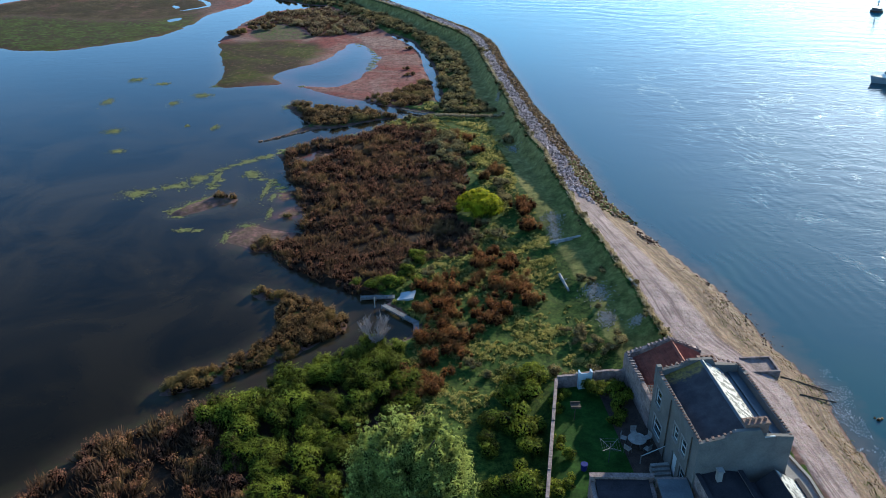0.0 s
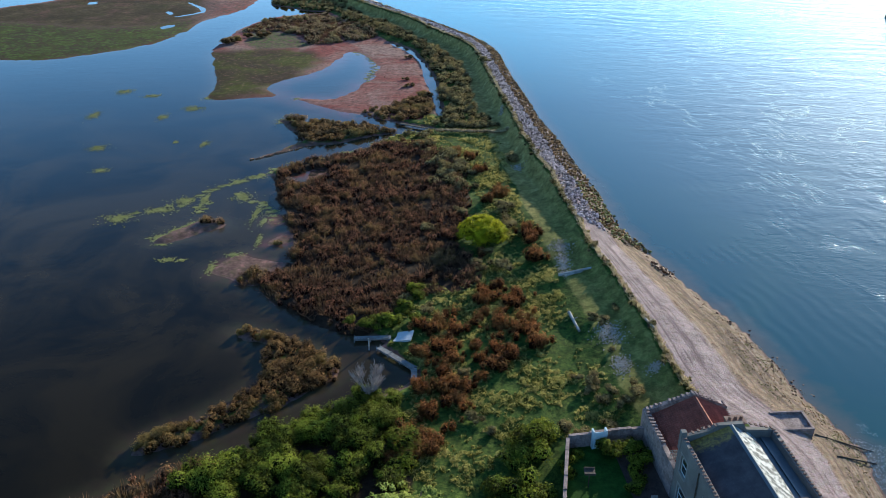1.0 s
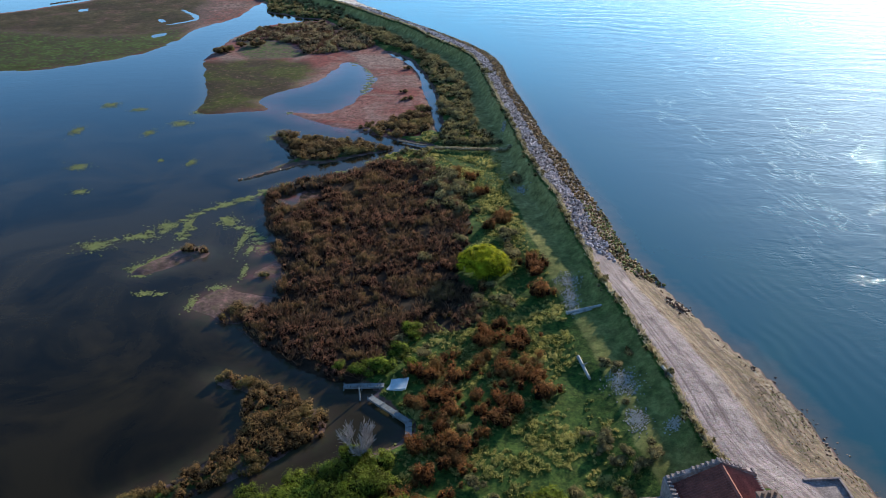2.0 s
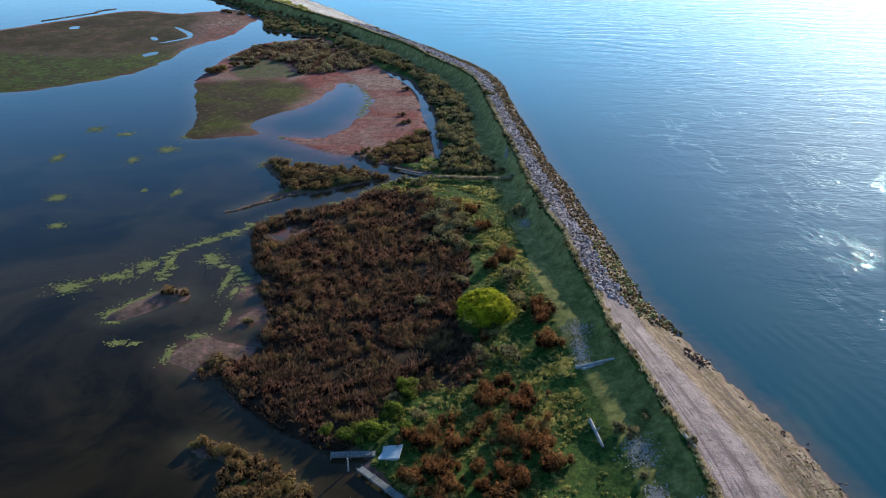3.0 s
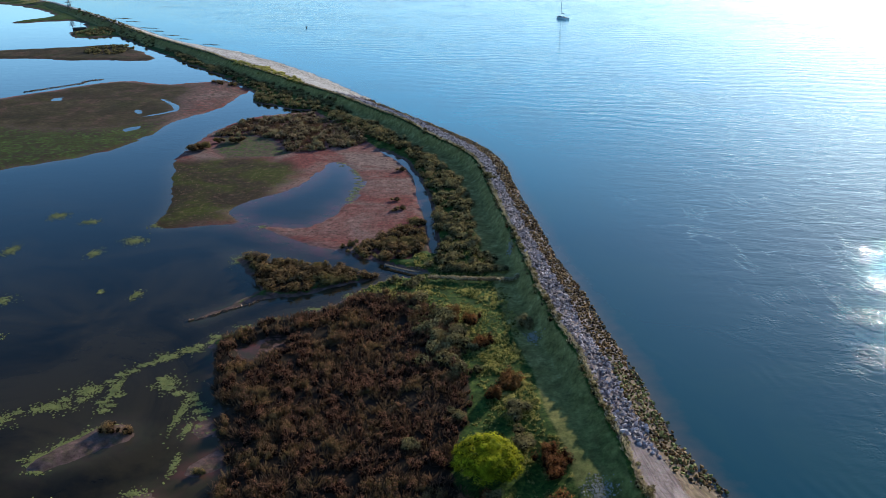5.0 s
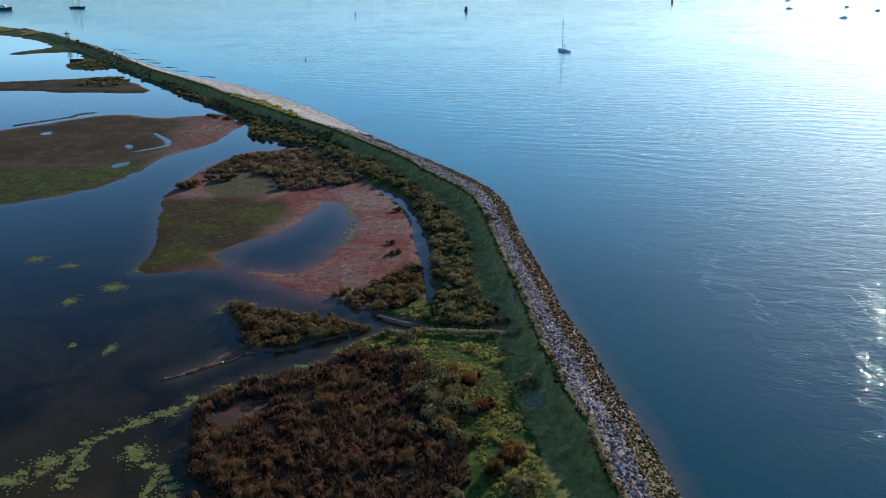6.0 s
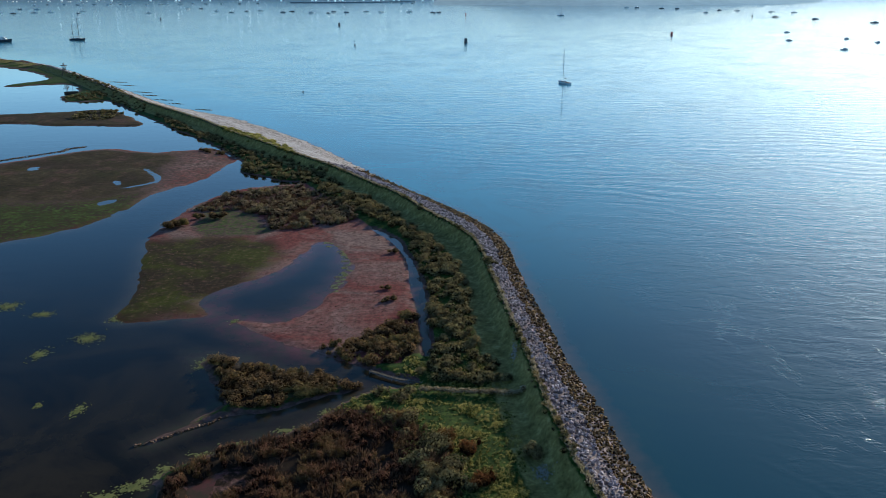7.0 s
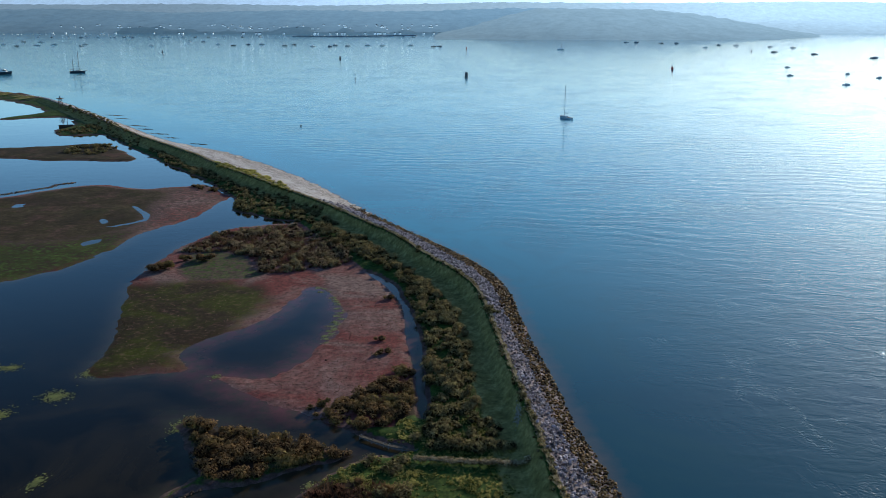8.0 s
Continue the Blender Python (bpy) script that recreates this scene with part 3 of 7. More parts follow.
SOUTH_REEDS = [(-33, 44.6), (-30.6, 48.9), (-27, 53.3), (-22, 56.8), (-17.4, 58.5), (-18.2, 54.0), (-16.8, 50.5), (-13.2, 45), (-11.5, 40), (-31, 40)]
STRIP = [(-30.5, 230.5), (-19, 217), (-8.5, 199.5), (-0.5, 180.5), (2.5, 166.5), (3.5, 150.5), (2.5, 141.5), (-1, 142.5), (-2, 155), (-4.4, 173), (-9, 194.5), (-17.5, 206.5), (-29.5, 224)]
FAR_STRIP = [(-53.5, 244), (-47, 237), (-38.5, 234.5), (-30, 228.5), (-25.5, 228.5), (-33, 243.5), (-44, 256.5), (-58, 270.5), (-70.5, 286.5), (-85, 304.5), (-100.5, 326.5), (-110, 336), (-89.5, 304), (-69.5, 280), (-57, 259.5)]
MARSH_REEDS = [(-53.5, 209.5), (-49, 224), (-36, 231), (-23, 212.5), (-19, 204.5), (-25, 199.5), (-33.5, 197), (-37.5, 206.5), (-45, 211)]
BANK_REEDS = [(-17, 144.5), (-12.5, 147), (-9, 150.5), (-6.5, 157), (-4.8, 156), (-3.6, 144.5), (-6, 142), (-9, 141), (-13, 143.5)]
GREEN_MUD = [(-56.5, 189.5), (-46, 192), (-31.5, 189), (-29.5, 175.5), (-33.5, 167), (-37, 161.5), (-34.5, 156), (-47, 152.5), (-49.5, 162), (-53, 175)]
WEDGE_REEDS = [(-28, 140), (-23, 141), (-17.5, 139), (-14, 137.5), (-16.5, 135), (-19, 132), (-21, 130.5), (-23.5, 131.5), (-25, 135.5)]
SALT_TURF = [(-52, 209), (-47, 212), (-40, 208), (-36, 200), (-33, 196), (-38, 192.5), (-46, 192), (-50, 197)]
FAR_GREEN = [(-93, 215.5), (-83.5, 215.5), (-76.5, 220.5), (-70, 225), (-66, 212), (-69, 200), (-75, 192), (-79, 188), (-95, 178), (-145, 205), (-120, 222)]
FAR_PINK = [(-77.5, 272), (-70.5, 279), (-56, 257.5), (-58, 236), (-63, 229), (-70.5, 226), (-74.5, 246.5)]
MARSH_TRACK = [(-21.3, 200.8), (-17.0, 189.2), (-16.7, 181.4), (-14.1, 172.7), (-13.0, 164.9)]
POOL_FRINGE = [(-22.5, 190.5), (-19.8, 187.0), (-17.6, 181.5), (-16.6, 175.5), (-17.2, 169.5), (-17.8, 165.5)]
GARDEN = [(8.2, 40), (9.8, 58.8), (15.6, 60), (17, 40)]


def land(x, y):
    """Height of the ground and its zones at arrays of places."""
    x, y = np.asarray(x, float), np.asarray(y, float)
    reach = np.clip(np.hypot(x, y) / 120.0, 0.5, 2.0)
    wx = x + reach * (1.2 * (fbm(x / 4.0, y / 4.0, 3) - 0.5) + 0.5 * (vnoise(x * 1.3, y * 1.3, 5) - 0.5))
    wy = y + reach * (1.2 * (fbm(x / 4.0, y / 4.0, 13) - 0.5) + 0.5 * (vnoise(x * 1.3, y * 1.3, 15) - 0.5))
    main = signed(wx, wy, MAINLAND)
    main = np.minimum(main, -signed(x, y, DITCH))
    main = np.minimum(main, -signed(wx, wy, POOL_IN_REEDS))
    isles = np.maximum.reduce([signed(wx, wy, p) for p in (WEDGE, HOOK, HOOK_TIP, BAR, FAR_ISLE)])
    far = signed(wx, wy, FAR_MARSH)
    shore_far = far
    for pond in MARSH_PONDS:
        far = np.minimum(far, 0.45 - signed(x + 0.6 * (wx - x), y + 0.6 * (wy - y), pond))
    flats = np.maximum.reduce([signed(wx, wy, p) for p in FLATS])
    d = np.maximum.reduce([main, isles, far, flats])
    off, side = seg_dist(x, y, BANK, False)
    shore, _ = seg_dist(wx, wy, SEA_EDGE, False)
    seaward = (side > 0) & (main > 0)
    rough = fbm(x / 2.5, y / 2.5, 21) - 0.5
    marsh = np.maximum(signed(x, y, [(-60, 236), (-36, 236), (-16, 200), (-10, 190), (-6.5, 176), (-4, 156), (-5, 141), (-60, 141)]), -3.0)
    flat = smooth((marsh + 0.5) / 2.0)
    out = np.maximum(-d, 0.0)
    pool = flat * smooth((x + 38.0) / 4.0)
    shelf = np.minimum(out * (0.10 - 0.05 * pool), 0.35) + 1.2 * smooth((out - 4.0) / 14.0)
    z = np.where(d < 0, -shelf, np.minimum(0.3, 0.12 * d))
    inner = np.where(side > 0, 0.0, off)
    level = 0.4 + 0.25 * smooth((20.0 - inner) / 10.0) * smooth((d - 0.5) / 4.0)
    level = level + 0.35 * rough + 0.9 * smooth((9.0 - inner) / 6.0) * smooth((112.0 - y) / 14.0)
    level = level * (1 - flat) + flat * (0.12 + 0.16 * rough)
    top = 2.7 + 0.5 * (fbm(x / 3.0, y / 3.0, 31) - 0.5)
    bank = level + (top - level) * smooth(1.0 - inner / 2.4)
    z = np.where((main > 0) & (side <= 0), np.minimum((0.45 - 0.33 * flat) * main, bank), z)
    strand = off / (off + shore + 1e-6)
    berm = (vnoise(strand * 8.0, y / 40.0, 61) - 0.5) * 0.22 + (vnoise(strand * 17.0, y / 25.0, 62) - 0.5) * 0.10
    beach = 2.7 * np.clip(1 - strand, 0, 1) ** 0.8 + 0.08 * rough + berm * smooth(strand / 0.15) * smooth((1 - strand) / 0.15) * (y < 110)
    z = np.where(seaward, np.maximum(beach, 0.02 * shore), z)
    z = np.where((flats > 0) & (main < 0.3), np.minimum(0.06, 0.08 * flats) + 0.10 * (fbm(x / 1.9, y / 1.9, 71) - 0.56) * smooth(flats / 0.6), z)
    z = np.where((far > 0), np.minimum(0.06 * far, 0.06 + 0.16 * smooth(far / 5.0) + 0.12 * rough), z)
    z = np.where(isles > 0, np.minimum(0.35, 0.4 * isles), z)
    garden = smooth(signed(x, y, GARDEN) / 1.0 + 1.0)
    z = z * (1 - garden) + 0.85 * garden
    pan = signed(wx, wy, POOL_IN_REEDS)
    z = np.where(pan > 0, np.minimum(0.05 * pan, 0.03) + 0.03 * np.clip(x + 19.8, -2, 1), z)
    path, _ = seg_dist(wx, wy, MARSH_TRACK, False)
    salt = smooth(signed(wx, wy, SALT_TURF) / 3.0 + 0.5)
    zones = {
        "shingle": np.where(seaward, smooth(off / 0.5), 0.0),
        "tan": np.where(seaward, smooth((122 - y) / 20.0), 0.0),
        "grass": ((main > 0) & (side <= 0)) * np.maximum(1 - flat, 0.5 * salt) * smooth((d - 0.1) / 0.8) + (isles > 0.4) * 0.55,
        # dark ground of the reeds; under the scrub it paints shade between bushes
        "reed": np.maximum.reduce([smooth(signed(x, y, p) / 1.5 + 0.7) for p in (REED_BED, SOUTH_REEDS, MARSH_REEDS, BANK_REEDS, WEDGE_REEDS, SCRUB)]),
        "pink": np.maximum.reduce([(side <= 0) * smooth((main + 6.0) / 6.0) * flat * (1 - salt), 0.5 * smooth(signed(wx, wy, FAR_PINK) / 14.0 + 0.5) * (far > 0), 0.75 * smooth(1.0 - shore_far / 4.0) * (far > 0), 0.35 * smooth(flats + 1.0) * (main < 0.3), 0.4 * (pan > -0.3)]),
        "green": np.maximum(smooth(signed(wx + 5 * (fbm(x / 7, y / 7, 41) - 0.5), wy + 5 * (fbm(x / 7, y / 7, 42) - 0.5), GREEN_MUD) / 9.0 + 0.55), 0.85 * smooth(signed(wx, wy, FAR_GREEN) / 16.0 + 0.6)) * (d > -3),
        "olive": 0.9 * smooth(shore_far / 5.0) * (1 - 0.85 * smooth(signed(wx, wy, FAR_PINK) / 14.0 + 0.5)) * (1 - smooth(signed(wx, wy, FAR_GREEN) / 16.0 + 0.5)) + (signed(wx, wy, FAR_ISLE) > 0) * 0.8,
        "mud": smooth((d + 2.5) / 3.0),
        "strand": np.where(seaward, strand, 0.0),
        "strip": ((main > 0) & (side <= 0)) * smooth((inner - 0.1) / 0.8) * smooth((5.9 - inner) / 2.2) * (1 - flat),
        "garden": garden,
        "salt": 0.9 * smooth(1.6 - path / 0.9) + flat * (side <= 0) * smooth((2.6 - main) / 1.6) * (main > -0.4) * smooth((-37.0 - x) / 4.0) + 0.9 * (far > -0.3) * smooth((3.0 - shore_far) / 2.0) * smooth((232.0 - y) / 10.0),
    }
    zones["grass"] = zones["grass"] * (1 - 0.9 * (signed(wx, wy, BAR) > 0)) * (1 - 0.25 * smooth((y - 330) / 40.0))
    zones["olive"] = np.maximum(zones["olive"], 0.3 * smooth((y - 330) / 40.0) * (main > 0) * (side <= 0))
    return z, zones, d


def height(x, y):
    """The ground's height at one place."""
    return float(land(np.array([float(x)]), np.array([float(y)]))[0][0])


# ---- ground and water ----
def build_ground():
    xs = np.concatenate([[-4600, -2600, -1600, -1100], np.arange(-900, -240, 12.0), np.arange(-240, -130, 2.0), np.arange(-130, -62, 1.0), np.arange(-62, 38, 0.55), np.arange(38, 70, 4.0), [90, 140, 250, 600, 1600, 4600]])
    ys = np.concatenate([[-300, -150], np.arange(-80, 36, 5.0), np.arange(36, 160, 0.6), np.arange(160, 290, 1.1), np.arange(290, 440, 1.5), np.arange(440, 580, 2.5), np.arange(580, 900, 12.0), [1000, 1400, 2000, 3000, 4600]])
    gx, gy = np.meshgrid(xs, ys)
    z, zones, _ = land(gx.ravel(), gy.ravel())
    nx, ny = len(xs), len(ys)
    i = (np.arange(ny - 1)[:, None] * nx + np.arange(nx - 1)[None, :]).ravel()
    me = mesh_of("ground", np.stack([gx.ravel(), gy.ravel(), z], 1), np.stack([i, i + 1, i + 1 + nx, i + nx], 1), True)
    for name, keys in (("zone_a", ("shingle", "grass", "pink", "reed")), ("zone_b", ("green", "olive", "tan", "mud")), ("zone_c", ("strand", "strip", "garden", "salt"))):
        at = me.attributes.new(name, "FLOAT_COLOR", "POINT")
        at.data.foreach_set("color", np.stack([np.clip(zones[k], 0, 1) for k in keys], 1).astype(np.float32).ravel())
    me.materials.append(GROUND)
    tagged(new("ground", me), "low spit of turf, marsh mud and shingle in the water", "ground", kind="structure")


def build_sea():
    """The channel's level sheet, with the distance from the shore at each point."""
    xs = np.concatenate([[-4600, -2600, -1600, -1100], np.arange(-900, -300, 12.0), np.arange(-300, 60, 3.0), np.arange(60, 180, 10.0), [180, 250, 400, 800, 1600, 2800, 4600]])
    ys = np.concatenate([[-300, -150], np.arange(-80, 36, 8.0), np.arange(36, 580, 3.0), np.arange(580, 900, 12.0), [1000, 1200, 1600, 2200, 3000, 4600]])
    gx, gy = np.meshgrid(xs, ys)
    nx, ny = len(xs), len(ys)
    i = (np.arange(ny - 1)[:, None] * nx + np.arange(nx - 1)[None, :]).ravel()
    cx, cy = (gx[:-1, :-1] + gx[1:, 1:]).ravel() / 2, (gy[:-1, :-1] + gy[1:, 1:]).ravel() / 2
    _, side = seg_dist(cx, cy, MIDLINE, False)
    faces = np.stack([i, i + 1, i + 1 + nx, i + nx], 1)[side > 0]
    used, index = np.unique(faces, return_inverse=True)
    me = mesh_of("sea_water", np.stack([gx.ravel(), gy.ravel(), np.full(gx.size, -0.004)], 1)[used], index.reshape(-1, 4), True)
    far, shore_side = seg_dist(gx.ravel()[used], gy.ravel()[used], SEA_EDGE, False)
    at = me.attributes.new("offing", "FLOAT", "POINT")
    at.data.foreach_set("value", np.where(shore_side > 0, far, -far).astype(np.float32))
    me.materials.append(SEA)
    tagged(new("sea_water", me), "smooth blue tidal channel with wave trains glittering in low sun", "water", kind="structure")


def build_lagoon():
    """The lagoon's level sheet, with the depth of the water at each point."""
    xs = np.concatenate([[-4600, -2600, -1600, -1100], np.arange(-900, -240, 12.0), np.arange(-240, -130, 4.0), np.arange(-130, -70, 2.0), np.arange(-70, 28, 1.4), [28]])
    ys = np.concatenate([[-300, -150], np.arange(-80, 36, 8.0), np.arange(36, 260, 1.0), np.arange(260, 580, 4.0), np.arange(580, 900, 12.0), [1000, 1400, 2000, 2300]])
    gx, gy = np.meshgrid(xs, ys)
    z, zones, _ = land(gx.ravel(), gy.ravel())
    nx, ny = len(xs), len(ys)
    i = (np.arange(ny - 1)[:, None] * nx + np.arange(nx - 1)[None, :]).ravel()
    cx, cy = (gx[:-1, :-1] + gx[1:, 1:]).ravel() / 2, (gy[:-1, :-1] + gy[1:, 1:]).ravel() / 2
    _, side = seg_dist(cx, cy, BANK + [(-4600, 2200)], False)
    keep = side <= 0
    faces = np.stack([i, i + 1, i + 1 + nx, i + nx], 1)[keep]
    used, index = np.unique(faces, return_inverse=True)
    me = mesh_of("lagoon_water", np.stack([gx.ravel(), gy.ravel(), np.zeros(gx.size)], 1)[used], index.reshape(-1, 4), True)
    at = me.attributes.new("depth", "FLOAT", "POINT")
    at.data.foreach_set("value", np.clip(-z / 0.4, 0, 1)[used].astype(np.float32))
    at = me.attributes.new("bed", "FLOAT", "POINT")
    at.data.foreach_set("value", (np.clip(2.0 * zones["pink"], 0, 1) * smooth((gx.ravel() + 38.0) / 5.0))[used].astype(np.float32))
    me.materials.append(LAGOON)
    tagged(new("lagoon_water", me), "shallow still brown and blue lagoon behind the spit", "water", kind="structure")


build_ground()
MIDLINE = BANK + [(-4600, 2200)]
build_lagoon()
build_sea()


# ---- plants ----
def blades(places, tall, wide, count, width, seed):
    """Tufts of narrow upright blades: vertices, faces and a tint each."""
    r = np.random.default_rng(seed)
    p = np.repeat(np.asarray(places, float), count, 0)
    h = np.repeat(np.asarray(tall, float), count) * r.uniform(0.55, 1.1, len(p))
    w = np.repeat(np.asarray(wide, float), count)
    turn, out = r.uniform(0, 2 * np.pi, len(p)), np.sqrt(r.uniform(0, 1, len(p)))
    ox, oy = np.cos(turn) * out * w, np.sin(turn) * out * w
    base = p + np.stack([ox * 0.6, oy * 0.6, np.full(len(p), -0.05)], 1)
    lean = 0.4 + 0.9 * r.uniform(0, 1, len(p))
    tip = base + np.stack([ox * lean + r.normal(0, 0.08, len(p)), oy * lean + r.normal(0, 0.08, len(p)), h], 1)
    face = r.uniform(0, np.pi, len(p))
    across = np.stack([np.cos(face), np.sin(face), np.zeros(len(p))], 1) * (width * r.uniform(0.6, 1.3, len(p)))[:, None]
    middle = base * 0.4 + tip * 0.6 + np.stack([ox * 0.15, oy * 0.15, 0 * h], 1)
    verts = np.stack([base - across * 0.4, base + across * 0.4, middle + across, middle - across, tip], 1).reshape(-1, 3)
    k = np.arange(len(p))[:, None] * 5
    quads = np.concatenate([k + np.array([[0, 1, 2, 3]]), k + np.array([[3, 2, 4, 4]])])
    shade = np.repeat(r.uniform(0.1, 0.9, len(places)), count) * 0.7 + r.uniform(0, 0.3, len(p))
    return verts, np.concatenate([k + [[0, 1, 2]], k + [[0, 2, 3]], k + [[3, 2, 4]]]), np.repeat(shade, 5)


def leaf_cloud(blobs, density, size, seed, squash=0.8, core=True, fine=2, fade=0.5, lobes=0):
    """Clumps of small leaf blades over round masses (x, y, z, radius), with a dim core in each."""
    r = np.random.default_rng(seed)
    blobs = np.asarray(blobs, float)
    if lobes:
        # smaller masses over the upper side of each one
        b = np.repeat(blobs, lobes, 0)
        a, lift = r.uniform(0, 2 * np.pi, len(b)), r.uniform(0.05, 0.95, len(b))
        ring = np.sqrt(1 - lift ** 2)
        small = np.column_stack([b[:, :3] + np.stack([np.cos(a) * ring, np.sin(a) * ring, lift * squash], 1) * b[:, 3:4] * 0.85, b[:, 3] * r.uniform(0.22, 0.48, len(b))])
        blobs = np.concatenate([blobs, small])
    count = np.maximum(10, (density * 4 * np.pi * blobs[:, 3] ** 2).astype(int))
    b = np.repeat(blobs, count, 0)
    way = r.normal(size=(len(b), 3))
    way /= np.linalg.norm(way, axis=1)[:, None]
    way[:, 2] = np.where(way[:, 2] < -0.35, -way[:, 2], way[:, 2])
    lump = 0.62 + 0.55 * vnoise(way[:, 0] * 2.2 + b[:, 0] * 5, way[:, 1] * 2.2 + way[:, 2] * 2 + b[:, 1] * 5, 51) + 0.25 * vnoise(way[:, 0] * 6 + b[:, 0] * 3, way[:, 1] * 6 + way[:, 2] * 5, 52)
    lump = lump * r.uniform(0.82, 1.08, len(b)) + np.where(r.uniform(size=len(b)) < 0.12, r.uniform(0.05, 0.3, len(b)), 0.0)
    centre = b[:, :3] + way * b[:, 3:4] * lump[:, None] * np.array([1, 1, squash])
    normal = way + r.normal(0, 0.32, way.shape)
    normal /= np.linalg.norm(normal, axis=1)[:, None]
    u = np.cross(normal, r.normal(size=normal.shape))
    u /= np.linalg.norm(u, axis=1)[:, None] + 1e-9
    v = np.cross(normal, u)
    s = (size * r.uniform(0.5, 1.3, len(b)))[:, None]
    verts = np.stack([centre - u * s, centre + u * s * 0.6 + v * s * 0.65, centre + u * s * 0.6 - v * s * 0.65], 1).reshape(-1, 3)
    k = np.arange(len(b))[:, None] * 3
    faces = k + [[0, 1, 2]]
    shade = np.repeat(np.clip(np.repeat(r.uniform(0.15, 0.75, len(blobs)), count) + r.normal(0, 0.18, len(b)), 0, 1), 3)
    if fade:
        # pale reed tips over darker stems; on other plants, shade painted low down
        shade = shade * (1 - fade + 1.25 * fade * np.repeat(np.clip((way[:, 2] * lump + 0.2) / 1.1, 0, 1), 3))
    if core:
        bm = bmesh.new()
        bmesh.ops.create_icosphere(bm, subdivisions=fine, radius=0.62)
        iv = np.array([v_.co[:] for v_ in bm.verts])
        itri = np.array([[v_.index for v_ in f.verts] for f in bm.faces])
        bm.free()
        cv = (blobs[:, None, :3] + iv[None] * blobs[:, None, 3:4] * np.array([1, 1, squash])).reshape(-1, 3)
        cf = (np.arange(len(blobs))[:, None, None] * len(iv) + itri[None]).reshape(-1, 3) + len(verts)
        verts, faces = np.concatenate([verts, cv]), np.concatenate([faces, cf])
        # cores take the darkest tint: the shade inside a clump, painted on
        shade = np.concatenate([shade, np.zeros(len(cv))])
    return verts, faces, shade


def planted(name, arrays, material, label="", category="", kind="", parent=None, group=""):
    verts, faces, shade = arrays
    me = mesh_of(name, verts, faces)
    tint(me, shade)
    me.materials.append(material)
    ob = new(name, me)
    if parent:
        ob.parent = parent
        return tagged(ob, label=label)
    return tagged(ob, label, category, group, kind)


def scattered(poly, per_area, seed, keep=-0.35, dry=0.05):
    """Random places within an outline, with the ground's height."""
    r = np.random.default_rng(seed)
    p = np.array(poly, float)
    lo, hi = p.min(0), p.max(0)
    n = int(per_area * (hi - lo).prod())
    x, y = r.uniform(lo[0], hi[0], n), r.uniform(lo[1], hi[1], n)
    ok = signed(x, y, poly) > keep + 1.2 * (vnoise(x / 1.5, y / 1.5, seed) - 0.5)
    x, y = x[ok], y[ok]
    z, _, d = land(x, y)
    ok = d > dry
    return np.stack([x, y, z], 1)[ok]


def reed_field(name, poly, per_area, tall, seed, material, label, blades_each=15):
    p = scattered(poly, per_area, seed)
    clump = fbm(p[:, 0] / 1.3, p[:, 1] / 1.3, seed)
    p, clump = p[clump > 0.43], clump[clump > 0.43]
    h = tall * (0.2 + 1.6 * clump) * np.random.default_rng(seed + 5).uniform(0.7, 1.25, len(p))
    planted(name, blades(p, h, 0.3 + 0.45 * clump, blades_each, 0.055, seed), material, label, "reeds", "stuff")


reed_field("reed_bed", REED_BED, 3.0, 0.5, 101, REED, "dense rust-brown reed bed on wet marsh ground")
reed_field("shore_reeds", SOUTH_REEDS, 2.6, 0.75, 102, REED, "tall brown reeds along the lagoon shore")
reed_field("marsh_reeds", MARSH_REEDS, 2.0, 0.55, 103, REED, "brown reeds on the far mud flat")
reed_field("mud_reeds", [(-23.5, 86.8), (-22, 88.2), (-20.5, 88), (-20, 86), (-21.5, 85.2)], 3.6, 0.45, 108, REED, "low brown reeds on a mud flat")
reed_field("inlet_reeds", [(-20, 93.5), (-18.8, 95), (-18, 94), (-19, 92.6)], 3.6, 0.45, 109, REED, "low brown reeds beside a muddy inlet")


def shrub_field(name, poly, per_area, radius, seed, material, label, density=26, size=0.13, squash=0.8, gaps=0.0, keep=-0.35, dry=0.05, fade=0.6, lobes=0):
    p = scattered(poly, per_area, seed, keep, dry)
    p = p[fbm(p[:, 0] / 1.1, p[:, 1] / 1.1, seed + 3) >= gaps]
    r = np.random.default_rng(seed + 1)
    rad = radius * r.uniform(0.45, 1.45, len(p)) * (0.5 + 0.5 * vnoise(p[:, 0] / 7, p[:, 1] / 7, seed) + 0.5 * vnoise(p[:, 0] / 2, p[:, 1] / 2, seed + 9))
    blobs = np.column_stack([p[:, 0], p[:, 1], p[:, 2] + rad * 0.35, rad])
    extra = blobs[r.uniform(size=len(blobs)) < 0.7].copy()
    extra[:, 3] *= 0.6
    extra[:, :2] += r.normal(0, 0.5, (len(extra), 2)) * extra[:, 3:4] * 1.6
    extra[:, 2] += extra[:, 3] * r.uniform(0.2, 1.0, len(extra))
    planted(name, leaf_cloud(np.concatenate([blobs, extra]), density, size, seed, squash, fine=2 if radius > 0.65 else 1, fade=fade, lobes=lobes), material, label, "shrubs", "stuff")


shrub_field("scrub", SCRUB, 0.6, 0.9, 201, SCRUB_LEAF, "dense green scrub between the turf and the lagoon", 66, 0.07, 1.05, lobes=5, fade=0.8)
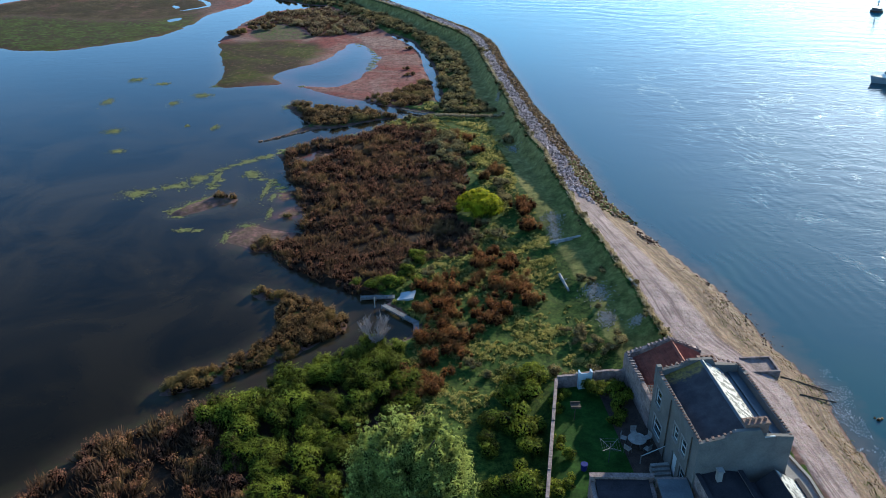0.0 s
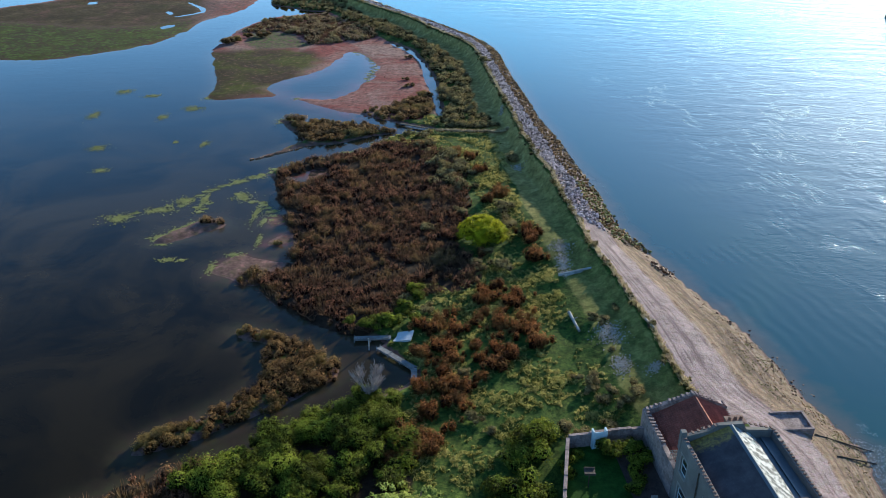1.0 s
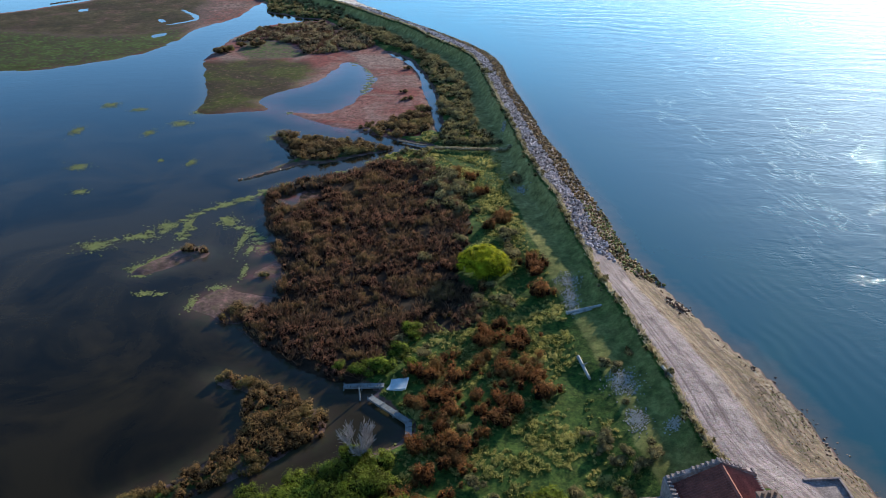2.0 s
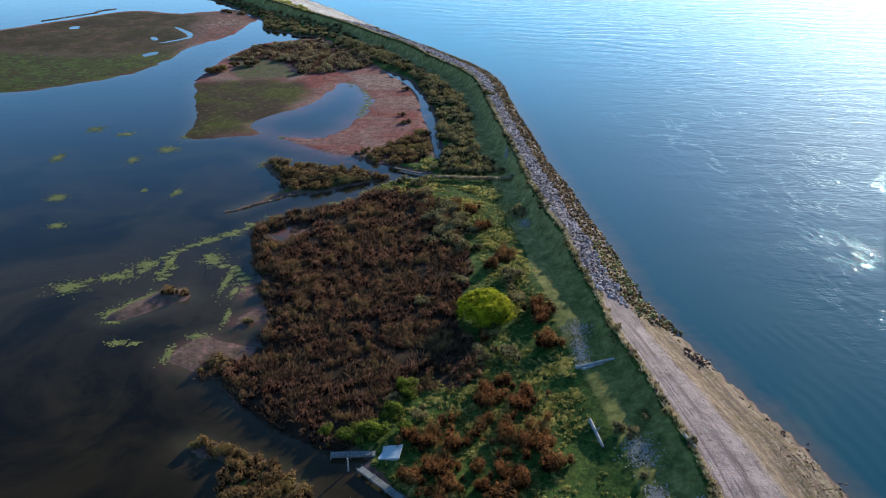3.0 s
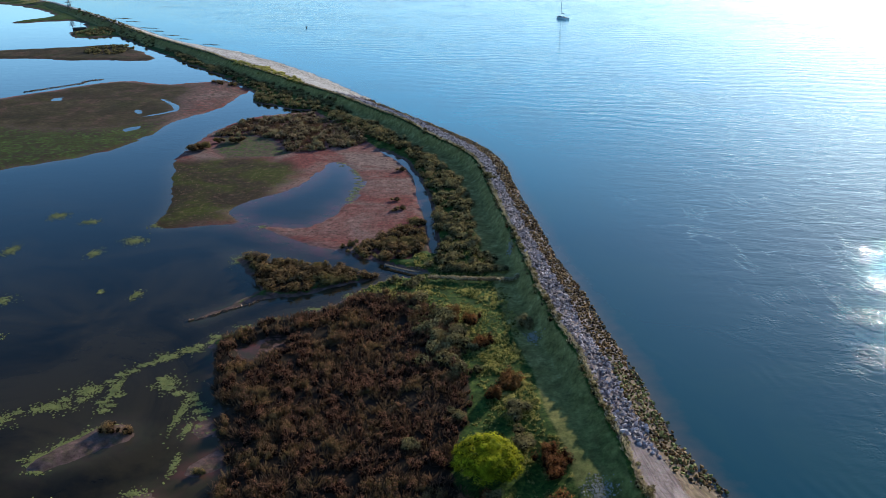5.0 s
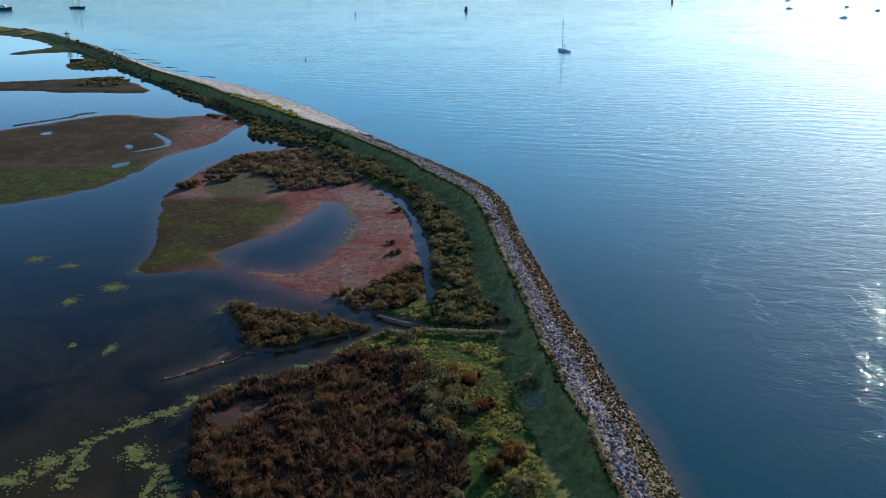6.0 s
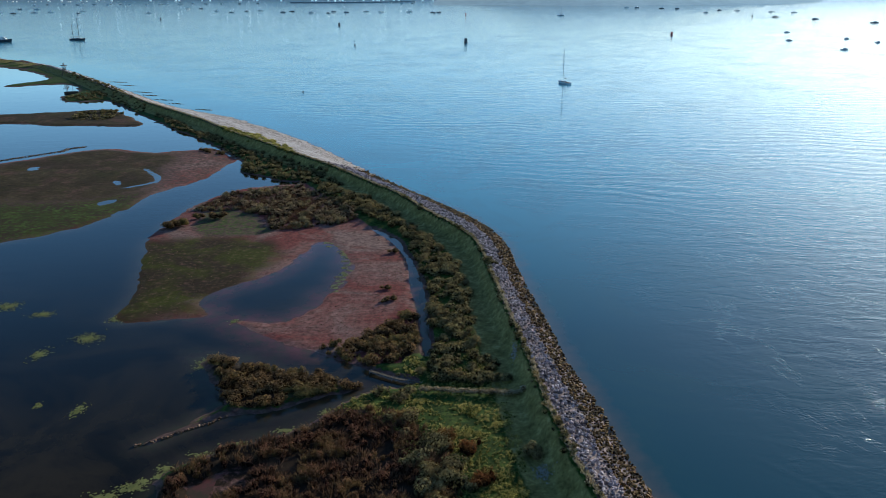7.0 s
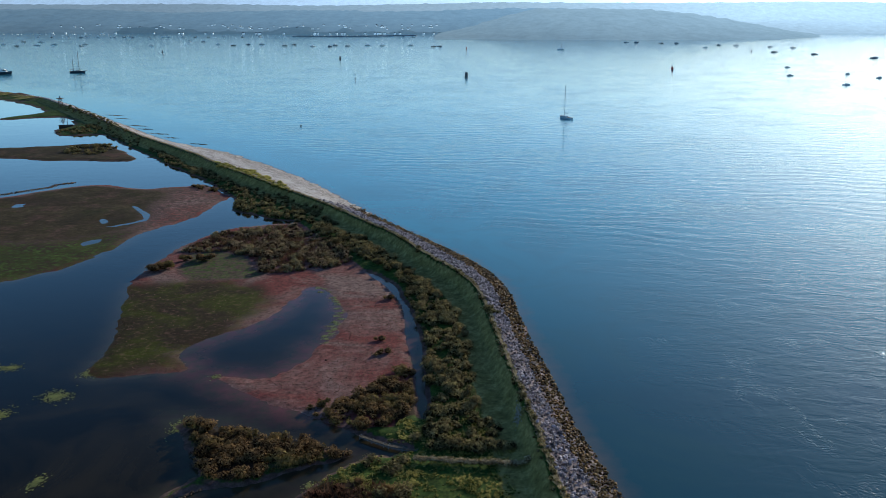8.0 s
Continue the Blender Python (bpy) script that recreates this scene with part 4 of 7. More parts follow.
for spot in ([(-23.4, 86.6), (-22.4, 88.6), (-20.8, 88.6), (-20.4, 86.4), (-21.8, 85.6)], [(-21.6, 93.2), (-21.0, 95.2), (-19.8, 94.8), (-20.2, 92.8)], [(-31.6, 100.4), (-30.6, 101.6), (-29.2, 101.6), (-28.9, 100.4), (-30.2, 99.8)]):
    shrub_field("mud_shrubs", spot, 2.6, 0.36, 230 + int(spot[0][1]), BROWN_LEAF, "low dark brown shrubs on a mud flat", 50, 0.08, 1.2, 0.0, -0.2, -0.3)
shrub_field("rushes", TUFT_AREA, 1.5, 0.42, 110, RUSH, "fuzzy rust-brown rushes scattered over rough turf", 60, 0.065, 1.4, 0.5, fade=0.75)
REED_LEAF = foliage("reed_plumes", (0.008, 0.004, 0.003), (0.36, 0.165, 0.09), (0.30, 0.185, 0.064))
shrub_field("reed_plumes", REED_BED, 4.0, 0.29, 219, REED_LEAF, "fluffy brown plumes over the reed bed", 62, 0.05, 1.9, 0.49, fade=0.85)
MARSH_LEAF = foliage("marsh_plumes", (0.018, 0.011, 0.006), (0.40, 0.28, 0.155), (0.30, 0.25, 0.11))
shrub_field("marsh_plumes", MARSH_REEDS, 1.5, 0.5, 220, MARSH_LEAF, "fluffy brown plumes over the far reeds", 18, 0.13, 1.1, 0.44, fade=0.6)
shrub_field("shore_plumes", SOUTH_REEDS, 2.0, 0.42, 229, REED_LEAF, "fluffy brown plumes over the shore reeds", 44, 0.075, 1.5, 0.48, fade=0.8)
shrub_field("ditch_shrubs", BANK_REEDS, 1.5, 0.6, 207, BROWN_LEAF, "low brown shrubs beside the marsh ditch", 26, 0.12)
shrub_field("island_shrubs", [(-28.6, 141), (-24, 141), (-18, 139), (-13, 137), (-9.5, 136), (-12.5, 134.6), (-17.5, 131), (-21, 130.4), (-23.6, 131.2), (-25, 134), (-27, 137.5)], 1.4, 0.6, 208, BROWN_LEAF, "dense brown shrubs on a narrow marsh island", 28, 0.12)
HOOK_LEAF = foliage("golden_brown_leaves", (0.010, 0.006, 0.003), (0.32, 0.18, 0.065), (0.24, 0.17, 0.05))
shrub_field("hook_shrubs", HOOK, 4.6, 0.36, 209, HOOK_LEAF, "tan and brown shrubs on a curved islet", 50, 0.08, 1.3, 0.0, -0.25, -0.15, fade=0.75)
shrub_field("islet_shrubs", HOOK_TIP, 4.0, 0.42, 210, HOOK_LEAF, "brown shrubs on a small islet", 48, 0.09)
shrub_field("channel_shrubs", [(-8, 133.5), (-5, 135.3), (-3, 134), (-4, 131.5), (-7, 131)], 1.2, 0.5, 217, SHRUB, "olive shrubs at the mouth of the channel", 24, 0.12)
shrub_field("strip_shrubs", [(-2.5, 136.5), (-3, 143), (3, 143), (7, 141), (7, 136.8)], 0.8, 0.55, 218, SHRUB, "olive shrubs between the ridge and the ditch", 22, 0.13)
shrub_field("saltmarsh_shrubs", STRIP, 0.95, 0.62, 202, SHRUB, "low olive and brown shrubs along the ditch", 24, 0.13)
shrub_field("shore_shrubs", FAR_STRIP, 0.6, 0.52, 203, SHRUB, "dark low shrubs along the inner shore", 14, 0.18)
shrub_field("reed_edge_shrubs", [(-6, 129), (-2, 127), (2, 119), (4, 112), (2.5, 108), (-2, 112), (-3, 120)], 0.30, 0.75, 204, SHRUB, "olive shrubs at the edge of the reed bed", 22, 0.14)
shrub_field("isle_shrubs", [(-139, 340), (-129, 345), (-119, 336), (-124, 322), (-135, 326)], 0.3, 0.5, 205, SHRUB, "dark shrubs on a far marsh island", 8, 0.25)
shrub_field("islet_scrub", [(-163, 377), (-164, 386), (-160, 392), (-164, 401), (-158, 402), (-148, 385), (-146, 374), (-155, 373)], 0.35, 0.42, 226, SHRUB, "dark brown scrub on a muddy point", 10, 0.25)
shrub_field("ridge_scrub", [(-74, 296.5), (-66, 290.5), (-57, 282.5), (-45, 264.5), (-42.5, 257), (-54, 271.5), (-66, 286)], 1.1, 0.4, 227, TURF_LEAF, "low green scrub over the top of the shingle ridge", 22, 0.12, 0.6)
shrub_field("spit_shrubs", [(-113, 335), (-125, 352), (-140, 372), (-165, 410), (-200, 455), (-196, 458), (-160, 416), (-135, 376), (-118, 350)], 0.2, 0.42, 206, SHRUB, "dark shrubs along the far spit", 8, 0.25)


def along(line, step, offset, seed, jitter=0.3, start=0, stop=None):
    """Places every step metres along a line of points, at an offset to its left."""
    r, out, left = np.random.default_rng(seed), [], 0.0
    for (ax, ay), (bx, by) in list(zip(line, line[1:]))[start:stop]:
        length = math.hypot(bx - ax, by - ay)
        ux, uy = (bx - ax) / length, (by - ay) / length
        s = left
        while s < length:
            o = offset + r.normal(0, jitter)
            out.append((ax + ux * s - uy * o, ay + uy * s + ux * o))
            s += step * r.uniform(0.7, 1.3)
        left = s - length
    return np.array(out)


def hedge():
    p = along(BANK, 0.55, 0.1, 211, 0.28, 4, 28)
    z = land(p[:, 0], p[:, 1])[0]
    r = np.random.default_rng(212)
    rad = r.uniform(0.10, 0.34, len(p)) * (0.15 + 1.5 * vnoise(p[:, 0] / 2.5, p[:, 1] / 2.5, 213))
    return np.column_stack([p, z + rad * 0.3, rad])[rad > 0.13]


planted("bank_hedge", leaf_cloud(hedge(), 50, 0.11, 214), SHRUB, "straggling olive hedge along the crest of the bank", "hedge", "stuff")


DRY = foliage("dry_grass", (0.14, 0.10, 0.05), (0.70, 0.57, 0.36), (0.42, 0.35, 0.17))
q = along(BANK, 0.11, -0.05, 215, 0.14, 4, 34)
planted("bank_grass", blades(np.column_stack([q, land(q[:, 0], q[:, 1])[0]]), np.full(len(q), 0.28), np.full(len(q), 0.2), 9, 0.042, 216), DRY, "dry tan grass along the crest of the bank", "grass", "stuff")


def turf_tufts():
    """Low leafy tufts over the sunlit turf."""
    area = [(-6, 60), (-4, 67), (-3, 72), (-6, 75), (-6.5, 80), (-4, 84), (4, 89), (3, 96), (4, 106), (3, 112), (-6, 127), (-12, 130.5), (-7, 136), (-4, 143), (4, 143), (7, 136), (7, 127), (8, 118), (8.5, 105), (10.5, 97), (11, 88), (12.5, 78), (13.5, 70), (15, 63), (9, 60), (-1, 52)]
    p = scattered(area, 8.5, 221)
    patch = 0.6 * fbm(p[:, 0] / 2.6, p[:, 1] / 2.6, 222) + 0.4 * fbm(p[:, 0] / 0.9, p[:, 1] / 0.9, 225)
    keep = patch > 0.45 - 0.09 * (p[:, 1] > 98)
    p, patch = p[keep], patch[keep]
    r = np.random.default_rng(223)
    rad = r.uniform(0.11, 0.26, len(p)) * (0.6 + 4.0 * np.clip(patch - 0.42, 0, 0.25))
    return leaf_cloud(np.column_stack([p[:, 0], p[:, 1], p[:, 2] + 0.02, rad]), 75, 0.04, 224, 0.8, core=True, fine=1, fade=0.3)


planted("turf_tufts", turf_tufts(), TURF_LEAF, "leafy green tufts over rough sunlit turf", "grass", "stuff")


def single_bushes(places, variants, name, label, category, group, seed, lo, hi):
    r = np.random.default_rng(seed)
    for k, (x, y) in enumerate(places):
        m = Matrix.LocRotScale((x, y, height(x, y) - 0.05), Euler((0, 0, r.uniform(0, 6.3))), None)
        s = r.uniform(lo, hi)
        ob = new(name, variants[k % len(variants)])
        ob.matrix_world = m @ Matrix.Diagonal((s, s, s * r.uniform(0.8, 1.15), 1))
        tagged(ob, label, category, group)


def tussock_mesh(seed):
    r = np.random.default_rng(seed)
    p = np.column_stack([r.normal(0, 0.27, 12), r.normal(0, 0.27, 12), r.uniform(0.15, 0.4, 12), r.uniform(0.26, 0.42, 12)])
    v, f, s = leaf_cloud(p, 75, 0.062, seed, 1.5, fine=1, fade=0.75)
    me = mesh_of("tussock", v, f)
    tint(me, s)
    me.materials.append(RUSH)
    return me


def bush_mesh(seed, material, density=85, size=0.075, masses=7):
    r = np.random.default_rng(seed)
    b = np.column_stack([r.normal(0, 0.42, masses), r.normal(0, 0.42, masses), r.uniform(0.25, 0.8, masses), r.uniform(0.35, 0.62, masses)])
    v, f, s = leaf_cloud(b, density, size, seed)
    me = mesh_of("bush", v, f)
    tint(me, s)
    me.materials.append(material)
    return me


RUSTY = [(5.5, 83.8), (7.1, 82.6), (6.9, 80.8), (3.8, 81.1), (3.9, 78.5), (5, 76.1), (8.2, 75.9), (8.8, 73.4), (0, 78.8), (-2.7, 76.6), (-1, 76.3), (0.9, 75.8), (-2.7, 72), (-1.9, 72.1), (-0.2, 73), (0.7, 71.1), (2.6, 73.1), (3.1, 71.2),
         (5.1, 72.4), (4.7, 69.8), (5.9, 71.2), (1.5, 66.8), (0.2, 66.7), (0.8, 65.1), (-0.5, 68.9), (-1.3, 63.5), (-2, 66.5), (-2.9, 60.9), (-1.6, 59.9), (-3.5, 59.5), (-0.9, 59.6)]
RUSTY_NORTH = [(0.6, 123.5), (2.4, 121.3), (3.6, 116.4), (6.7, 109), (5.1, 106), (9.5, 96.7), (9.5, 94.3), (9.9, 89.9), (4, 91.5), (9, 95.5), (10.1, 95.3), (6.2, 108.2), (7.3, 108.2), (2.8, 122.3), (4.3, 116.8)]
GREENS = [(-2.8, 83.1), (-4.6, 81.6), (-6.1, 77.6), (-1.9, 79.3), (1.6, 68.9), (14.3, 76.8), (15.2, 76), (16.9, 78.1), (15.3, 71.3), (13.1, 67.1), (12.6, 66.1), (11.8, 68), (13.5, 64.7), (14.5, 65.5), (15, 63.8), (16.5, 64.9),
          (10, 61.5), (11.1, 60.6), (13.7, 61.4), (2.5, 62.5), (3.9, 61)]
GREENS_WEST = [(-3.4, 83.6), (-3.0, 82.2), (-4.4, 80.0), (-3.2, 77.8), (-6.6, 77.0), (-8.2, 76.6), (-5.4, 77.4), (-9.8, 77.2)]
GREENS_NORTH = [(9.1, 121), (4.3, 91.7), (5.8, 88.6), (3.2, 88.2), (-2.7, 98.5), (-0.9, 120.8), (6.8, 103.1), (1.5, 103), (-0.8, 118), (7.2, 104.2), (6.3, 171.5), (7.4, 98.3)]
tussocks = [tussock_mesh(300 + k) for k in range(4)]
bushes = [bush_mesh(310 + k, SHRUB) for k in range(4)]
single_bushes(RUSTY, tussocks, "tussock", "rust-red rush tussock on rough green turf", "tussock", "rusty tussocks", 320, 0.95, 1.6)
single_bushes(RUSTY_NORTH, tussocks, "tussock", "rust-brown tussock at the edge of the reed bed", "tussock", "rusty tussocks", 321, 1.1, 1.75)
single_bushes(GREENS, bushes, "bush", "small olive-green bush on rough turf", "bush", "turf bushes", 322, 0.4, 0.85)
single_bushes(GREENS_WEST, [bush_mesh(335 + k, SCRUB_LEAF) for k in range(2)], "bush", "leafy green bush at the edge of the reeds", "bush", "turf bushes", 326, 0.7, 1.2)
single_bushes(GREENS_NORTH, bushes, "bush", "low olive-green bush beside the reed bed", "bush", "turf bushes", 323, 0.75, 1.25)
single_bushes([(8.4, 60), (6.7, 59.7), (7.5, 58), (5.5, 57), (4.5, 54.5), (6.5, 54), (7.3, 51), (3.6, 51.5), (6.0, 48.5), (7.2, 46.5), (4.2, 47)], [bush_mesh(330 + k, SCRUB_LEAF) for k in range(3)], "bush", "dark green bush outside the garden wall", "bush", "wall bushes", 324, 1.0, 1.7)
single_bushes([(-8.2, 162.2), (-9.3, 161.6), (-9.5, 166.6), (-9.8, 184)], [bush_mesh(337, BROWN_LEAF)], "bush", "dark brown bush on the pink mud flat", "bush", "mud flat bushes", 325, 0.6, 1.05)
single_bushes([(-50.6, 204.1), (-46.5, 204.6), (-47.6, 204.3), (-53.9, 197.1), (-52.9, 198.4), (-51.8, 199.4)], [bush_mesh(338, BROWN_LEAF)], "bush", "dark brown bush at the corner of the salt turf", "bush", "mud flat bushes", 327, 0.9, 1.4)


def tree(name, m, tall, blobs, material, label, limbs, density, size, seed):
    """A tapered trunk with limbs and a crown of many small leaves."""
    root = thing(name, m, label, "tree")
    bm = bmesh.new()
    r = random.Random(seed)
    rod(bm, (0, 0, -0.3), (0, 0, tall * 0.35), tall * 0.035, tall * 0.024, 8)
    for k in range(limbs):
        a = 2 * math.pi * k / limbs + r.uniform(-0.3, 0.3)
        reach = tall * r.uniform(0.2, 0.34)
        knee = (math.cos(a) * reach * 0.5, math.sin(a) * reach * 0.5, tall * r.uniform(0.45, 0.58))
        rod(bm, (0, 0, tall * 0.3), knee, tall * 0.02, tall * 0.012)
        rod(bm, knee, (math.cos(a) * reach, math.sin(a) * reach, tall * r.uniform(0.68, 0.85)), tall * 0.012, tall * 0.005)
    part("trunk", bm, BARK, root, "grey-brown trunk with limbs")
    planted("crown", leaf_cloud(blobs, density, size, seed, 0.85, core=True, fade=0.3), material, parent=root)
    return root


def willow():
    r = np.random.default_rng(340)
    blobs = [(0, 0, 4.0, 2.1), (-2.0, 0.4, 2.8, 1.7), (2.0, -0.4, 3.0, 1.7), (0.4, 1.8, 3.4, 1.6), (-0.8, -2.0, 3.0, 1.7)]
    for _ in range(120):
        a, u = r.uniform(0, 6.283), math.sqrt(r.uniform(0.0, 1.0))
        rise, reach = r.uniform(1.2, 2.6), r.uniform(0.1, 0.7)
        for k in range(4):
            q = k / 3.0
            blobs.append((math.cos(a) * (3.7 * u + reach * q), math.sin(a) * (3.5 * u + reach * q), 5.9 - 4.2 * u * u + rise * (q - 0.35), 0.52 - 0.38 * q))
    tree("willow_tree", pose(-2.0, 45.2, height(-2, 45.2)) @ Matrix.Diagonal((1.2, 1.1, 1.24, 1)), 7.6, blobs, WILLOW_LEAF, "broad pale-green willow tree in full leaf", 7, 120, 0.06, 341)


def bright_tree():
    r = np.random.default_rng(350)
    blobs = [(0, 0, 1.5, 1.6), (-0.9, 0.1, 1.3, 1.35), (0.9, -0.1, 1.3, 1.35), (0, 0.8, 1.4, 1.3), (0, -0.8, 1.2, 1.3)]
    for _ in range(90):
        a, u = r.uniform(0, 6.283), r.uniform(-0.1, 1.0)
        ring = math.sqrt(max(0.0, 1 - max(u, 0.0) ** 2))
        blobs.append((math.cos(a) * 2.05 * ring, math.sin(a) * 2.0 * ring, 1.15 + 1.75 * u, r.uniform(0.22, 0.42)))
    tree("round_tree", pose(3.9, 95.0, height(3.9, 95.0) - 0.15) @ Matrix.Diagonal((1.3, 1.3, 1.02, 1)), 2.9, blobs, BRIGHT_LEAF, "round bright yellow-green tree beside the reed bed", 6, 100, 0.065, 351)


TWIG = worn("bare_twigs", (0.20, 0.165, 0.15), (0.38, 0.32, 0.29), 2.0, 0.9)


def bare_tree():
    root = thing("bare_tree", pose(-6.4, 64.9, height(-6.4, 64.9)), "leafless grey tree beside the channel", "tree")
    r = random.Random(360)
    trunk = rod(bmesh.new(), (0, 0, -0.2), (0.1, 0, 1.0), 0.12, 0.08)
    part("trunk", trunk, TWIG, root)
    for k in range(16):
        bm = bmesh.new()
        a, lift = r.uniform(0, 6.283), r.uniform(1.8, 3.4)
        p0 = (0.1, 0, r.uniform(0.5, 1.0))
        p1 = (math.cos(a) * 0.6, math.sin(a) * 0.6, lift * 0.62)
        p2 = (math.cos(a) * r.uniform(0.8, 1.5), math.sin(a) * r.uniform(0.8, 1.5), lift)
        rod(bm, p0, p1, 0.04, 0.025, 4)
        rod(bm, p1, p2, 0.025, 0.01, 4)
        for _ in range(34):
            k2 = r.uniform(0.2, 0.95)
            q = tuple(p1[i] + (p2[i] - p1[i]) * k2 for i in range(3))
            rod(bm, q, (q[0] + r.uniform(-0.45, 0.45), q[1] + r.uniform(-0.45, 0.45), q[2] + r.uniform(0.2, 0.8)), 0.02, 0.011, 3)
        part("branch", bm, TWIG, root)


willow()
bright_tree()
bare_tree()

# ---- floating algae, logs, bare stony patches, jetty ----
PATCHES = [(-63.7, 158.8, 1.9, 2.2), (-57.2, 156, 1.9, 1.3), (-63.8, 144.3, 1.3, 2.7), (-47.2, 148.2, 2.4, 1.9), (-51.1, 143.3, 1.3, 1.8), (-56.3, 127.8, 1.9, 1.7), (-39.8, 129.9, 0.8, 1.8), (-52, 118.6, 1.5, 1.2),
           (-43, 102.2, 2.4, 1.9), (-38.2, 104.8, 2.4, 1.3), (-36, 107.8, 1.9, 1.8), (-33.5, 107.8, 0.6, 4.6), (-28.6, 109.2, 1.6, 1.8), (-25.4, 104, 0.7, 4.4), (-33, 91, 1.4, 0.7), (-31.2, 91, 0.6, 0.4)]
SHORE_PATCHES = [(-30.5, 114.6, 1.6, 1.0), (-28.2, 116.3, 1.6, 1.0), (-44.8, 130.7, 0.6, 0.8), (-46.2, 154.4, 1.2, 1.2), (-29.6, 141.2, 1.1, 2.4), (-35.9, 96.8, 1.4, 1.2), (-34.2, 99.0, 1.5, 0.9), (-32.2, 101, 1.6, 0.8), (-35.0, 95.0, 1.2, 0.5), (-27.2, 89.2, 0.7, 1.9), (-25.4, 92.4, 1.4, 0.8), (-23.4, 96.2, 0.5, 2.2), (-24.0, 101.4, 0.5, 1.8), (-23.6, 104.4, 1.2, 0.5), (-29.5, 154.2, 0.8, 0.8), (-26.2, 119.2, 1.3, 0.7), (-23.5, 121.6, 1.5, 0.6), (-20.3, 123.6, 1.5, 0.6), (-16.3, 126.2, 1.4, 0.6), (-12.6, 129.9, 0.9, 1.2)]


def algae_mat(x, y, rx, ry, seed):
    r = np.random.default_rng(seed)
    n = int(50 + 110 * rx * ry)
    bm = bmesh.new()
    for _ in range(n):
        u, a = abs(r.normal(0, 0.5)), r.uniform(0, 6.283)
        cx, cy, s = math.cos(a) * u * rx, math.sin(a) * u * ry, r.uniform(0.03, 0.14)
        sides = r.integers(5, 8)
        top = [bm.verts.new((cx + math.cos(6.283 * k / sides) * s * r.uniform(0.6, 1.3), cy + math.sin(6.283 * k / sides) * s * r.uniform(0.6, 1.3), r.uniform(0.01, 0.025))) for k in range(sides)]
        hub = bm.verts.new((cx, cy, 0.04))
        for k in range(sides):
            bm.faces.new((top[k], top[(k + 1) % sides], hub))
    me = bpy.data.meshes.new("algae_mat")
    bm.to_mesh(me)
    bm.free()
    me.materials.append(ALGAE)
    ob = new("algae_mat", me)
    ob.matrix_world = pose(x, y, 0.0)
    tagged(ob, "ragged yellow-green algae mat floating on the lagoon", "algae", "algae mats", "stuff")


for k, (x, y, rx, ry) in enumerate(PATCHES + SHORE_PATCHES):
    algae_mat(x, y, rx, ry, 400 + k)


def algae_string(line, step, wide, seed):
    for k, (x, y) in enumerate(along(line, step, 0, seed, wide)):
        algae_mat(x, y, 0.75, 0.5, seed + 1 + k)


algae_string([(-34.2, 111.0), (-31.7, 113.0), (-28.7, 115.6), (-26.2, 118.1), (-23.2, 120.3)], 1.0, 0.25, 4000)
algae_string([(-34.6, 109.6), (-33.4, 106.8), (-32.1, 103.6)], 0.9, 0.5, 4100)
algae_string([(-29.6, 110.0), (-28.2, 108.3), (-26.4, 108.0), (-24.6, 106.6), (-23.2, 103.9), (-22.5, 100.4)], 1.2, 0.35, 4200)
algae_string([(-43.4, 102.3), (-41.7, 103.6), (-39.6, 105.2), (-37.7, 106.3), (-35.7, 108.6)], 1.3, 0.6, 4300)
algae_string([(-35.9, 95.9), (-34.5, 98.6), (-32.6, 101.0), (-30.6, 102.0)], 0.8, 0.2, 4400)

algae_string(POOL_FRINGE, 1.1, 0.5, 4500)


def stone_mesh(seed, n=13, flat=0.7):
    r = random.Random(seed)
    bm = bmesh.new()
    for _ in range(n):
        v = Vector((r.gauss(0, 1), r.gauss(0, 1), r.gauss(0, 1))).normalized()
        bm.verts.new((v.x * 0.5, v.y * 0.38, v.z * 0.5 * flat))
    hull = bmesh.ops.convex_hull(bm, input=bm.verts)
    bmesh.ops.delete(bm, geom=list({v for v in hull["geom_interior"] + hull["geom_unused"] if isinstance(v, bmesh.types.BMVert)}), context="VERTS")
    bmesh.ops.recalc_face_normals(bm, faces=bm.faces)
    me = bpy.data.meshes.new("stone")
    bm.to_mesh(me)
    bm.free()
    return me


def joined_stones(name, places, sizes, seed, material, parent=None, label="", category=""):
    """Many stones as one mesh."""
    r = np.random.default_rng(seed)
    shapes = []
    for k in range(8):
        me = stone_mesh(seed + k, 11)
        me.calc_loop_triangles()
        v = np.array([q.co[:] for q in me.vertices])
        shapes.append((v, np.array([t.vertices[:] for t in me.loop_triangles])))
        bpy.data.meshes.remove(me)
    verts, faces, at = [], [], 0
    for p, s in zip(places, sizes):
        v, f = shapes[r.integers(0, 8)]
        a, c = r.uniform(0, 6.283), r.normal(0, 0.4, 2)
        turn = np.array(Euler((c[0], c[1], a)).to_matrix())
        verts.append(v @ turn.T * s + p)
        faces.append(f + at)
        at += len(v)
    me = mesh_of(name, np.concatenate(verts), np.concatenate(faces))
    me.materials.append(material)
    ob = new(name, me)
    if parent:
        ob.parent = parent
        return tagged(ob, label=label, kind="stuff")
    return tagged(ob, label, category, kind="stuff")


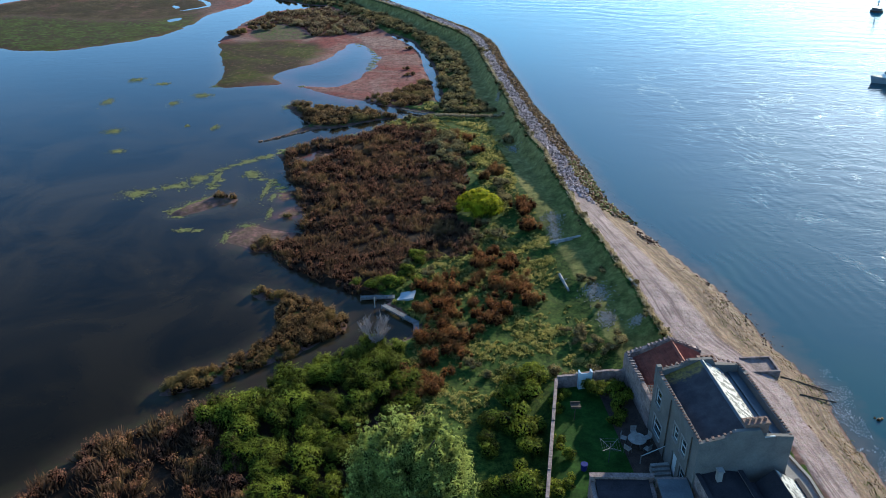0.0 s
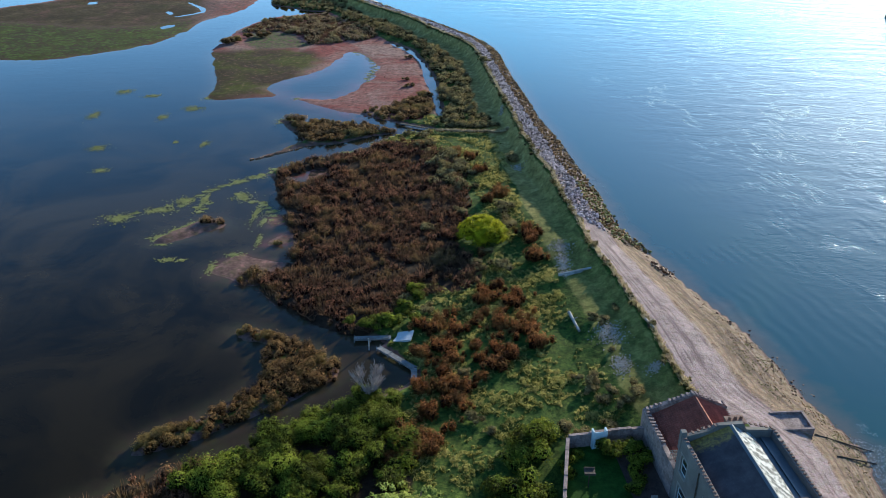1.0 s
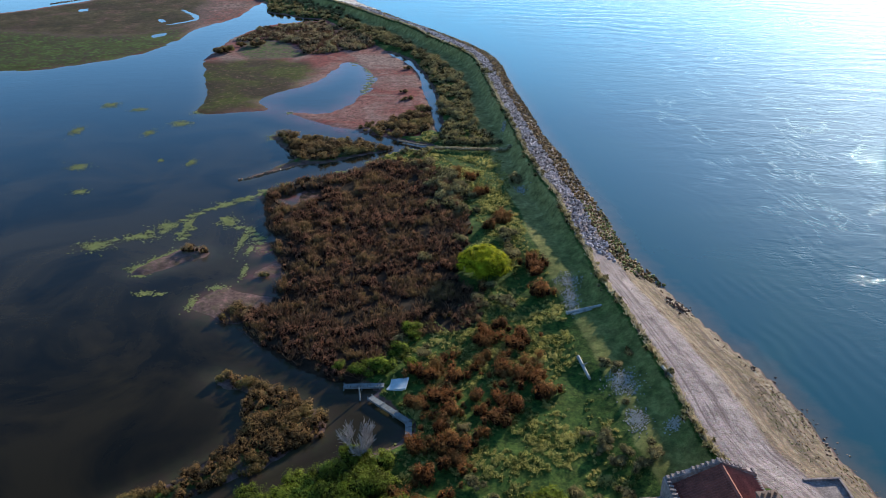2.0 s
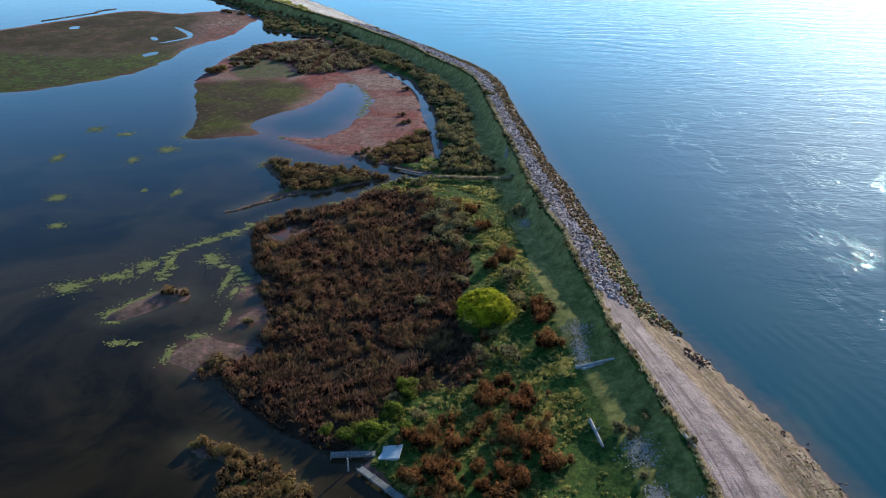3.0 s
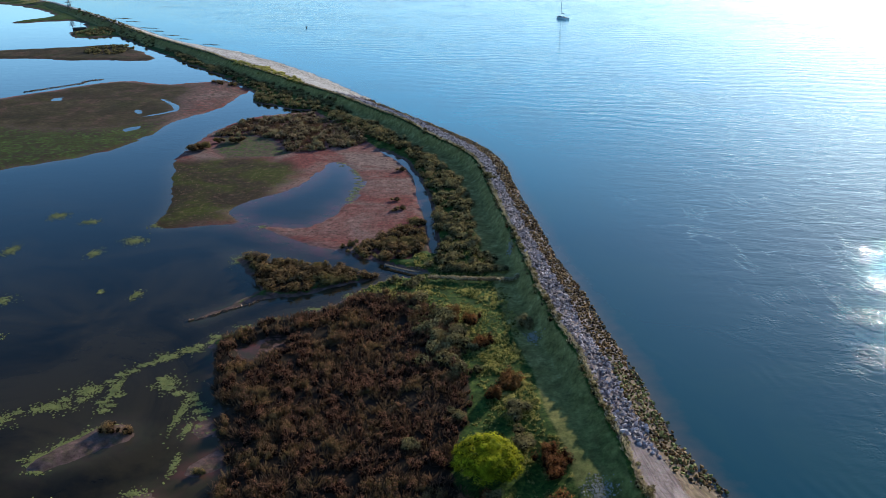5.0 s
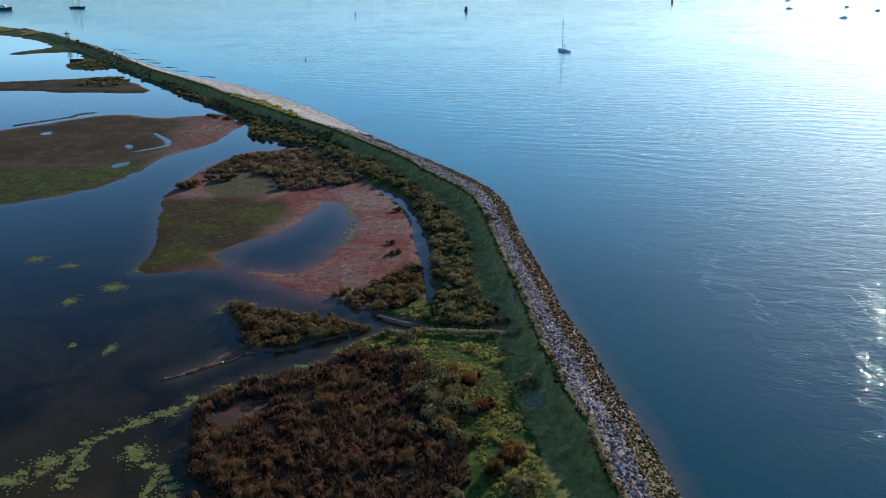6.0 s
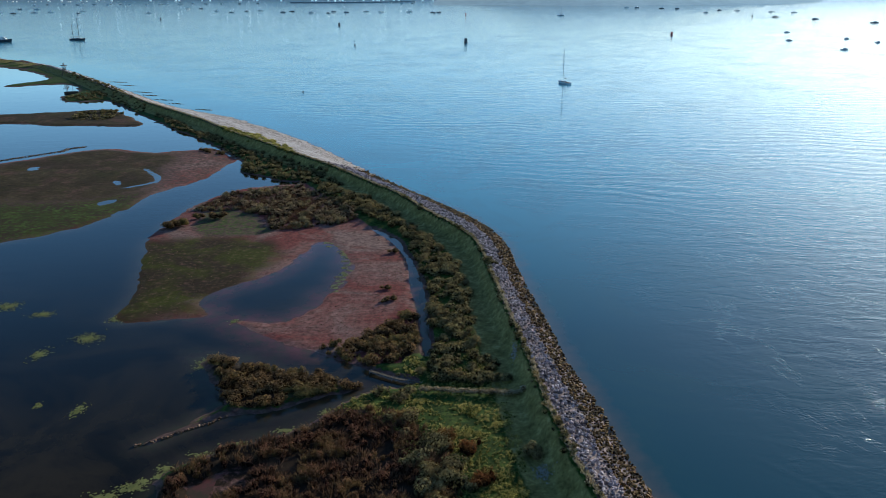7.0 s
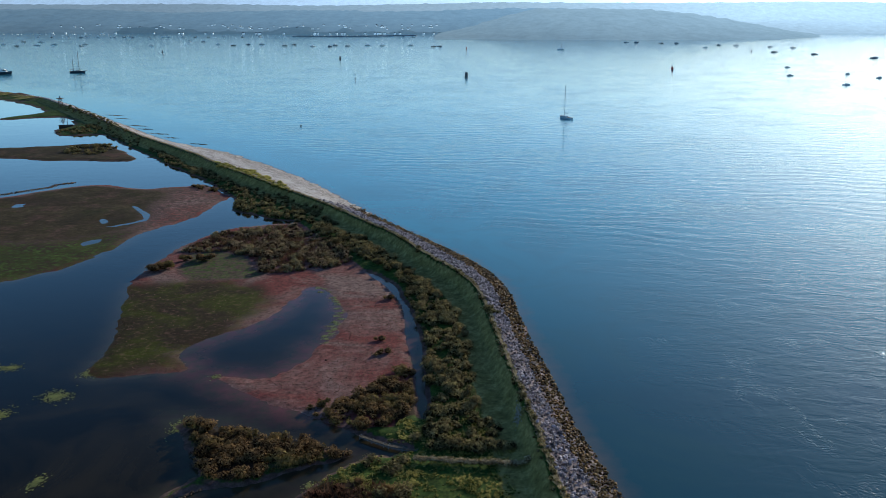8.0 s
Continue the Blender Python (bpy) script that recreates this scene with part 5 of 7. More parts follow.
LOG_PLACES = [(12.3, 78.3, 12.9, 75.0, 0.14), (12.0, 85.4, 15.6, 86.2, 0.14), (12.6, 85.1, 14.6, 85.9, 0.09), (19.0, 74.6, 19.6, 73.2, 0.10)]
for k, (ax, ay, bx, by, rad) in enumerate(LOG_PLACES):
    rad *= 1.25
    bm = rod(bmesh.new(), (ax, ay, height(ax, ay) + rad * 0.8), (bx, by, height(bx, by) + rad * 0.8), rad, rad * 0.7, 8)
    r = random.Random(420 + k)
    rod(bm, (ax * 0.6 + bx * 0.4, ay * 0.6 + by * 0.4, height(ax, ay) + rad), (ax * 0.5 + bx * 0.5 + 0.35, ay * 0.5 + by * 0.5 + 0.3, height(ax, ay) + rad + 0.25), rad * 0.4, rad * 0.2, 5)
    me = bpy.data.meshes.new("driftwood_log")
    bm.to_mesh(me)
    bm.free()
    me.materials.append(GREY_WOOD)
    tagged(new("driftwood_log", me), "bleached grey driftwood log lying on turf", "log", "driftwood logs")

PALE_STONE = worn("pale_rubble", (0.20, 0.17, 0.14), (0.43, 0.38, 0.32), 1.5, 0.9, 12.0, 0.5, 0.03, local=False)
for k, (x, y, rx, ry, n) in enumerate([(15.6, 74.2, 0.9, 1.2, 90), (15.9, 69.2, 0.6, 1.0, 60), (18.5, 67.9, 0.5, 0.5, 24), (12.8, 88.2, 0.6, 1.8, 80), (13.0, 92.0, 0.9, 1.0, 40), (9.7, 118.5, 0.6, 0.8, 30), (8.3, 142.0, 0.3, 1.3, 26)]):
    r, n = np.random.default_rng(430 + k), 7 * n
    px, py = x + r.normal(0, 0.7, n) * rx, y + r.normal(0, 0.75, n) * ry
    pz = land(px, py)[0]
    joined_stones("rubble_patch", np.column_stack([px, py, pz + 0.03]), r.uniform(0.06, 0.24, n), 440 + 10 * k, PALE_STONE, label="patch of pale stone rubble in shaded turf", category="stones")


def jetty(points, name, label, half=0.28, wood=OLD_WOOD):
    """A plank walk on posts along a line of points."""
    root = thing(name, pose(0, 0, 0), label, "jetty")
    for (ax, ay), (bx, by) in zip(points, points[1:]):
        length, a = math.hypot(bx - ax, by - ay), math.atan2(by - ay, bx - ax)
        turn = Matrix.Translation((ax, ay, 0)) @ Matrix.Rotation(a, 4, "Z")
        n = max(2, int(length / 0.3))
        for k in range(n):
            bm = boxed(length * k / n + 0.02, length * (k + 1) / n - 0.02, -half, half, 0.34, 0.39)
            bm.transform(turn)
            part("plank", bm, wood, root)
        for side in (0.04 - half, half - 0.04):
            bm = boxed(0, length, side - 0.05, side + 0.05, 0.22, 0.338)
            bm.transform(turn)
            part("beam", bm, OLD_WOOD, root)
            for k in range(int(length / 1.6) + 1):
                bm = rod(bmesh.new(), (min(k * 1.6, length), side, -1.0), (min(k * 1.6, length), side, 0.5), 0.06, 0.05)
                bm.transform(turn)
                part("post", bm, OLD_WOOD, root)


p = np.concatenate([scattered([(-19, 153), (-16, 160), (-14, 172), (-15, 184), (-10.5, 188), (-7.8, 178), (-6.8, 166), (-7.5, 158), (-13, 149), (-24, 152)], 1.0, 462), scattered(GREEN_MUD, 0.25, 463)])
joined_stones("mud_specks", p + np.array([0, 0, 0.02]), np.random.default_rng(464).uniform(0.07, 0.27, len(p)), 465, WRACK, label="small dark clods and tufts scattered over pink mud", category="mud clods")
jetty([(-9.0, 74.7), (-5.4, 74.9)], "jetty", "short weathered plank jetty on posts")
jetty([(-6.5, 73.2), (-2.9, 69.9), (-2.8, 68.0)], "jetty", "weathered angled plank jetty along the channel bank")
jetty([(-8.9, 139.2), (-5.6, 137.3), (-2.4, 136.2)], "footbridge", "low dark plank footbridge at the head of the channel", 0.2, BARK)
slip = thing("slipway", pose(-4.3, 74.9, 0, 0, 0, -8), "pale concrete slip beside the plank jetty", "slipway")
PALE = worn("pale_concrete", (0.36, 0.36, 0.36), (0.55, 0.55, 0.54), 1.5)
bm = bmesh.new()
prism(bm, [(-1.0, 0.25), (1.0, 0.75), (1.0, 0.55), (-1.0, -0.2)], "y", -0.8, 0.8)
part("slab", bm, PALE, slip)
bm = rod(bmesh.new(), (-7.4, 73.2, -1.2), (-7.4, 73.2, 1.3), 0.08, 0.07)
me = bpy.data.meshes.new("mooring_post")
bm.to_mesh(me)
bm.free()
me.materials.append(GREY_WOOD)
tagged(new("mooring_post", me), "thin wooden mooring post in the channel", "post")

q = along([(-30.6, 122.9), (-28.7, 124.3), (-26.3, 126.2), (-23.9, 128.1), (-23.0, 129.4)], 0.28, 0, 458, 0.1)
joined_stones("stone_sill", np.column_stack([q, np.full(len(q), 0.06)]), np.random.default_rng(459).uniform(0.25, 0.6, len(q)), 461, WRACK, label="low dark line of weedy stones in the channel", category="stones")

q = along([(-121.7, 258.3), (-110.8, 271.9), (-111.4, 274.4), (-107.5, 278.3)], 0.09, 0, 468, 0.4)
joined_stones("stone_bank", np.column_stack([q, np.full(len(q), 0.05)]), np.random.default_rng(469).uniform(0.2, 0.5, len(q)), 471, WRACK, label="low dark bank of weedy stones off the marsh", category="stones")
shrub_field("point_shrubs", [(-73.5, 276.5), (-70, 273.5), (-66, 270.5), (-63.5, 266.5), (-66, 266), (-70, 269.5)], 0.5, 0.5, 472, BROWN_LEAF, "dark low shrubs on the point of the marsh", 16, 0.16)

# ---- turf ridge across the spit ----
planted("turf_ridge", leaf_cloud(np.column_stack([(q := along([(-2.5, 133.9), (2, 133.2), (9, 133.1)], 0.22, 0, 451, 0.1)), land(q[:, 0], q[:, 1])[0] + 0.35, np.random.default_rng(452).uniform(0.26, 0.42, len(q))]), 60, 0.07, 453, fade=0.3),
        DRY, "low grassy ridge across the spit", "grass", "stuff")
planted("ridge_shrubs", leaf_cloud(np.column_stack([(q := along([(-1, 136.8), (3, 136.5), (8, 136.8)], 0.6, 0, 455, 0.3)), land(q[:, 0], q[:, 1])[0] + 0.3, np.random.default_rng(456).uniform(0.45, 0.9, len(q))]), 26, 0.14, 457),
        SHRUB, "dark shrubs behind the grassy ridge", "shrubs", "stuff")


# ---- stone revetment along the sea edge ----
def revetment():
    r = np.random.default_rng(500)
    n = 130000
    x, y = r.uniform(-40, 24, n), r.uniform(93, 262, n)
    off, side = seg_dist(x, y, BANK, False)
    shore, sea = seg_dist(x, y, SEA_EDGE, False)
    main = inside(x, y, MAINLAND) | (shore < 0.8)
    across = off / (off + np.where(inside(x, y, MAINLAND), shore, -shore) + 1e-6)
    ok = (side > 0) & main & (across > 0.05) & (across < 1.10)
    ok &= (y > 99 - 6 * across + r.uniform(-2, 2, n)) & ((y < 224) | (r.uniform(size=n) < (248 - y) / 24 * 0.8))
    x, y, across = x[ok], y[ok], across[ok]
    size = r.uniform(0.19, 0.46, len(x)) * (1 + 0.3 * (y > 170))
    cell, seen, keep = 0.27, set(), []
    for k in range(len(x)):
        c = (int(x[k] / cell), int(y[k] / (cell * (1 + 0.4 * (y[k] > 170)))))
        if c not in seen:
            seen.add(c)
            keep.append(k)
    x, y, across, size = x[keep], y[keep], across[keep], size[keep]
    z = np.maximum(land(x, y)[0], -0.15) + size * 0.12 + r.uniform(0, 0.2, len(x))
    weed = across + 0.18 * (fbm(x / 2.0, y / 2.0, 501) - 0.5) > 0.56
    green = weed & (y < 112 + 8 * (fbm(x, y / 4.0, 502) - 0.5)) & (r.uniform(size=len(x)) < 0.45)
    root = thing("rock_revetment", pose(0, 0, 0), "sloping revetment of pale and weed-covered boulders", "rock wall")
    p = np.column_stack([x, y, z])
    near = np.argsort(y)[:300]
    shapes = {m.name: [stone_mesh(510 + k) for k in range(5)] for m in (STONE, WEEDY, GREEN_WEED)}
    for m in (STONE, WEEDY, GREEN_WEED):
        for me in shapes[m.name]:
            me.materials.append(m)
    for k in near:
        m = GREEN_WEED if green[k] else WEEDY if weed[k] else STONE
        ob = new("stone", shapes[m.name][k % 5])
        ob.matrix_basis = Matrix.LocRotScale(p[k], Euler((r.normal(0, 0.25), r.normal(0, 0.25), r.uniform(0, 6.28))), Vector((size[k],) * 3) * 1.25)
        ob.parent = root
    rest = np.ones(len(x), bool)
    rest[near] = False
    for m, mask, label in ((STONE, rest & ~weed, "pale grey boulders"), (WEEDY, rest & weed & ~green, "dark brown weed-covered boulders"), (GREEN_WEED, rest & green, "green weed-covered boulders")):
        if mask.any():
            joined_stones("stone_fill", p[mask], size[mask] * 1.25, 520, m, root, label)


revetment()


def shore_stones(name, y0, y1, lo, hi, n, smin, smax, material, label, seed, sparse=0.5, least=-0.05):
    """Loose stones and weed over a band of the beach; lo, hi: from the crest (0) to the water (1)."""
    r = np.random.default_rng(seed)
    x, y = r.uniform(17, 36, n * 4), r.uniform(y0, y1, n * 4)
    off, side = seg_dist(x, y, BANK, False)
    shore, _ = seg_dist(x, y, SEA_EDGE, False)
    across = off / (off + np.where(inside(x, y, MAINLAND), shore, -shore) + 1e-6)
    ok = (side > 0) & (across > lo) & (across < hi) & (fbm(x / 2.2, y / 2.2, seed) > sparse)
    x, y = x[ok][:n], y[ok][:n]
    size = r.uniform(smin, smax, len(x))
    z = land(x, y)[0] + size * 0.08
    joined_stones(name, np.column_stack([x, y, np.maximum(z, least)]), size, seed, material, label=label, category="stones")


BEACH_STONE = worn("brown_beach_stone", (0.09, 0.065, 0.042), (0.34, 0.255, 0.18), 1.0, 0.85, 10.0, 0.5, 0.03, local=False, vary=0.4)
shore_stones("beach_stones", 40, 99, 0.46, 1.04, 5200, 0.035, 0.11, BEACH_STONE, "brown and tan stones over the lower beach", 540, 0.5)
shore_stones("weedy_stones", 40, 76, 0.74, 1.08, 2400, 0.05, 0.17, WEEDY, "dark weedy stones along the tide line", 545, 0.4)
shore_stones("green_stones", 40, 74, 0.66, 1.05, 2600, 0.05, 0.16, GREEN_WEED, "stones covered with green weed near the water", 550, 0.45)
shore_stones("wrack_line", 66, 96, 0.9, 1.12, 420, 0.12, 0.4, WRACK, "scattered dark wrack and stones at the water edge", 560, 0.5)


def tide_ledges():
    """Low weedy ledges standing off the far beach, each drawn out along the tide."""
    r = np.random.default_rng(570)
    p, size = [], []
    for cx, cy, long in ((-166.5, 440, 9), (-157, 427, 7), (-140.5, 402, 9), (-132, 391, 5), (-121, 377, 7), (-112, 366, 6), (-96, 350, 5)):
        k = int(long * 9)
        along_it, across_it = r.normal(0, long * 0.32, k), r.normal(0, 0.35, k)
        p.append(np.column_stack([cx + 0.95 * along_it + 0.3 * across_it, cy - 0.3 * along_it + 0.95 * across_it, r.uniform(-0.05, 0.08, k)]))
        size.append(r.uniform(0.25, 0.6, k))
    joined_stones("weedy_ledge", np.concatenate(p), np.concatenate(size), 571, WEEDY, label="low dark weedy ledges off the far beach", category="rocks")


tide_ledges()
shore_stones("tide_wrack", 40, 96, 0.475, 0.52, 900, 0.06, 0.18, WRACK, "thin line of dark wrack along the shingle", 570, 0.40)
shore_stones("shingle_cobbles", 40, 98, 0.06, 0.5, 1400, 0.03, 0.09, STONE, "loose cobbles over the shingle beach", 580, 0.3)
FOAM = worn("white_foam", (0.6, 0.62, 0.62), (0.8, 0.82, 0.82), 3.0, 0.6)
shore_stones("surf_foam", 40, 63, 0.98, 1.30, 5200, 0.02, 0.10, FOAM, "small white flecks of surf along the stones", 585, 0.42, 0.0)
r = np.random.default_rng(590)
joined_stones("sea_rock", np.array([(36.6, 56.0, 0.05), (36.95, 56.15, 0.03), (36.4, 56.25, 0.02)]), np.array([0.55, 0.4, 0.3]), 592, WEEDY, label="small weedy rock awash off the beach", category="rock")
px, py = 24.0 + r.normal(0, 0.42, 60), 88.6 + r.normal(0, 0.75, 60)
joined_stones("wrack_heap", np.column_stack([px, py, np.maximum(land(px, py)[0], 0) + 0.12]), r.uniform(0.2, 0.55, 60), 591, WRACK, label="heap of dark red-brown wrack at the water edge", category="seaweed")


# ---- the house at the end of the spit ----
RENDER_WALL = worn("grey_render", (0.115, 0.105, 0.095), (0.20, 0.185, 0.165), 0.7, 0.9, 12.0, 0.4, 0.02)
RUBBLE_WALL = worn("rubble_wall", (0.10, 0.075, 0.066), (0.36, 0.275, 0.245), 1.6, 0.95, 6.0, 0.8, 0.06)
SLATE = worn("dark_slate", (0.022, 0.019, 0.022), (0.05, 0.043, 0.048), 0.8, 0.85, 10.0, 0.4, 0.02)
LEAD = worn("grey_lead", (0.05, 0.055, 0.065), (0.12, 0.13, 0.14), 0.8, 0.5, 8.0, 0.2, 0.01)
CLAY = worn("red_clay_tile", (0.12, 0.042, 0.03), (0.32, 0.11, 0.075), 1.2, 0.9, 9.0, 0.5, 0.03)
BRICK = worn("brown_brick", (0.12, 0.078, 0.06), (0.27, 0.175, 0.135), 2.0, 0.95, 14.0, 0.6, 0.03)
WHITE = worn("white_paint", (0.46, 0.47, 0.46), (0.62, 0.62, 0.60), 2.0, 0.6, 20.0, 0.1, 0.01)
CONCRETE = worn("grey_concrete", (0.18, 0.165, 0.15), (0.31, 0.285, 0.26), 0.8, 0.9, 10.0, 0.4, 0.02)
TIMBER = worn("dark_timber", (0.035, 0.026, 0.02), (0.11, 0.085, 0.065), 2.0, 0.85, 20.0, 0.5, 0.02)
BLUE_PAINT = worn("pale_blue_paint", (0.38, 0.47, 0.52), (0.52, 0.61, 0.66), 2.0, 0.7)
BLUE_PLASTIC = worn("blue_plastic", (0.01, 0.015, 0.10), (0.02, 0.03, 0.17), 2.0, 0.9)
GALV = worn("galvanised_metal", (0.12, 0.125, 0.13), (0.2, 0.205, 0.21), 3.0, 0.5, 20.0, 0.1, 0.005, 0.8)


def glass_material():
    n = Nodes("window_glass")
    n.bsdf.inputs["Transmission Weight"].default_value = 0.6
    return n.done((0.10, 0.12, 0.13), 0.05)


GLASS = glass_material()


def pierced(length, tall, thick, holes):
    """A wall along x with rectangular openings (x0, x1, z0, z1) right through it; its outer face is at y = 0."""
    bm = bmesh.new()
    xs = sorted({0.0, length, *[v for h in holes for v in h[:2]]})
    zs = sorted({0.0, tall, *[v for h in holes for v in h[2:]]})
    for a, b in zip(xs, xs[1:]):
        for c, d in zip(zs, zs[1:]):
            if not any(h[0] <= a and b <= h[1] and h[2] <= c and d <= h[3] for h in holes):
                box(bm, a, b, 0.0, thick, c, d)
    bmesh.ops.remove_doubles(bm, verts=bm.verts, dist=0.001)
    doubles = {}
    for f in bm.faces:
        doubles.setdefault(tuple(round(v, 3) for v in f.calc_center_median()), []).append(f)
    bmesh.ops.delete(bm, geom=[f for fs in doubles.values() if len(fs) > 1 for f in fs], context="FACES")
    return bm


def window(parent, m, width, tall, bars=0):
    """A sash window in a wall's opening: frame, sill and panes; its outer face is at y = 0."""
    bm = bmesh.new()
    for a, b, c, d in ((0, 0.06, 0, tall), (width - 0.06, width, 0, tall), (0.07, width - 0.07, 0, 0.07), (0.07, width - 0.07, tall - 0.07, tall), (0.07, width - 0.07, tall / 2 - 0.03, tall / 2 + 0.03)):
        box(bm, a, b, 0.09, 0.16, c, d)
    for k in range(bars):
        x = width * (k + 1) / (bars + 1)
        box(bm, x - 0.02, x + 0.02, 0.10, 0.15, 0.07, tall / 2 - 0.03)
        box(bm, x - 0.02, x + 0.02, 0.10, 0.15, tall / 2 + 0.03, tall - 0.07)
    bm.transform(m)
    frame_part = part("window", bm, WHITE, parent, "white-painted sash window")
    sill = boxed(-0.06, width + 0.06, -0.09, 0.08, -0.1, -0.004)
    sill.transform(m)
    part("sill", sill, CONCRETE, frame_part)
    surround = bmesh.new()
    for a, b, c, d in ((-0.14, -0.004, 0, tall + 0.14), (width + 0.004, width + 0.14, 0, tall + 0.14), (-0.004, width + 0.004, tall + 0.004, tall + 0.14)):
        box(surround, a, b, -0.03, 0.05, c, d)
    surround.transform(m)
    part("surround", surround, CONCRETE, frame_part)
    for c, d in ((0.07, tall / 2 - 0.03), (tall / 2 + 0.03, tall - 0.07)):
        pane = boxed(0.07, width - 0.07, 0.12, 0.128, c, d)
        pane.transform(m)
        part("pane", pane, GLASS, frame_part)


def coping(parent, a, b, step, size, material, name="coping_stone"):
    """Single stones in a row along the top of a wall, with gaps between them."""
    a, b = Vector(a), Vector(b)
    n = max(1, int((b - a).length / step))
    way = (b - a).normalized()
    me = bpy.data.meshes.new(name)
    bm = boxed(-size[0] / 2, size[0] / 2, -size[1] / 2, size[1] / 2, 0, size[2], bevel=0.03)
    bm.to_mesh(me)
    bm.free()
    me.materials.append(material)
    r = random.Random(n)
    for k in range(n):
        if 0 < k < n - 1 and r.random() < 0.1:
            continue
        ob = new(name, me)
        ob.parent = parent
        p = a + way * ((k + 0.5) * (b - a).length / n)
        ob.matrix_basis = Matrix.LocRotScale(p, Euler((r.uniform(-0.06, 0.06), 0, math.atan2(way.y, way.x) + r.uniform(-0.2, 0.2))), Vector((r.uniform(0.7, 1.15), r.uniform(0.7, 1.1), r.uniform(0.6, 1.35))))


def slates(parent, corners, rows, material, name="roof_slope", label=""):
    """A roof slope between four corners (eaves a, b; ridge c, d) of overlapping courses."""
    a, b, c, d = (Vector(v) for v in corners)
    up = (b - a).cross(d - a).normalized()
    if up.z < 0:
        up = -up
    bm = bmesh.new()
    line = None
    for k in range(2 * rows + 2):
        q = min((k // 2 + (k % 2)) / rows, 1.0) if k < 2 * rows else 1.0
        lift = 0.018 if k % 2 == 0 and k < 2 * rows else 0.004 if k <= 2 * rows else -0.03
        fresh = [bm.verts.new(v + up * lift) for v in (a + (d - a) * q, b + (c - b) * q)]
        if line:
            bm.faces.new((line[0], line[1], fresh[1], fresh[0]))
        line = fresh
    bmesh.ops.recalc_face_normals(bm, faces=bm.faces)
    return part(name, bm, material, parent, label)


def pantiles(parent, x0, x1, y0, y1, z0, z1):
    """A slope of ribbed clay tiles, the ribs running from eaves (x0, z0) to ridge (x1, z1)."""
    bm = bmesh.new()
    n, rows = int(abs(y1 - y0) / 0.11), 9
    grid = []
    for j in range(rows * 2):
        k = (j // 2 + (j % 2) * 1.0) / rows
        lift = 0.05 if j % 2 == 0 else 0.0
        grid.append([bm.verts.new((x0 + (x1 - x0) * k, y0 + (y1 - y0) * i / n, z0 + (z1 - z0) * k + lift + 0.05 * math.cos(i * math.pi / 1.0))) for i in range(n + 1)])
    for j in range(len(grid) - 1):
        for i in range(n):
            bm.faces.new((grid[j][i], grid[j][i + 1], grid[j + 1][i + 1], grid[j + 1][i]))
    bmesh.ops.recalc_face_normals(bm, faces=bm.faces)
    return part("roof_slope", bm, CLAY, parent, "ribbed red clay tile roof slope")


def chimney(parent, x0, x1, y0, y1, z0, z1, pots):
    bm = boxed(x0, x1, y0, y1, z0, z1 - 0.15, bevel=0.02)
    box(bm, x0 - 0.06, x1 + 0.06, y0 - 0.06, y1 + 0.06, z1 - 0.148, z1)
    stack = part("chimney", bm, BRICK, parent, "brown brick chimney stack")
    for k in range(pots):
        x = x0 + (x1 - x0) * (k + 0.5) / pots
        y = (y0 + y1) / 2
        bm = rod(bmesh.new(), (x, y, z1), (x, y, z1 + 0.26), 0.13, 0.1, 10)
        part("chimney_pot", bm, BRICK, stack)


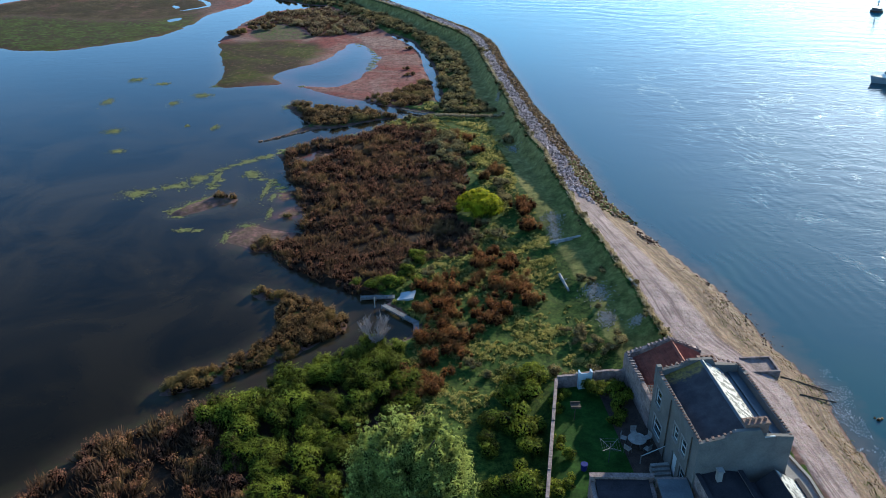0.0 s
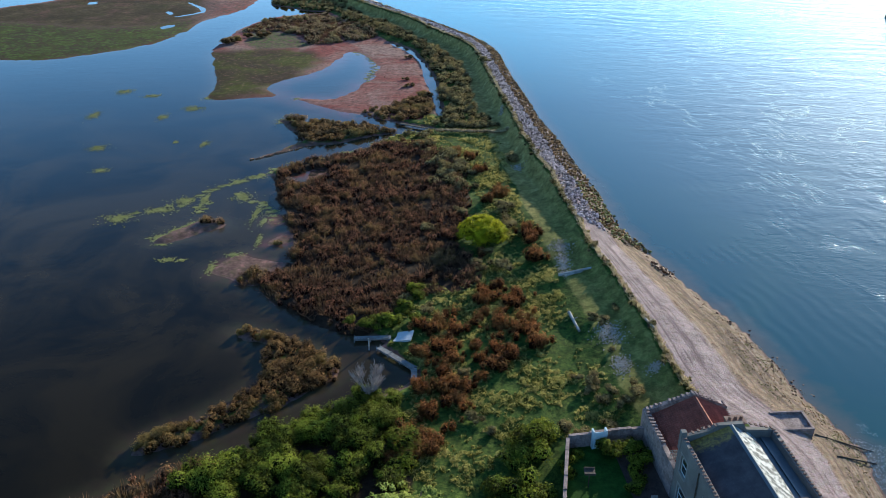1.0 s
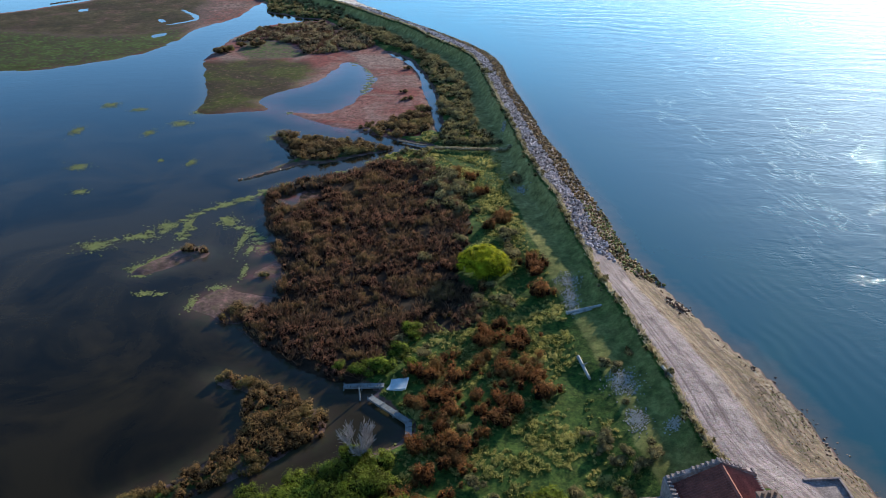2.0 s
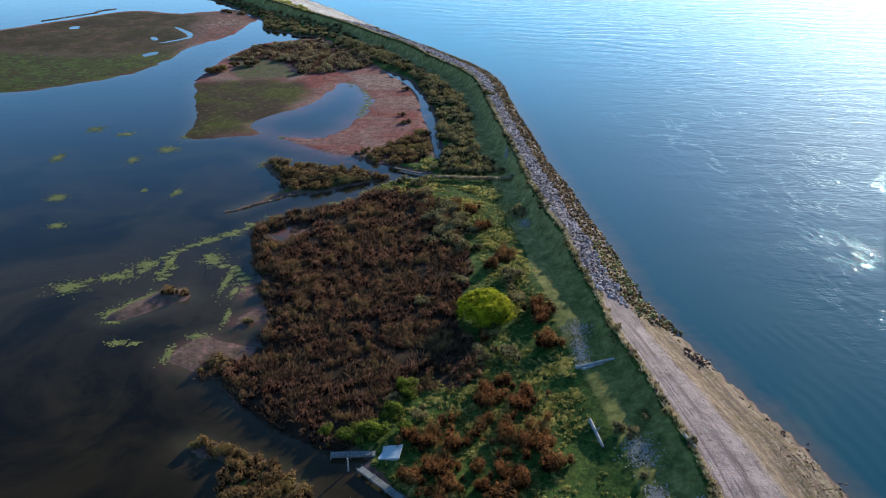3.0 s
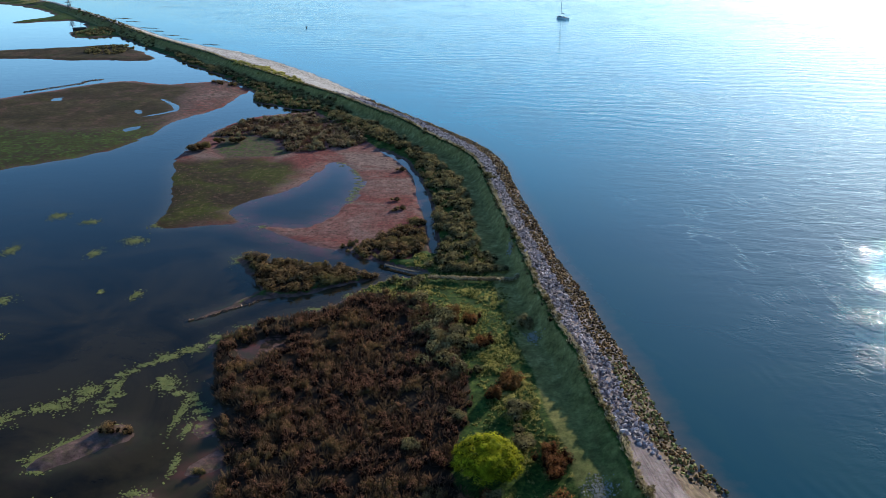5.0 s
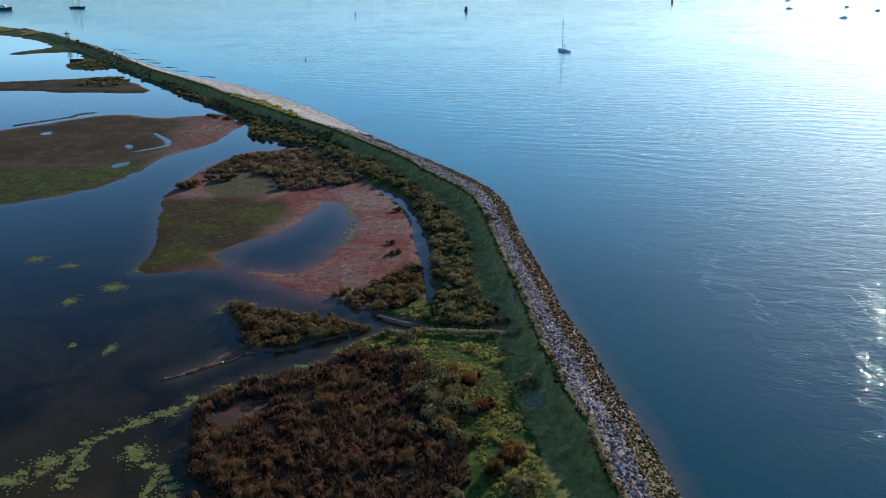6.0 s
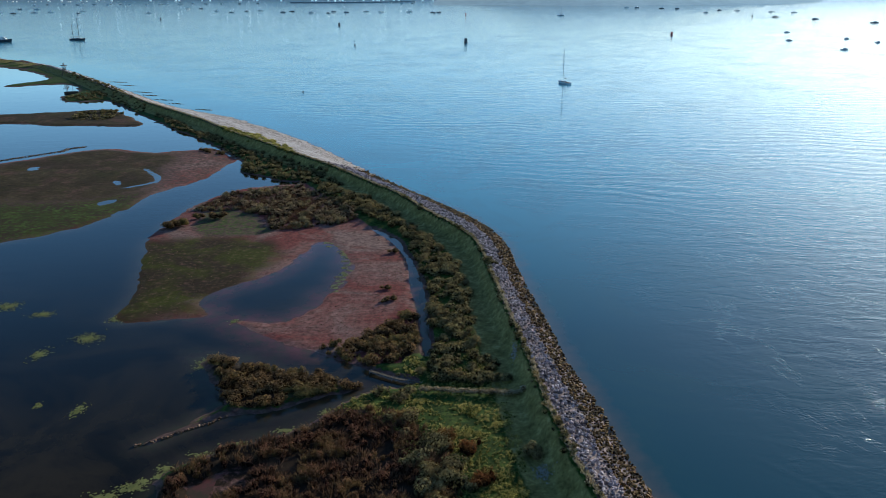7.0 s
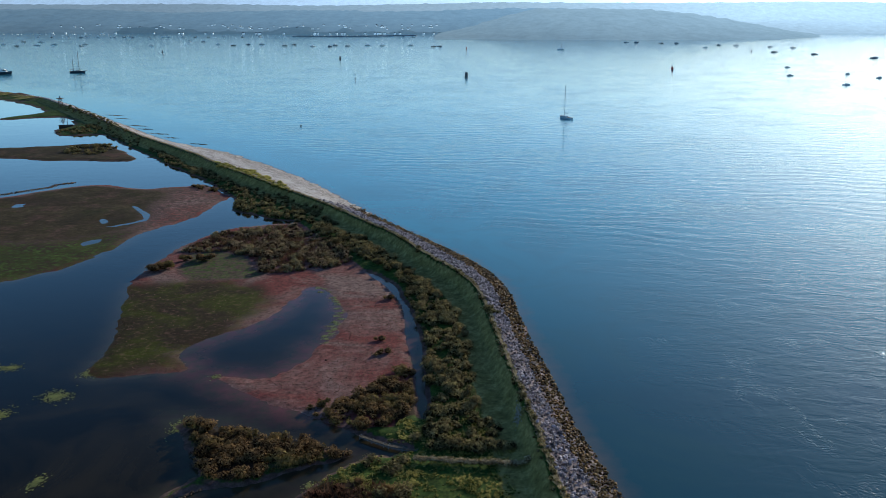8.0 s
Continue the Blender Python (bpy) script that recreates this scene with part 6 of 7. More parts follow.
def house():
    root = thing("house", pose(20.62, 49.85, 0.85, 0, 0, 7), "two-storey grey rendered house with dark slate roof", "house")
    w, l, top = 3.4, 4.3, 5.95
    holes = [(0.75, 1.75, 3.3, 4.75), (0.9, 2.5, 0.75, 2.2), (4.6, 5.4, 3.2, 4.4), (6.0, 6.9, 3.1, 4.4), (4.9, 5.8, 0.02, 2.1), (6.4, 7.6, 0.8, 2.0)]
    west = Matrix.Translation((-w, l, 0)) @ Matrix.Rotation(-math.pi / 2, 4, "Z")
    bm = pierced(2 * l, top, 0.3, holes)
    bm.transform(west)
    part("wall", bm, RENDER_WALL, root)
    for k in (0, 1, 2, 3, 5):
        x0, x1, z0, z1 = holes[k]
        window(root, west @ Matrix.Translation((x0, 0, z0)), x1 - x0, z1 - z0)
    x0, x1, z0, z1 = holes[4]
    bm = boxed(x0 + 0.08, x1 - 0.08, 0.1, 0.15, z0, z1 - 0.08)
    bm.transform(west)
    door = part("door", bm, WHITE, root, "white-painted back door")
    knob = rod(bmesh.new(), (x1 - 0.2, 0.06, 1.0), (x1 - 0.2, 0.1, 1.0), 0.03, 0.03, 8)
    knob.transform(west)
    part("door_handle", knob, GALV, door)
    pipe = rod(bmesh.new(), (-w - 0.07, l - 3.6, 0), (-w - 0.07, l - 3.6, top - 0.2), 0.05, 0.05, 8)
    part("drainpipe", pipe, TIMBER, root, "black drainpipe")
    wire = rod(bmesh.new(), (-w - 0.06, -l + 1.0, 0), (-w - 0.06, -l + 1.0, top - 0.3), 0.045, 0.045, 8)
    part("drainpipe", wire, TIMBER, root, "black drainpipe")
    bm = boxed(w - 0.3, w, -l + 0.31, l - 0.31, 0, top)
    part("wall", bm, RENDER_WALL, root)
    gable = [(-w + 0.301, 0), (w, 0), (w, top), (1.2, top + 0.25), (0.9, top + 0.8), (-0.9, top + 0.8), (-1.5, top + 0.35), (-w + 0.301, top)]
    part("wall", prism(bmesh.new(), gable, "y", -l, -l + 0.3), RENDER_WALL, root, "plain grey rendered gable wall")
    part("wall", prism(bmesh.new(), gable, "y", l - 0.3, l), RENDER_WALL, root, "grey rendered gable wall with pale edge")
    ridge = top + 0.78
    eaves = top - 0.62
    slates(root, [(-w + 0.32, -l + 0.32, eaves), (-w + 0.32, l - 0.32, eaves), (0, l - 0.32, ridge), (0, -l + 0.32, ridge)], 16, SLATE_OLD, label="dark blue-grey slate roof slope with yellow lichen at one end")
    slates(root, [(1.75, l - 0.32, eaves + 0.35), (1.75, -l + 0.32, eaves + 0.35), (0, -l + 0.32, ridge), (0, l - 0.32, ridge)], 10, SLATE_GLARE, label="slate roof slope glinting in the sun")
    part("ridge_cap", prism(bmesh.new(), [(-0.16, ridge - 0.02), (0, ridge + 0.1), (0.16, ridge - 0.02)], "y", -l + 0.33, l - 0.33), LEAD, root, "pale ridge capping")
    part("roof_gutter", boxed(1.76, w - 0.31, -l + 0.32, l - 0.32, eaves - 0.1, eaves + 0.05), LEAD, root, "flat dark lead gutter behind the parapet")
    part("gutter_step", boxed(2.3, 2.5, -l + 0.34, l - 0.34, eaves + 0.054, eaves + 0.16), LEAD, root)
    for x in (-w + 0.15, w - 0.15):
        coping(root, (x, -l + 0.1, top), (x, l - 0.1, top), 0.3, (0.17, 0.28, 0.08), BRICK)
    coping(root, (-w + 0.2, l - 0.15, top + 0.02), (-0.9, l - 0.15, top + 0.75), 0.36, (0.2, 0.3, 0.1), BRICK)
    coping(root, (0.9, l - 0.15, top + 0.78), (w - 0.1, l - 0.15, top + 0.02), 0.36, (0.2, 0.3, 0.1), BRICK)
    coping(root, (-w + 0.4, -l + 0.15, top + 0.02), (-1.0, -l + 0.15, top + 0.7), 0.4, (0.2, 0.3, 0.08), BRICK)
    part("parapet_edge", boxed(1.25, 2.0, -l - 0.02, -l + 0.06, top + 0.12, top + 0.2), WHITE, root, "white line of lead flashing")
    chimney(root, -0.1, 1.6, -l + 0.32, -l + 0.95, ridge - 0.7, ridge + 0.35, 4)
    part("corner_post", boxed(-w - 0.06, -w + 0.34, l - 0.34, l + 0.06, top - 1.2, top + 0.4, bevel=0.03), RENDER_WALL, root)
    pole = rod(bmesh.new(), (-1.0, l + 0.5, 3.0), (-1.5, l + 0.9, 5.6), 0.04, 0.03)
    part("aerial_pole", pole, GALV, root, "thin leaning aerial pole")


def clay_annex():
    root = thing("annex", pose(20.6, 50.4, 0.85, 0, 0, 7), "single-storey stone annex with red clay tile roof", "annex")
    x0, x1, y0, y1, eaves, ridge, mid = -3.5, 3.3, 3.78, 10.6, 2.45, 3.85, 0.4
    part("wall", boxed(x0, x0 + 0.4, y0, y1 - 0.401, -0.3, eaves + 0.25, bevel=0.03), RUBBLE_WALL, root, "pale rubble stone wall")
    part("wall", boxed(x1 - 0.4, x1, y0, y1 - 0.401, -0.3, eaves, bevel=0.03), RUBBLE_WALL, root)
    part("wall", prism(bmesh.new(), [(x0, -0.3), (x1, -0.3), (x1, eaves + 0.2), (mid, ridge + 0.2), (x0, eaves + 0.2)], "y", y1 - 0.4, y1), RUBBLE_WALL, root, "rubble stone gable wall")
    pantiles(root, x0 + 0.41, mid, y0 + 0.01, y1 - 0.42, eaves - 0.25, ridge)
    pantiles(root, x1 - 0.05, mid, y0 + 0.01, y1 - 0.42, eaves - 0.1, ridge)
    part("ridge_cap", prism(bmesh.new(), [(mid - 0.16, ridge), (mid, ridge + 0.12), (mid + 0.16, ridge)], "y", y0 + 0.02, y1 - 0.41), CLAY, root)
    coping(root, (x0 + 0.1, y1 - 0.2, eaves + 0.2), (mid, y1 - 0.2, ridge + 0.2), 0.36, (0.24, 0.42, 0.16), RUBBLE_WALL)
    coping(root, (mid, y1 - 0.2, ridge + 0.2), (x1 - 0.1, y1 - 0.2, eaves + 0.2), 0.36, (0.24, 0.42, 0.16), RUBBLE_WALL)
    coping(root, (x0 + 0.2, y0 + 2.6, eaves + 0.25), (x0 + 0.2, y1 - 0.5, eaves + 0.25), 0.36, (0.24, 0.42, 0.14), RUBBLE_WALL)
    chimney(root, 1.0, 2.3, 5.6, 6.3, 2.6, 5.0, 3)
    trellis = bmesh.new()
    for k in range(7):
        box(trellis, x0 + 0.06 + 0.13 * k, x0 + 0.09 + 0.13 * k, y0 + 1.0, y0 + 1.03, eaves + 0.1, eaves + 1.1)
        box(trellis, x0 + 0.04, x0 + 0.9, y0 + 1.031, y0 + 1.055, eaves + 0.14 + 0.14 * k, eaves + 0.17 + 0.14 * k)
    part("trellis", trellis, GREY_WOOD, root, "small weathered lattice panel")


def south_wing(x0, x1, y0, y1, eaves, ridge, mid, label, wet):
    root = thing("outbuilding", pose(20.6, 50.4, 0.85, 0, 0, 7), label, "outbuilding")
    for a, b in ((x0, x0 + 0.3), (x1 - 0.3, x1)):
        part("wall", boxed(a, b, y0, y1, -0.3, eaves + 0.12), RUBBLE_WALL, root)
    part("wall", prism(bmesh.new(), [(x0 + 0.301, -0.3), (x1 - 0.301, -0.3), (x1 - 0.301, eaves), (mid, ridge - 0.05), (x0 + 0.301, eaves)], "y", y0, y0 + 0.3), RUBBLE_WALL, root)
    slates(root, [(x0 + 0.31, y0, eaves), (x0 + 0.31, y1, eaves), (mid, y1, ridge), (mid, y0, ridge)], 10, SLATE)
    # wet: slate of the second slope, plain or with painted sun glare
    slates(root, [(x1 - 0.31, y1, eaves), (x1 - 0.31, y0, eaves), (mid, y0, ridge), (mid, y1, ridge)], 10, wet)
    for x in (x0 + 0.15, x1 - 0.15):
        part("coping", boxed(x - 0.16, x + 0.16, y0, y1, eaves + 0.124, eaves + 0.17), SLATE, root, "dark slate wall coping")
    return root


def slate_with_glare():
    n = Nodes("glare_slate")
    at = n.local()
    patch = n.noise(2.2, 5.0, 0.7, at)
    # pale patches are sun glare painted into the slate colour
    colour = n.ramp(patch, (0.44, (0.055, 0.055, 0.055)), (0.56, (0.36, 0.36, 0.35)))
    n.bump(n.noise(14.0, 2.0, 0.5, at), 0.2, 0.02)
    return n.done(colour, 0.7, spec=0.2)


def old_slate():
    """Dark slates with ochre lichen spreading from the far gable."""
    n = Nodes("old_slate")
    at = n.local()
    sep = n.tree.nodes.new("ShaderNodeSeparateXYZ")
    n.put(sep.inputs[0], at)
    grey = n.ramp(n.noise(0.9, 5.0, 0.65, at), (0.34, (0.017, 0.014, 0.018)), (0.66, (0.055, 0.045, 0.050)))
    ochre = n.ramp(n.noise(5.0, 5.0, 0.7, at), (0.35, (0.10, 0.065, 0.012)), (0.65, (0.34, 0.235, 0.045)))
    spread = n.sum(n.sum(sep.outputs[1], 0.42, "MULTIPLY"), n.sum(n.noise(1.6, 5.0, 0.7, at), 1.1, "MULTIPLY"))
    n.bump(n.noise(10.0, 3.0, 0.6, at), 0.35, 0.02)
    return n.done(n.mix(n.ramp(n.sum(spread, 1.0, "SUBTRACT"), (0.72, 0.0), (1.05, 0.9)), grey, ochre), 0.85)


SLATE_GLARE, SLATE_OLD = slate_with_glare(), old_slate()
house()
clay_annex()
wing = south_wing(-3.3, 0.1, -13.0, -4.87, 3.1, 3.4, -1.5, "low stone outbuilding with dark slate roof and a pale flue", SLATE)
flue = part("flue", boxed(-2.2, -1.85, -5.9, -5.5, 3.3, 4.2, bevel=0.02), CONCRETE, wing, "short pale rendered flue")
part("flue_cap", boxed(-2.26, -1.79, -5.96, -5.44, 4.204, 4.28), CONCRETE, flue)
part("gutter", boxed(0.14, 0.26, -12.8, -5.0, 2.86, 2.94), LEAD, wing, "lead gutter between the two roofs")
south_wing(0.3, 3.9, -13.0, -5.7, 2.7, 3.9, 1.9, "low outbuilding with pale glinting slate roof", SLATE_GLARE)
shed = thing("shed", pose(0, 0, 0.85), "low stone shed with dark slate roof beside the lawn", "shed")
for args in ((10.8, 15.3, 45.9, 46.25, -0.2, 2.1), (10.8, 11.15, 40, 45.89, -0.2, 1.7), (14.95, 15.3, 40, 45.89, -0.2, 1.7)):
    part("wall", boxed(*args, bevel=0.03), RUBBLE_WALL, shed)
part("coping", boxed(10.75, 15.35, 45.85, 46.3, 2.104, 2.2), RUBBLE_WALL, shed, "pale wall coping")
slates(shed, [(11.15, 40.0, 1.2), (14.95, 40.0, 1.2), (14.95, 45.88, 1.95), (11.15, 45.88, 1.95)], 12, SLATE)
link = thing("lean_to", pose(0, 0, 0.85), "dark flat-roofed lean-to between shed and house", "outbuilding")
part("wall", boxed(15.45, 17.6, 45.6, 45.9, -0.2, 2.2), RUBBLE_WALL, link)
part("roof", boxed(15.45, 17.6, 40, 45.59, 2.1, 2.3), LEAD, link)

# ---- garden ----
def garden_wall(a, b, tall, name, material, cap, label):
    root = thing(name, pose(0, 0, 0), label, "wall")
    (ax, ay), (bx, by) = a, b
    length = math.hypot(bx - ax, by - ay)
    turn = Matrix.Translation((ax, ay, 0.5)) @ Matrix.Rotation(math.atan2(by - ay, bx - ax), 4, "Z")
    n = int(length / 1.4)
    r = random.Random(int(length * 10))
    for k in range(n):
        h = tall + r.uniform(-0.08, 0.08)
        bm = boxed(length * k / n, length * (k + 1) / n - 0.005, -0.11, 0.11, 0, h, bevel=0.02)
        bm.transform(turn)
        part("wall_length", bm, material, root)
        bm = boxed(length * k / n, length * (k + 1) / n - 0.01, -0.14, 0.14, h + 0.004, h + 0.08, bevel=0.02)
        bm.transform(turn)
        part("coping", bm, cap, root, "pale coping")
    return root


garden_wall((9.8, 58.7), (7.0, 40.5), 1.5, "garden_wall", RUBBLE_WALL, RUBBLE_WALL, "low stone garden wall beside the scrub")
garden_wall((9.9, 58.9), (16.6, 60.0), 1.6, "garden_wall", RUBBLE_WALL, RUBBLE_WALL, "rough stone wall across the end of the garden")
gate = thing("garden_door", pose(12.3, 59.05, 0.6, 0, 0, 9), "pale blue wooden door in the garden wall", "door")
part("door_panel", boxed(-0.45, 0.45, -0.26, -0.2, 0, 1.9, bevel=0.01), BLUE_PAINT, gate)
part("door_post", boxed(-0.58, -0.46, -0.28, 0.2, 0, 2.0), BLUE_PAINT, gate)
part("door_post", boxed(0.46, 0.58, -0.28, 0.2, 0, 2.0), BLUE_PAINT, gate)

airer = thing("rotary_airer", pose(12.9, 49.7, 0.85), "silver rotary clothes airer standing on the lawn", "clothes airer")
part("pole", rod(bmesh.new(), (0, 0, 0), (0, 0, 1.9), 0.03, 0.025, 8), GALV, airer)
for k in range(4):
    a = math.pi / 4 + k * math.pi / 2
    tip = (math.cos(a) * 1.0, math.sin(a) * 1.0, 1.8)
    part("arm", rod(bmesh.new(), (0, 0, 1.45), tip, 0.022, 0.018), GALV, airer)
for q in (0.4, 0.68, 0.95):
    bm = bmesh.new()
    for k in range(4):
        a, b = math.pi / 4 + k * math.pi / 2, math.pi / 4 + (k + 1) * math.pi / 2
        z = 1.45 + 0.4 * q / 1.2
        rod(bm, (math.cos(a) * q, math.sin(a) * q, z), (math.cos(b) * q, math.sin(b) * q, z), 0.008, 0.008, 3)
    part("line", bm, GALV, airer, "pale washing line")

table = thing("garden_table", pose(15.4, 51.6, 0.85), "round glass-topped garden table on the patio", "table")
bm = bmesh.new()
bmesh.ops.create_cone(bm, cap_ends=True, segments=28, radius1=0.72, radius2=0.72, depth=0.03, matrix=Matrix.Translation((0, 0, 0.73)))
part("tabletop", bm, GREY_WOOD, table, "pale grey round tabletop")
for k in range(4):
    a = k * math.pi / 2 + 0.4
    part("leg", rod(bmesh.new(), (math.cos(a) * 0.55, math.sin(a) * 0.55, 0), (math.cos(a) * 0.3, math.sin(a) * 0.3, 0.714), 0.025, 0.025), GALV, table)


def garden_chair():
    root = thing("garden_chair", pose(0, 0, 0), "grey metal garden chair beside the round table", "chair", "chairs round the garden table")
    part("seat", boxed(-0.24, 0.24, -0.24, 0.24, 0.42, 0.46, bevel=0.01), GREY_WOOD, root)
    part("backrest", boxed(-0.24, 0.24, 0.225, 0.255, 0.47, 0.92, bevel=0.01), GREY_WOOD, root)
    for x in (-0.21, 0.21):
        for y in (-0.21, 0.21):
            part("leg", rod(bmesh.new(), (x, y, 0), (x, y, 0.419), 0.018, 0.018), GALV, root)
    return root


chair = garden_chair()
for k, (a, q) in enumerate([(0.5, 1.05), (1.6, 1.1), (2.7, 1.05), (3.9, 1.15), (5.4, 1.05)]):
    m = pose(15.4 + math.cos(a) * q, 51.6 + math.sin(a) * q, 0.85, 0, 0, math.degrees(a) - 90)
    if k == 0:
        chair.matrix_basis = m
    else:
        copy_thing(chair, m)
patio = tagged(new("patio", bpy.data.meshes.new("patio")), "dark worn paving beside the house wall", "paving", kind="structure")
bm = boxed(14.4, 17.3, 47.5, 58.8, 0.6, 0.868)
bm.transform(Matrix.Translation((16, 52, 0)) @ Matrix.Rotation(radians(7), 4, "Z") @ Matrix.Translation((-16.15, -52, 0)))
bm.to_mesh(patio.data)
bm.free()
patio.data.materials.append(worn("dark_paving", (0.03, 0.022, 0.018), (0.085, 0.062, 0.05), 1.5, 0.9, 12.0))
prop = thing("line_prop", pose(0, 0, 0), "pale wooden pole leaning from the patio to the house", "pole")
part("pole", rod(bmesh.new(), (15.3, 49.6, 1.6), (17.2, 50.1, 2.2), 0.035, 0.03), WHITE, prop)
part("post", rod(bmesh.new(), (15.3, 49.6, 0.8), (15.3, 49.6, 1.7), 0.04, 0.04), GREY_WOOD, prop)
steps = thing("back_steps", pose(16.6, 48.4, 0.85, 0, 0, 7), "worn wooden steps beside the back door", "steps")
for k in range(4):
    part("step", boxed(-0.7, 0.7, -0.6 + 0.3 * k, -0.32 + 0.3 * k, 0, 0.17 * (k + 1)), GREY_WOOD, steps)
planter = thing("bird_table", pose(10.9, 54.6, 0.85), "small wooden bird table on a pole by the wall", "bird table")
part("pole", rod(bmesh.new(), (0, 0, 0), (0, 0, 1.5), 0.04, 0.04), TIMBER, planter)
part("tray", boxed(-0.4, 0.4, -0.35, 0.35, 1.501, 1.56), TIMBER, planter)
part("rim", boxed(-0.4, 0.4, -0.35, -0.3, 1.563, 1.68), TIMBER, planter)
part("rim", boxed(-0.4, 0.4, 0.3, 0.35, 1.563, 1.68), TIMBER, planter)
tub = thing("blue_bin", pose(10.9, 48.9, 0.85), "small blue plastic bin on the lawn", "bin")
part("bucket", rod(bmesh.new(), (0, 0, 0), (0, 0, 0.55), 0.22, 0.27, 14), BLUE_PLASTIC, tub)
part("rim", rod(bmesh.new(), (0, 0, 0.551), (0, 0, 0.57), 0.28, 0.28, 14), BLUE_PLASTIC, tub)
single_bushes([(14.6, 56.6), (14.9, 55.4), (14.2, 57.9), (15.3, 57.6), (13.3, 58.0), (14.3, 54.0)], [bush_mesh(620 + k, SCRUB_LEAF) for k in range(2)], "bush", "dark green garden shrub by the annex wall", "bush", "garden shrubs", 621, 0.7, 1.2)
single_bushes([(9.3, 52.0), (9.6, 50.3), (8.7, 46.9), (9.4, 47.4), (9.3, 56.0), (10.6, 57.6)], [bush_mesh(630, SCRUB_LEAF)], "bush", "small green shrub along the garden wall", "bush", "garden shrubs", 631, 0.45, 1.0)

# ---- concrete and timber on the beach ----
tank = thing("concrete_platform", pose(28.0, 61.1, 0, 0, 0, 4), "low concrete platform on the shingle with gravel inside", "platform")
part("base", boxed(-1.3, 1.5, -1.1, 1.2, -0.2, 1.75, bevel=0.03), RUBBLE_WALL, tank)
for args in ((-1.3, 1.5, -1.1, -0.9), (-1.3, 1.5, 1.0, 1.2), (1.3, 1.5, -0.898, 0.998)):
    part("rim", boxed(*args, 1.754, 1.95, bevel=0.02), RUBBLE_WALL, tank)
terrace = thing("terrace", pose(0, 0, 0), "pale concrete terrace between the house and the beach", "terrace")
part("slab", prism(bmesh.new(), [(24.9, 38), (26.9, 38), (26.4, 46.0), (25.6, 49.0), (24.9, 49.0)], "z", 1.2, 2.82), CONCRETE, terrace)
part("kerb", prism(bmesh.new(), [(26.75, 38), (27.0, 38), (26.5, 46.1), (25.7, 49.1), (25.5, 49.0), (26.3, 46.0)], "z", 2.824, 3.0), CONCRETE, terrace)


def groyne(ax, ay, bx, by):
    root = thing("groyne", pose(0, 0, 0), "low rotten timber groyne running into the water", "groyne")
    n = int(math.hypot(bx - ax, by - ay) / 0.8)
    for k in range(n + 1):
        x, y = ax + (bx - ax) * k / n, ay + (by - ay) * k / n
        z = height(x, y)
        part("post", rod(bmesh.new(), (x, y, z - 0.5), (x, y, z + 0.14), 0.07, 0.06), TIMBER, root)
    za, zb = height(ax, ay), height(bx, by)
    bm = bmesh.new()
    rod(bm, (ax, ay, za + 0.05), (bx, by, zb + 0.06), 0.07, 0.06, 4)
    part("rail", bm, TIMBER, root)


groyne(29.8, 60.3, 34.4, 59.7)
groyne(30.6, 57.9, 34.0, 58.3)

# ---- boats and buoys ----
HULL_WHITE = worn("white_hull", (0.62, 0.63, 0.63), (0.8, 0.8, 0.79), 1.0, 0.4, 8.0, 0.05, 0.005)
HULL_DARK = worn("dark_hull", (0.03, 0.035, 0.045), (0.07, 0.075, 0.09), 1.0, 0.4, 8.0, 0.05, 0.005)
HULL_GREY = worn("grey_hull", (0.16, 0.17, 0.19), (0.26, 0.27, 0.3), 1.0, 0.5, 8.0, 0.05, 0.005)
DECK = worn("boat_deck", (0.38, 0.36, 0.32), (0.55, 0.52, 0.47), 1.5, 0.8, 12.0)
DARK_GLASS = worn("dark_glass", (0.012, 0.014, 0.018), (0.02, 0.022, 0.026), 1.0, 0.08, 5.0, 0.0)
ALLOY = worn("mast_alloy", (0.30, 0.31, 0.33), (0.42, 0.43, 0.45), 2.0, 0.5)
CANVAS = worn("blue_canvas", (0.03, 0.05, 0.11), (0.06, 0.09, 0.17), 2.0, 0.9)
RED_PAINT = worn("red_paint", (0.22, 0.03, 0.025), (0.34, 0.06, 0.05), 2.0, 0.6)


def hull(length, beam, side, draft=0.5, n=12):
    """A boat's hull, bow to +x, with its transom and sheer; the waterline is z = 0."""
    bm = bmesh.new()
    rings = []
    for k in range(n + 1):
        u = k / n
        half = beam / 2 * (0.72 + 0.28 * math.sin(min(u / 0.5, 1.0) * math.pi / 2)) * (1 - max(0.0, (u - 0.45) / 0.55) ** 2.2) + 0.01
        rise = side * (1 + 0.35 * u * u)
        x = -length / 2 + length * u
        rings.append([bm.verts.new(p) for p in ((x, half, rise), (x - 0.02 * length * u, half * 0.92, rise * 0.45), (x - 0.05 * length * u, half * 0.7, -0.1 * draft), (x - 0.07 * length * u, 0, -draft),
                                               (x - 0.05 * length * u, -half * 0.7, -0.1 * draft), (x - 0.02 * length * u, -half * 0.92, rise * 0.45), (x, -half, rise))])
    for a, b in zip(rings, rings[1:]):
        for i in range(6):
            bm.faces.new((a[i], b[i], b[i + 1], a[i + 1]))
    bm.faces.new(rings[0])
    bmesh.ops.recalc_face_normals(bm, faces=bm.faces)
    return bm


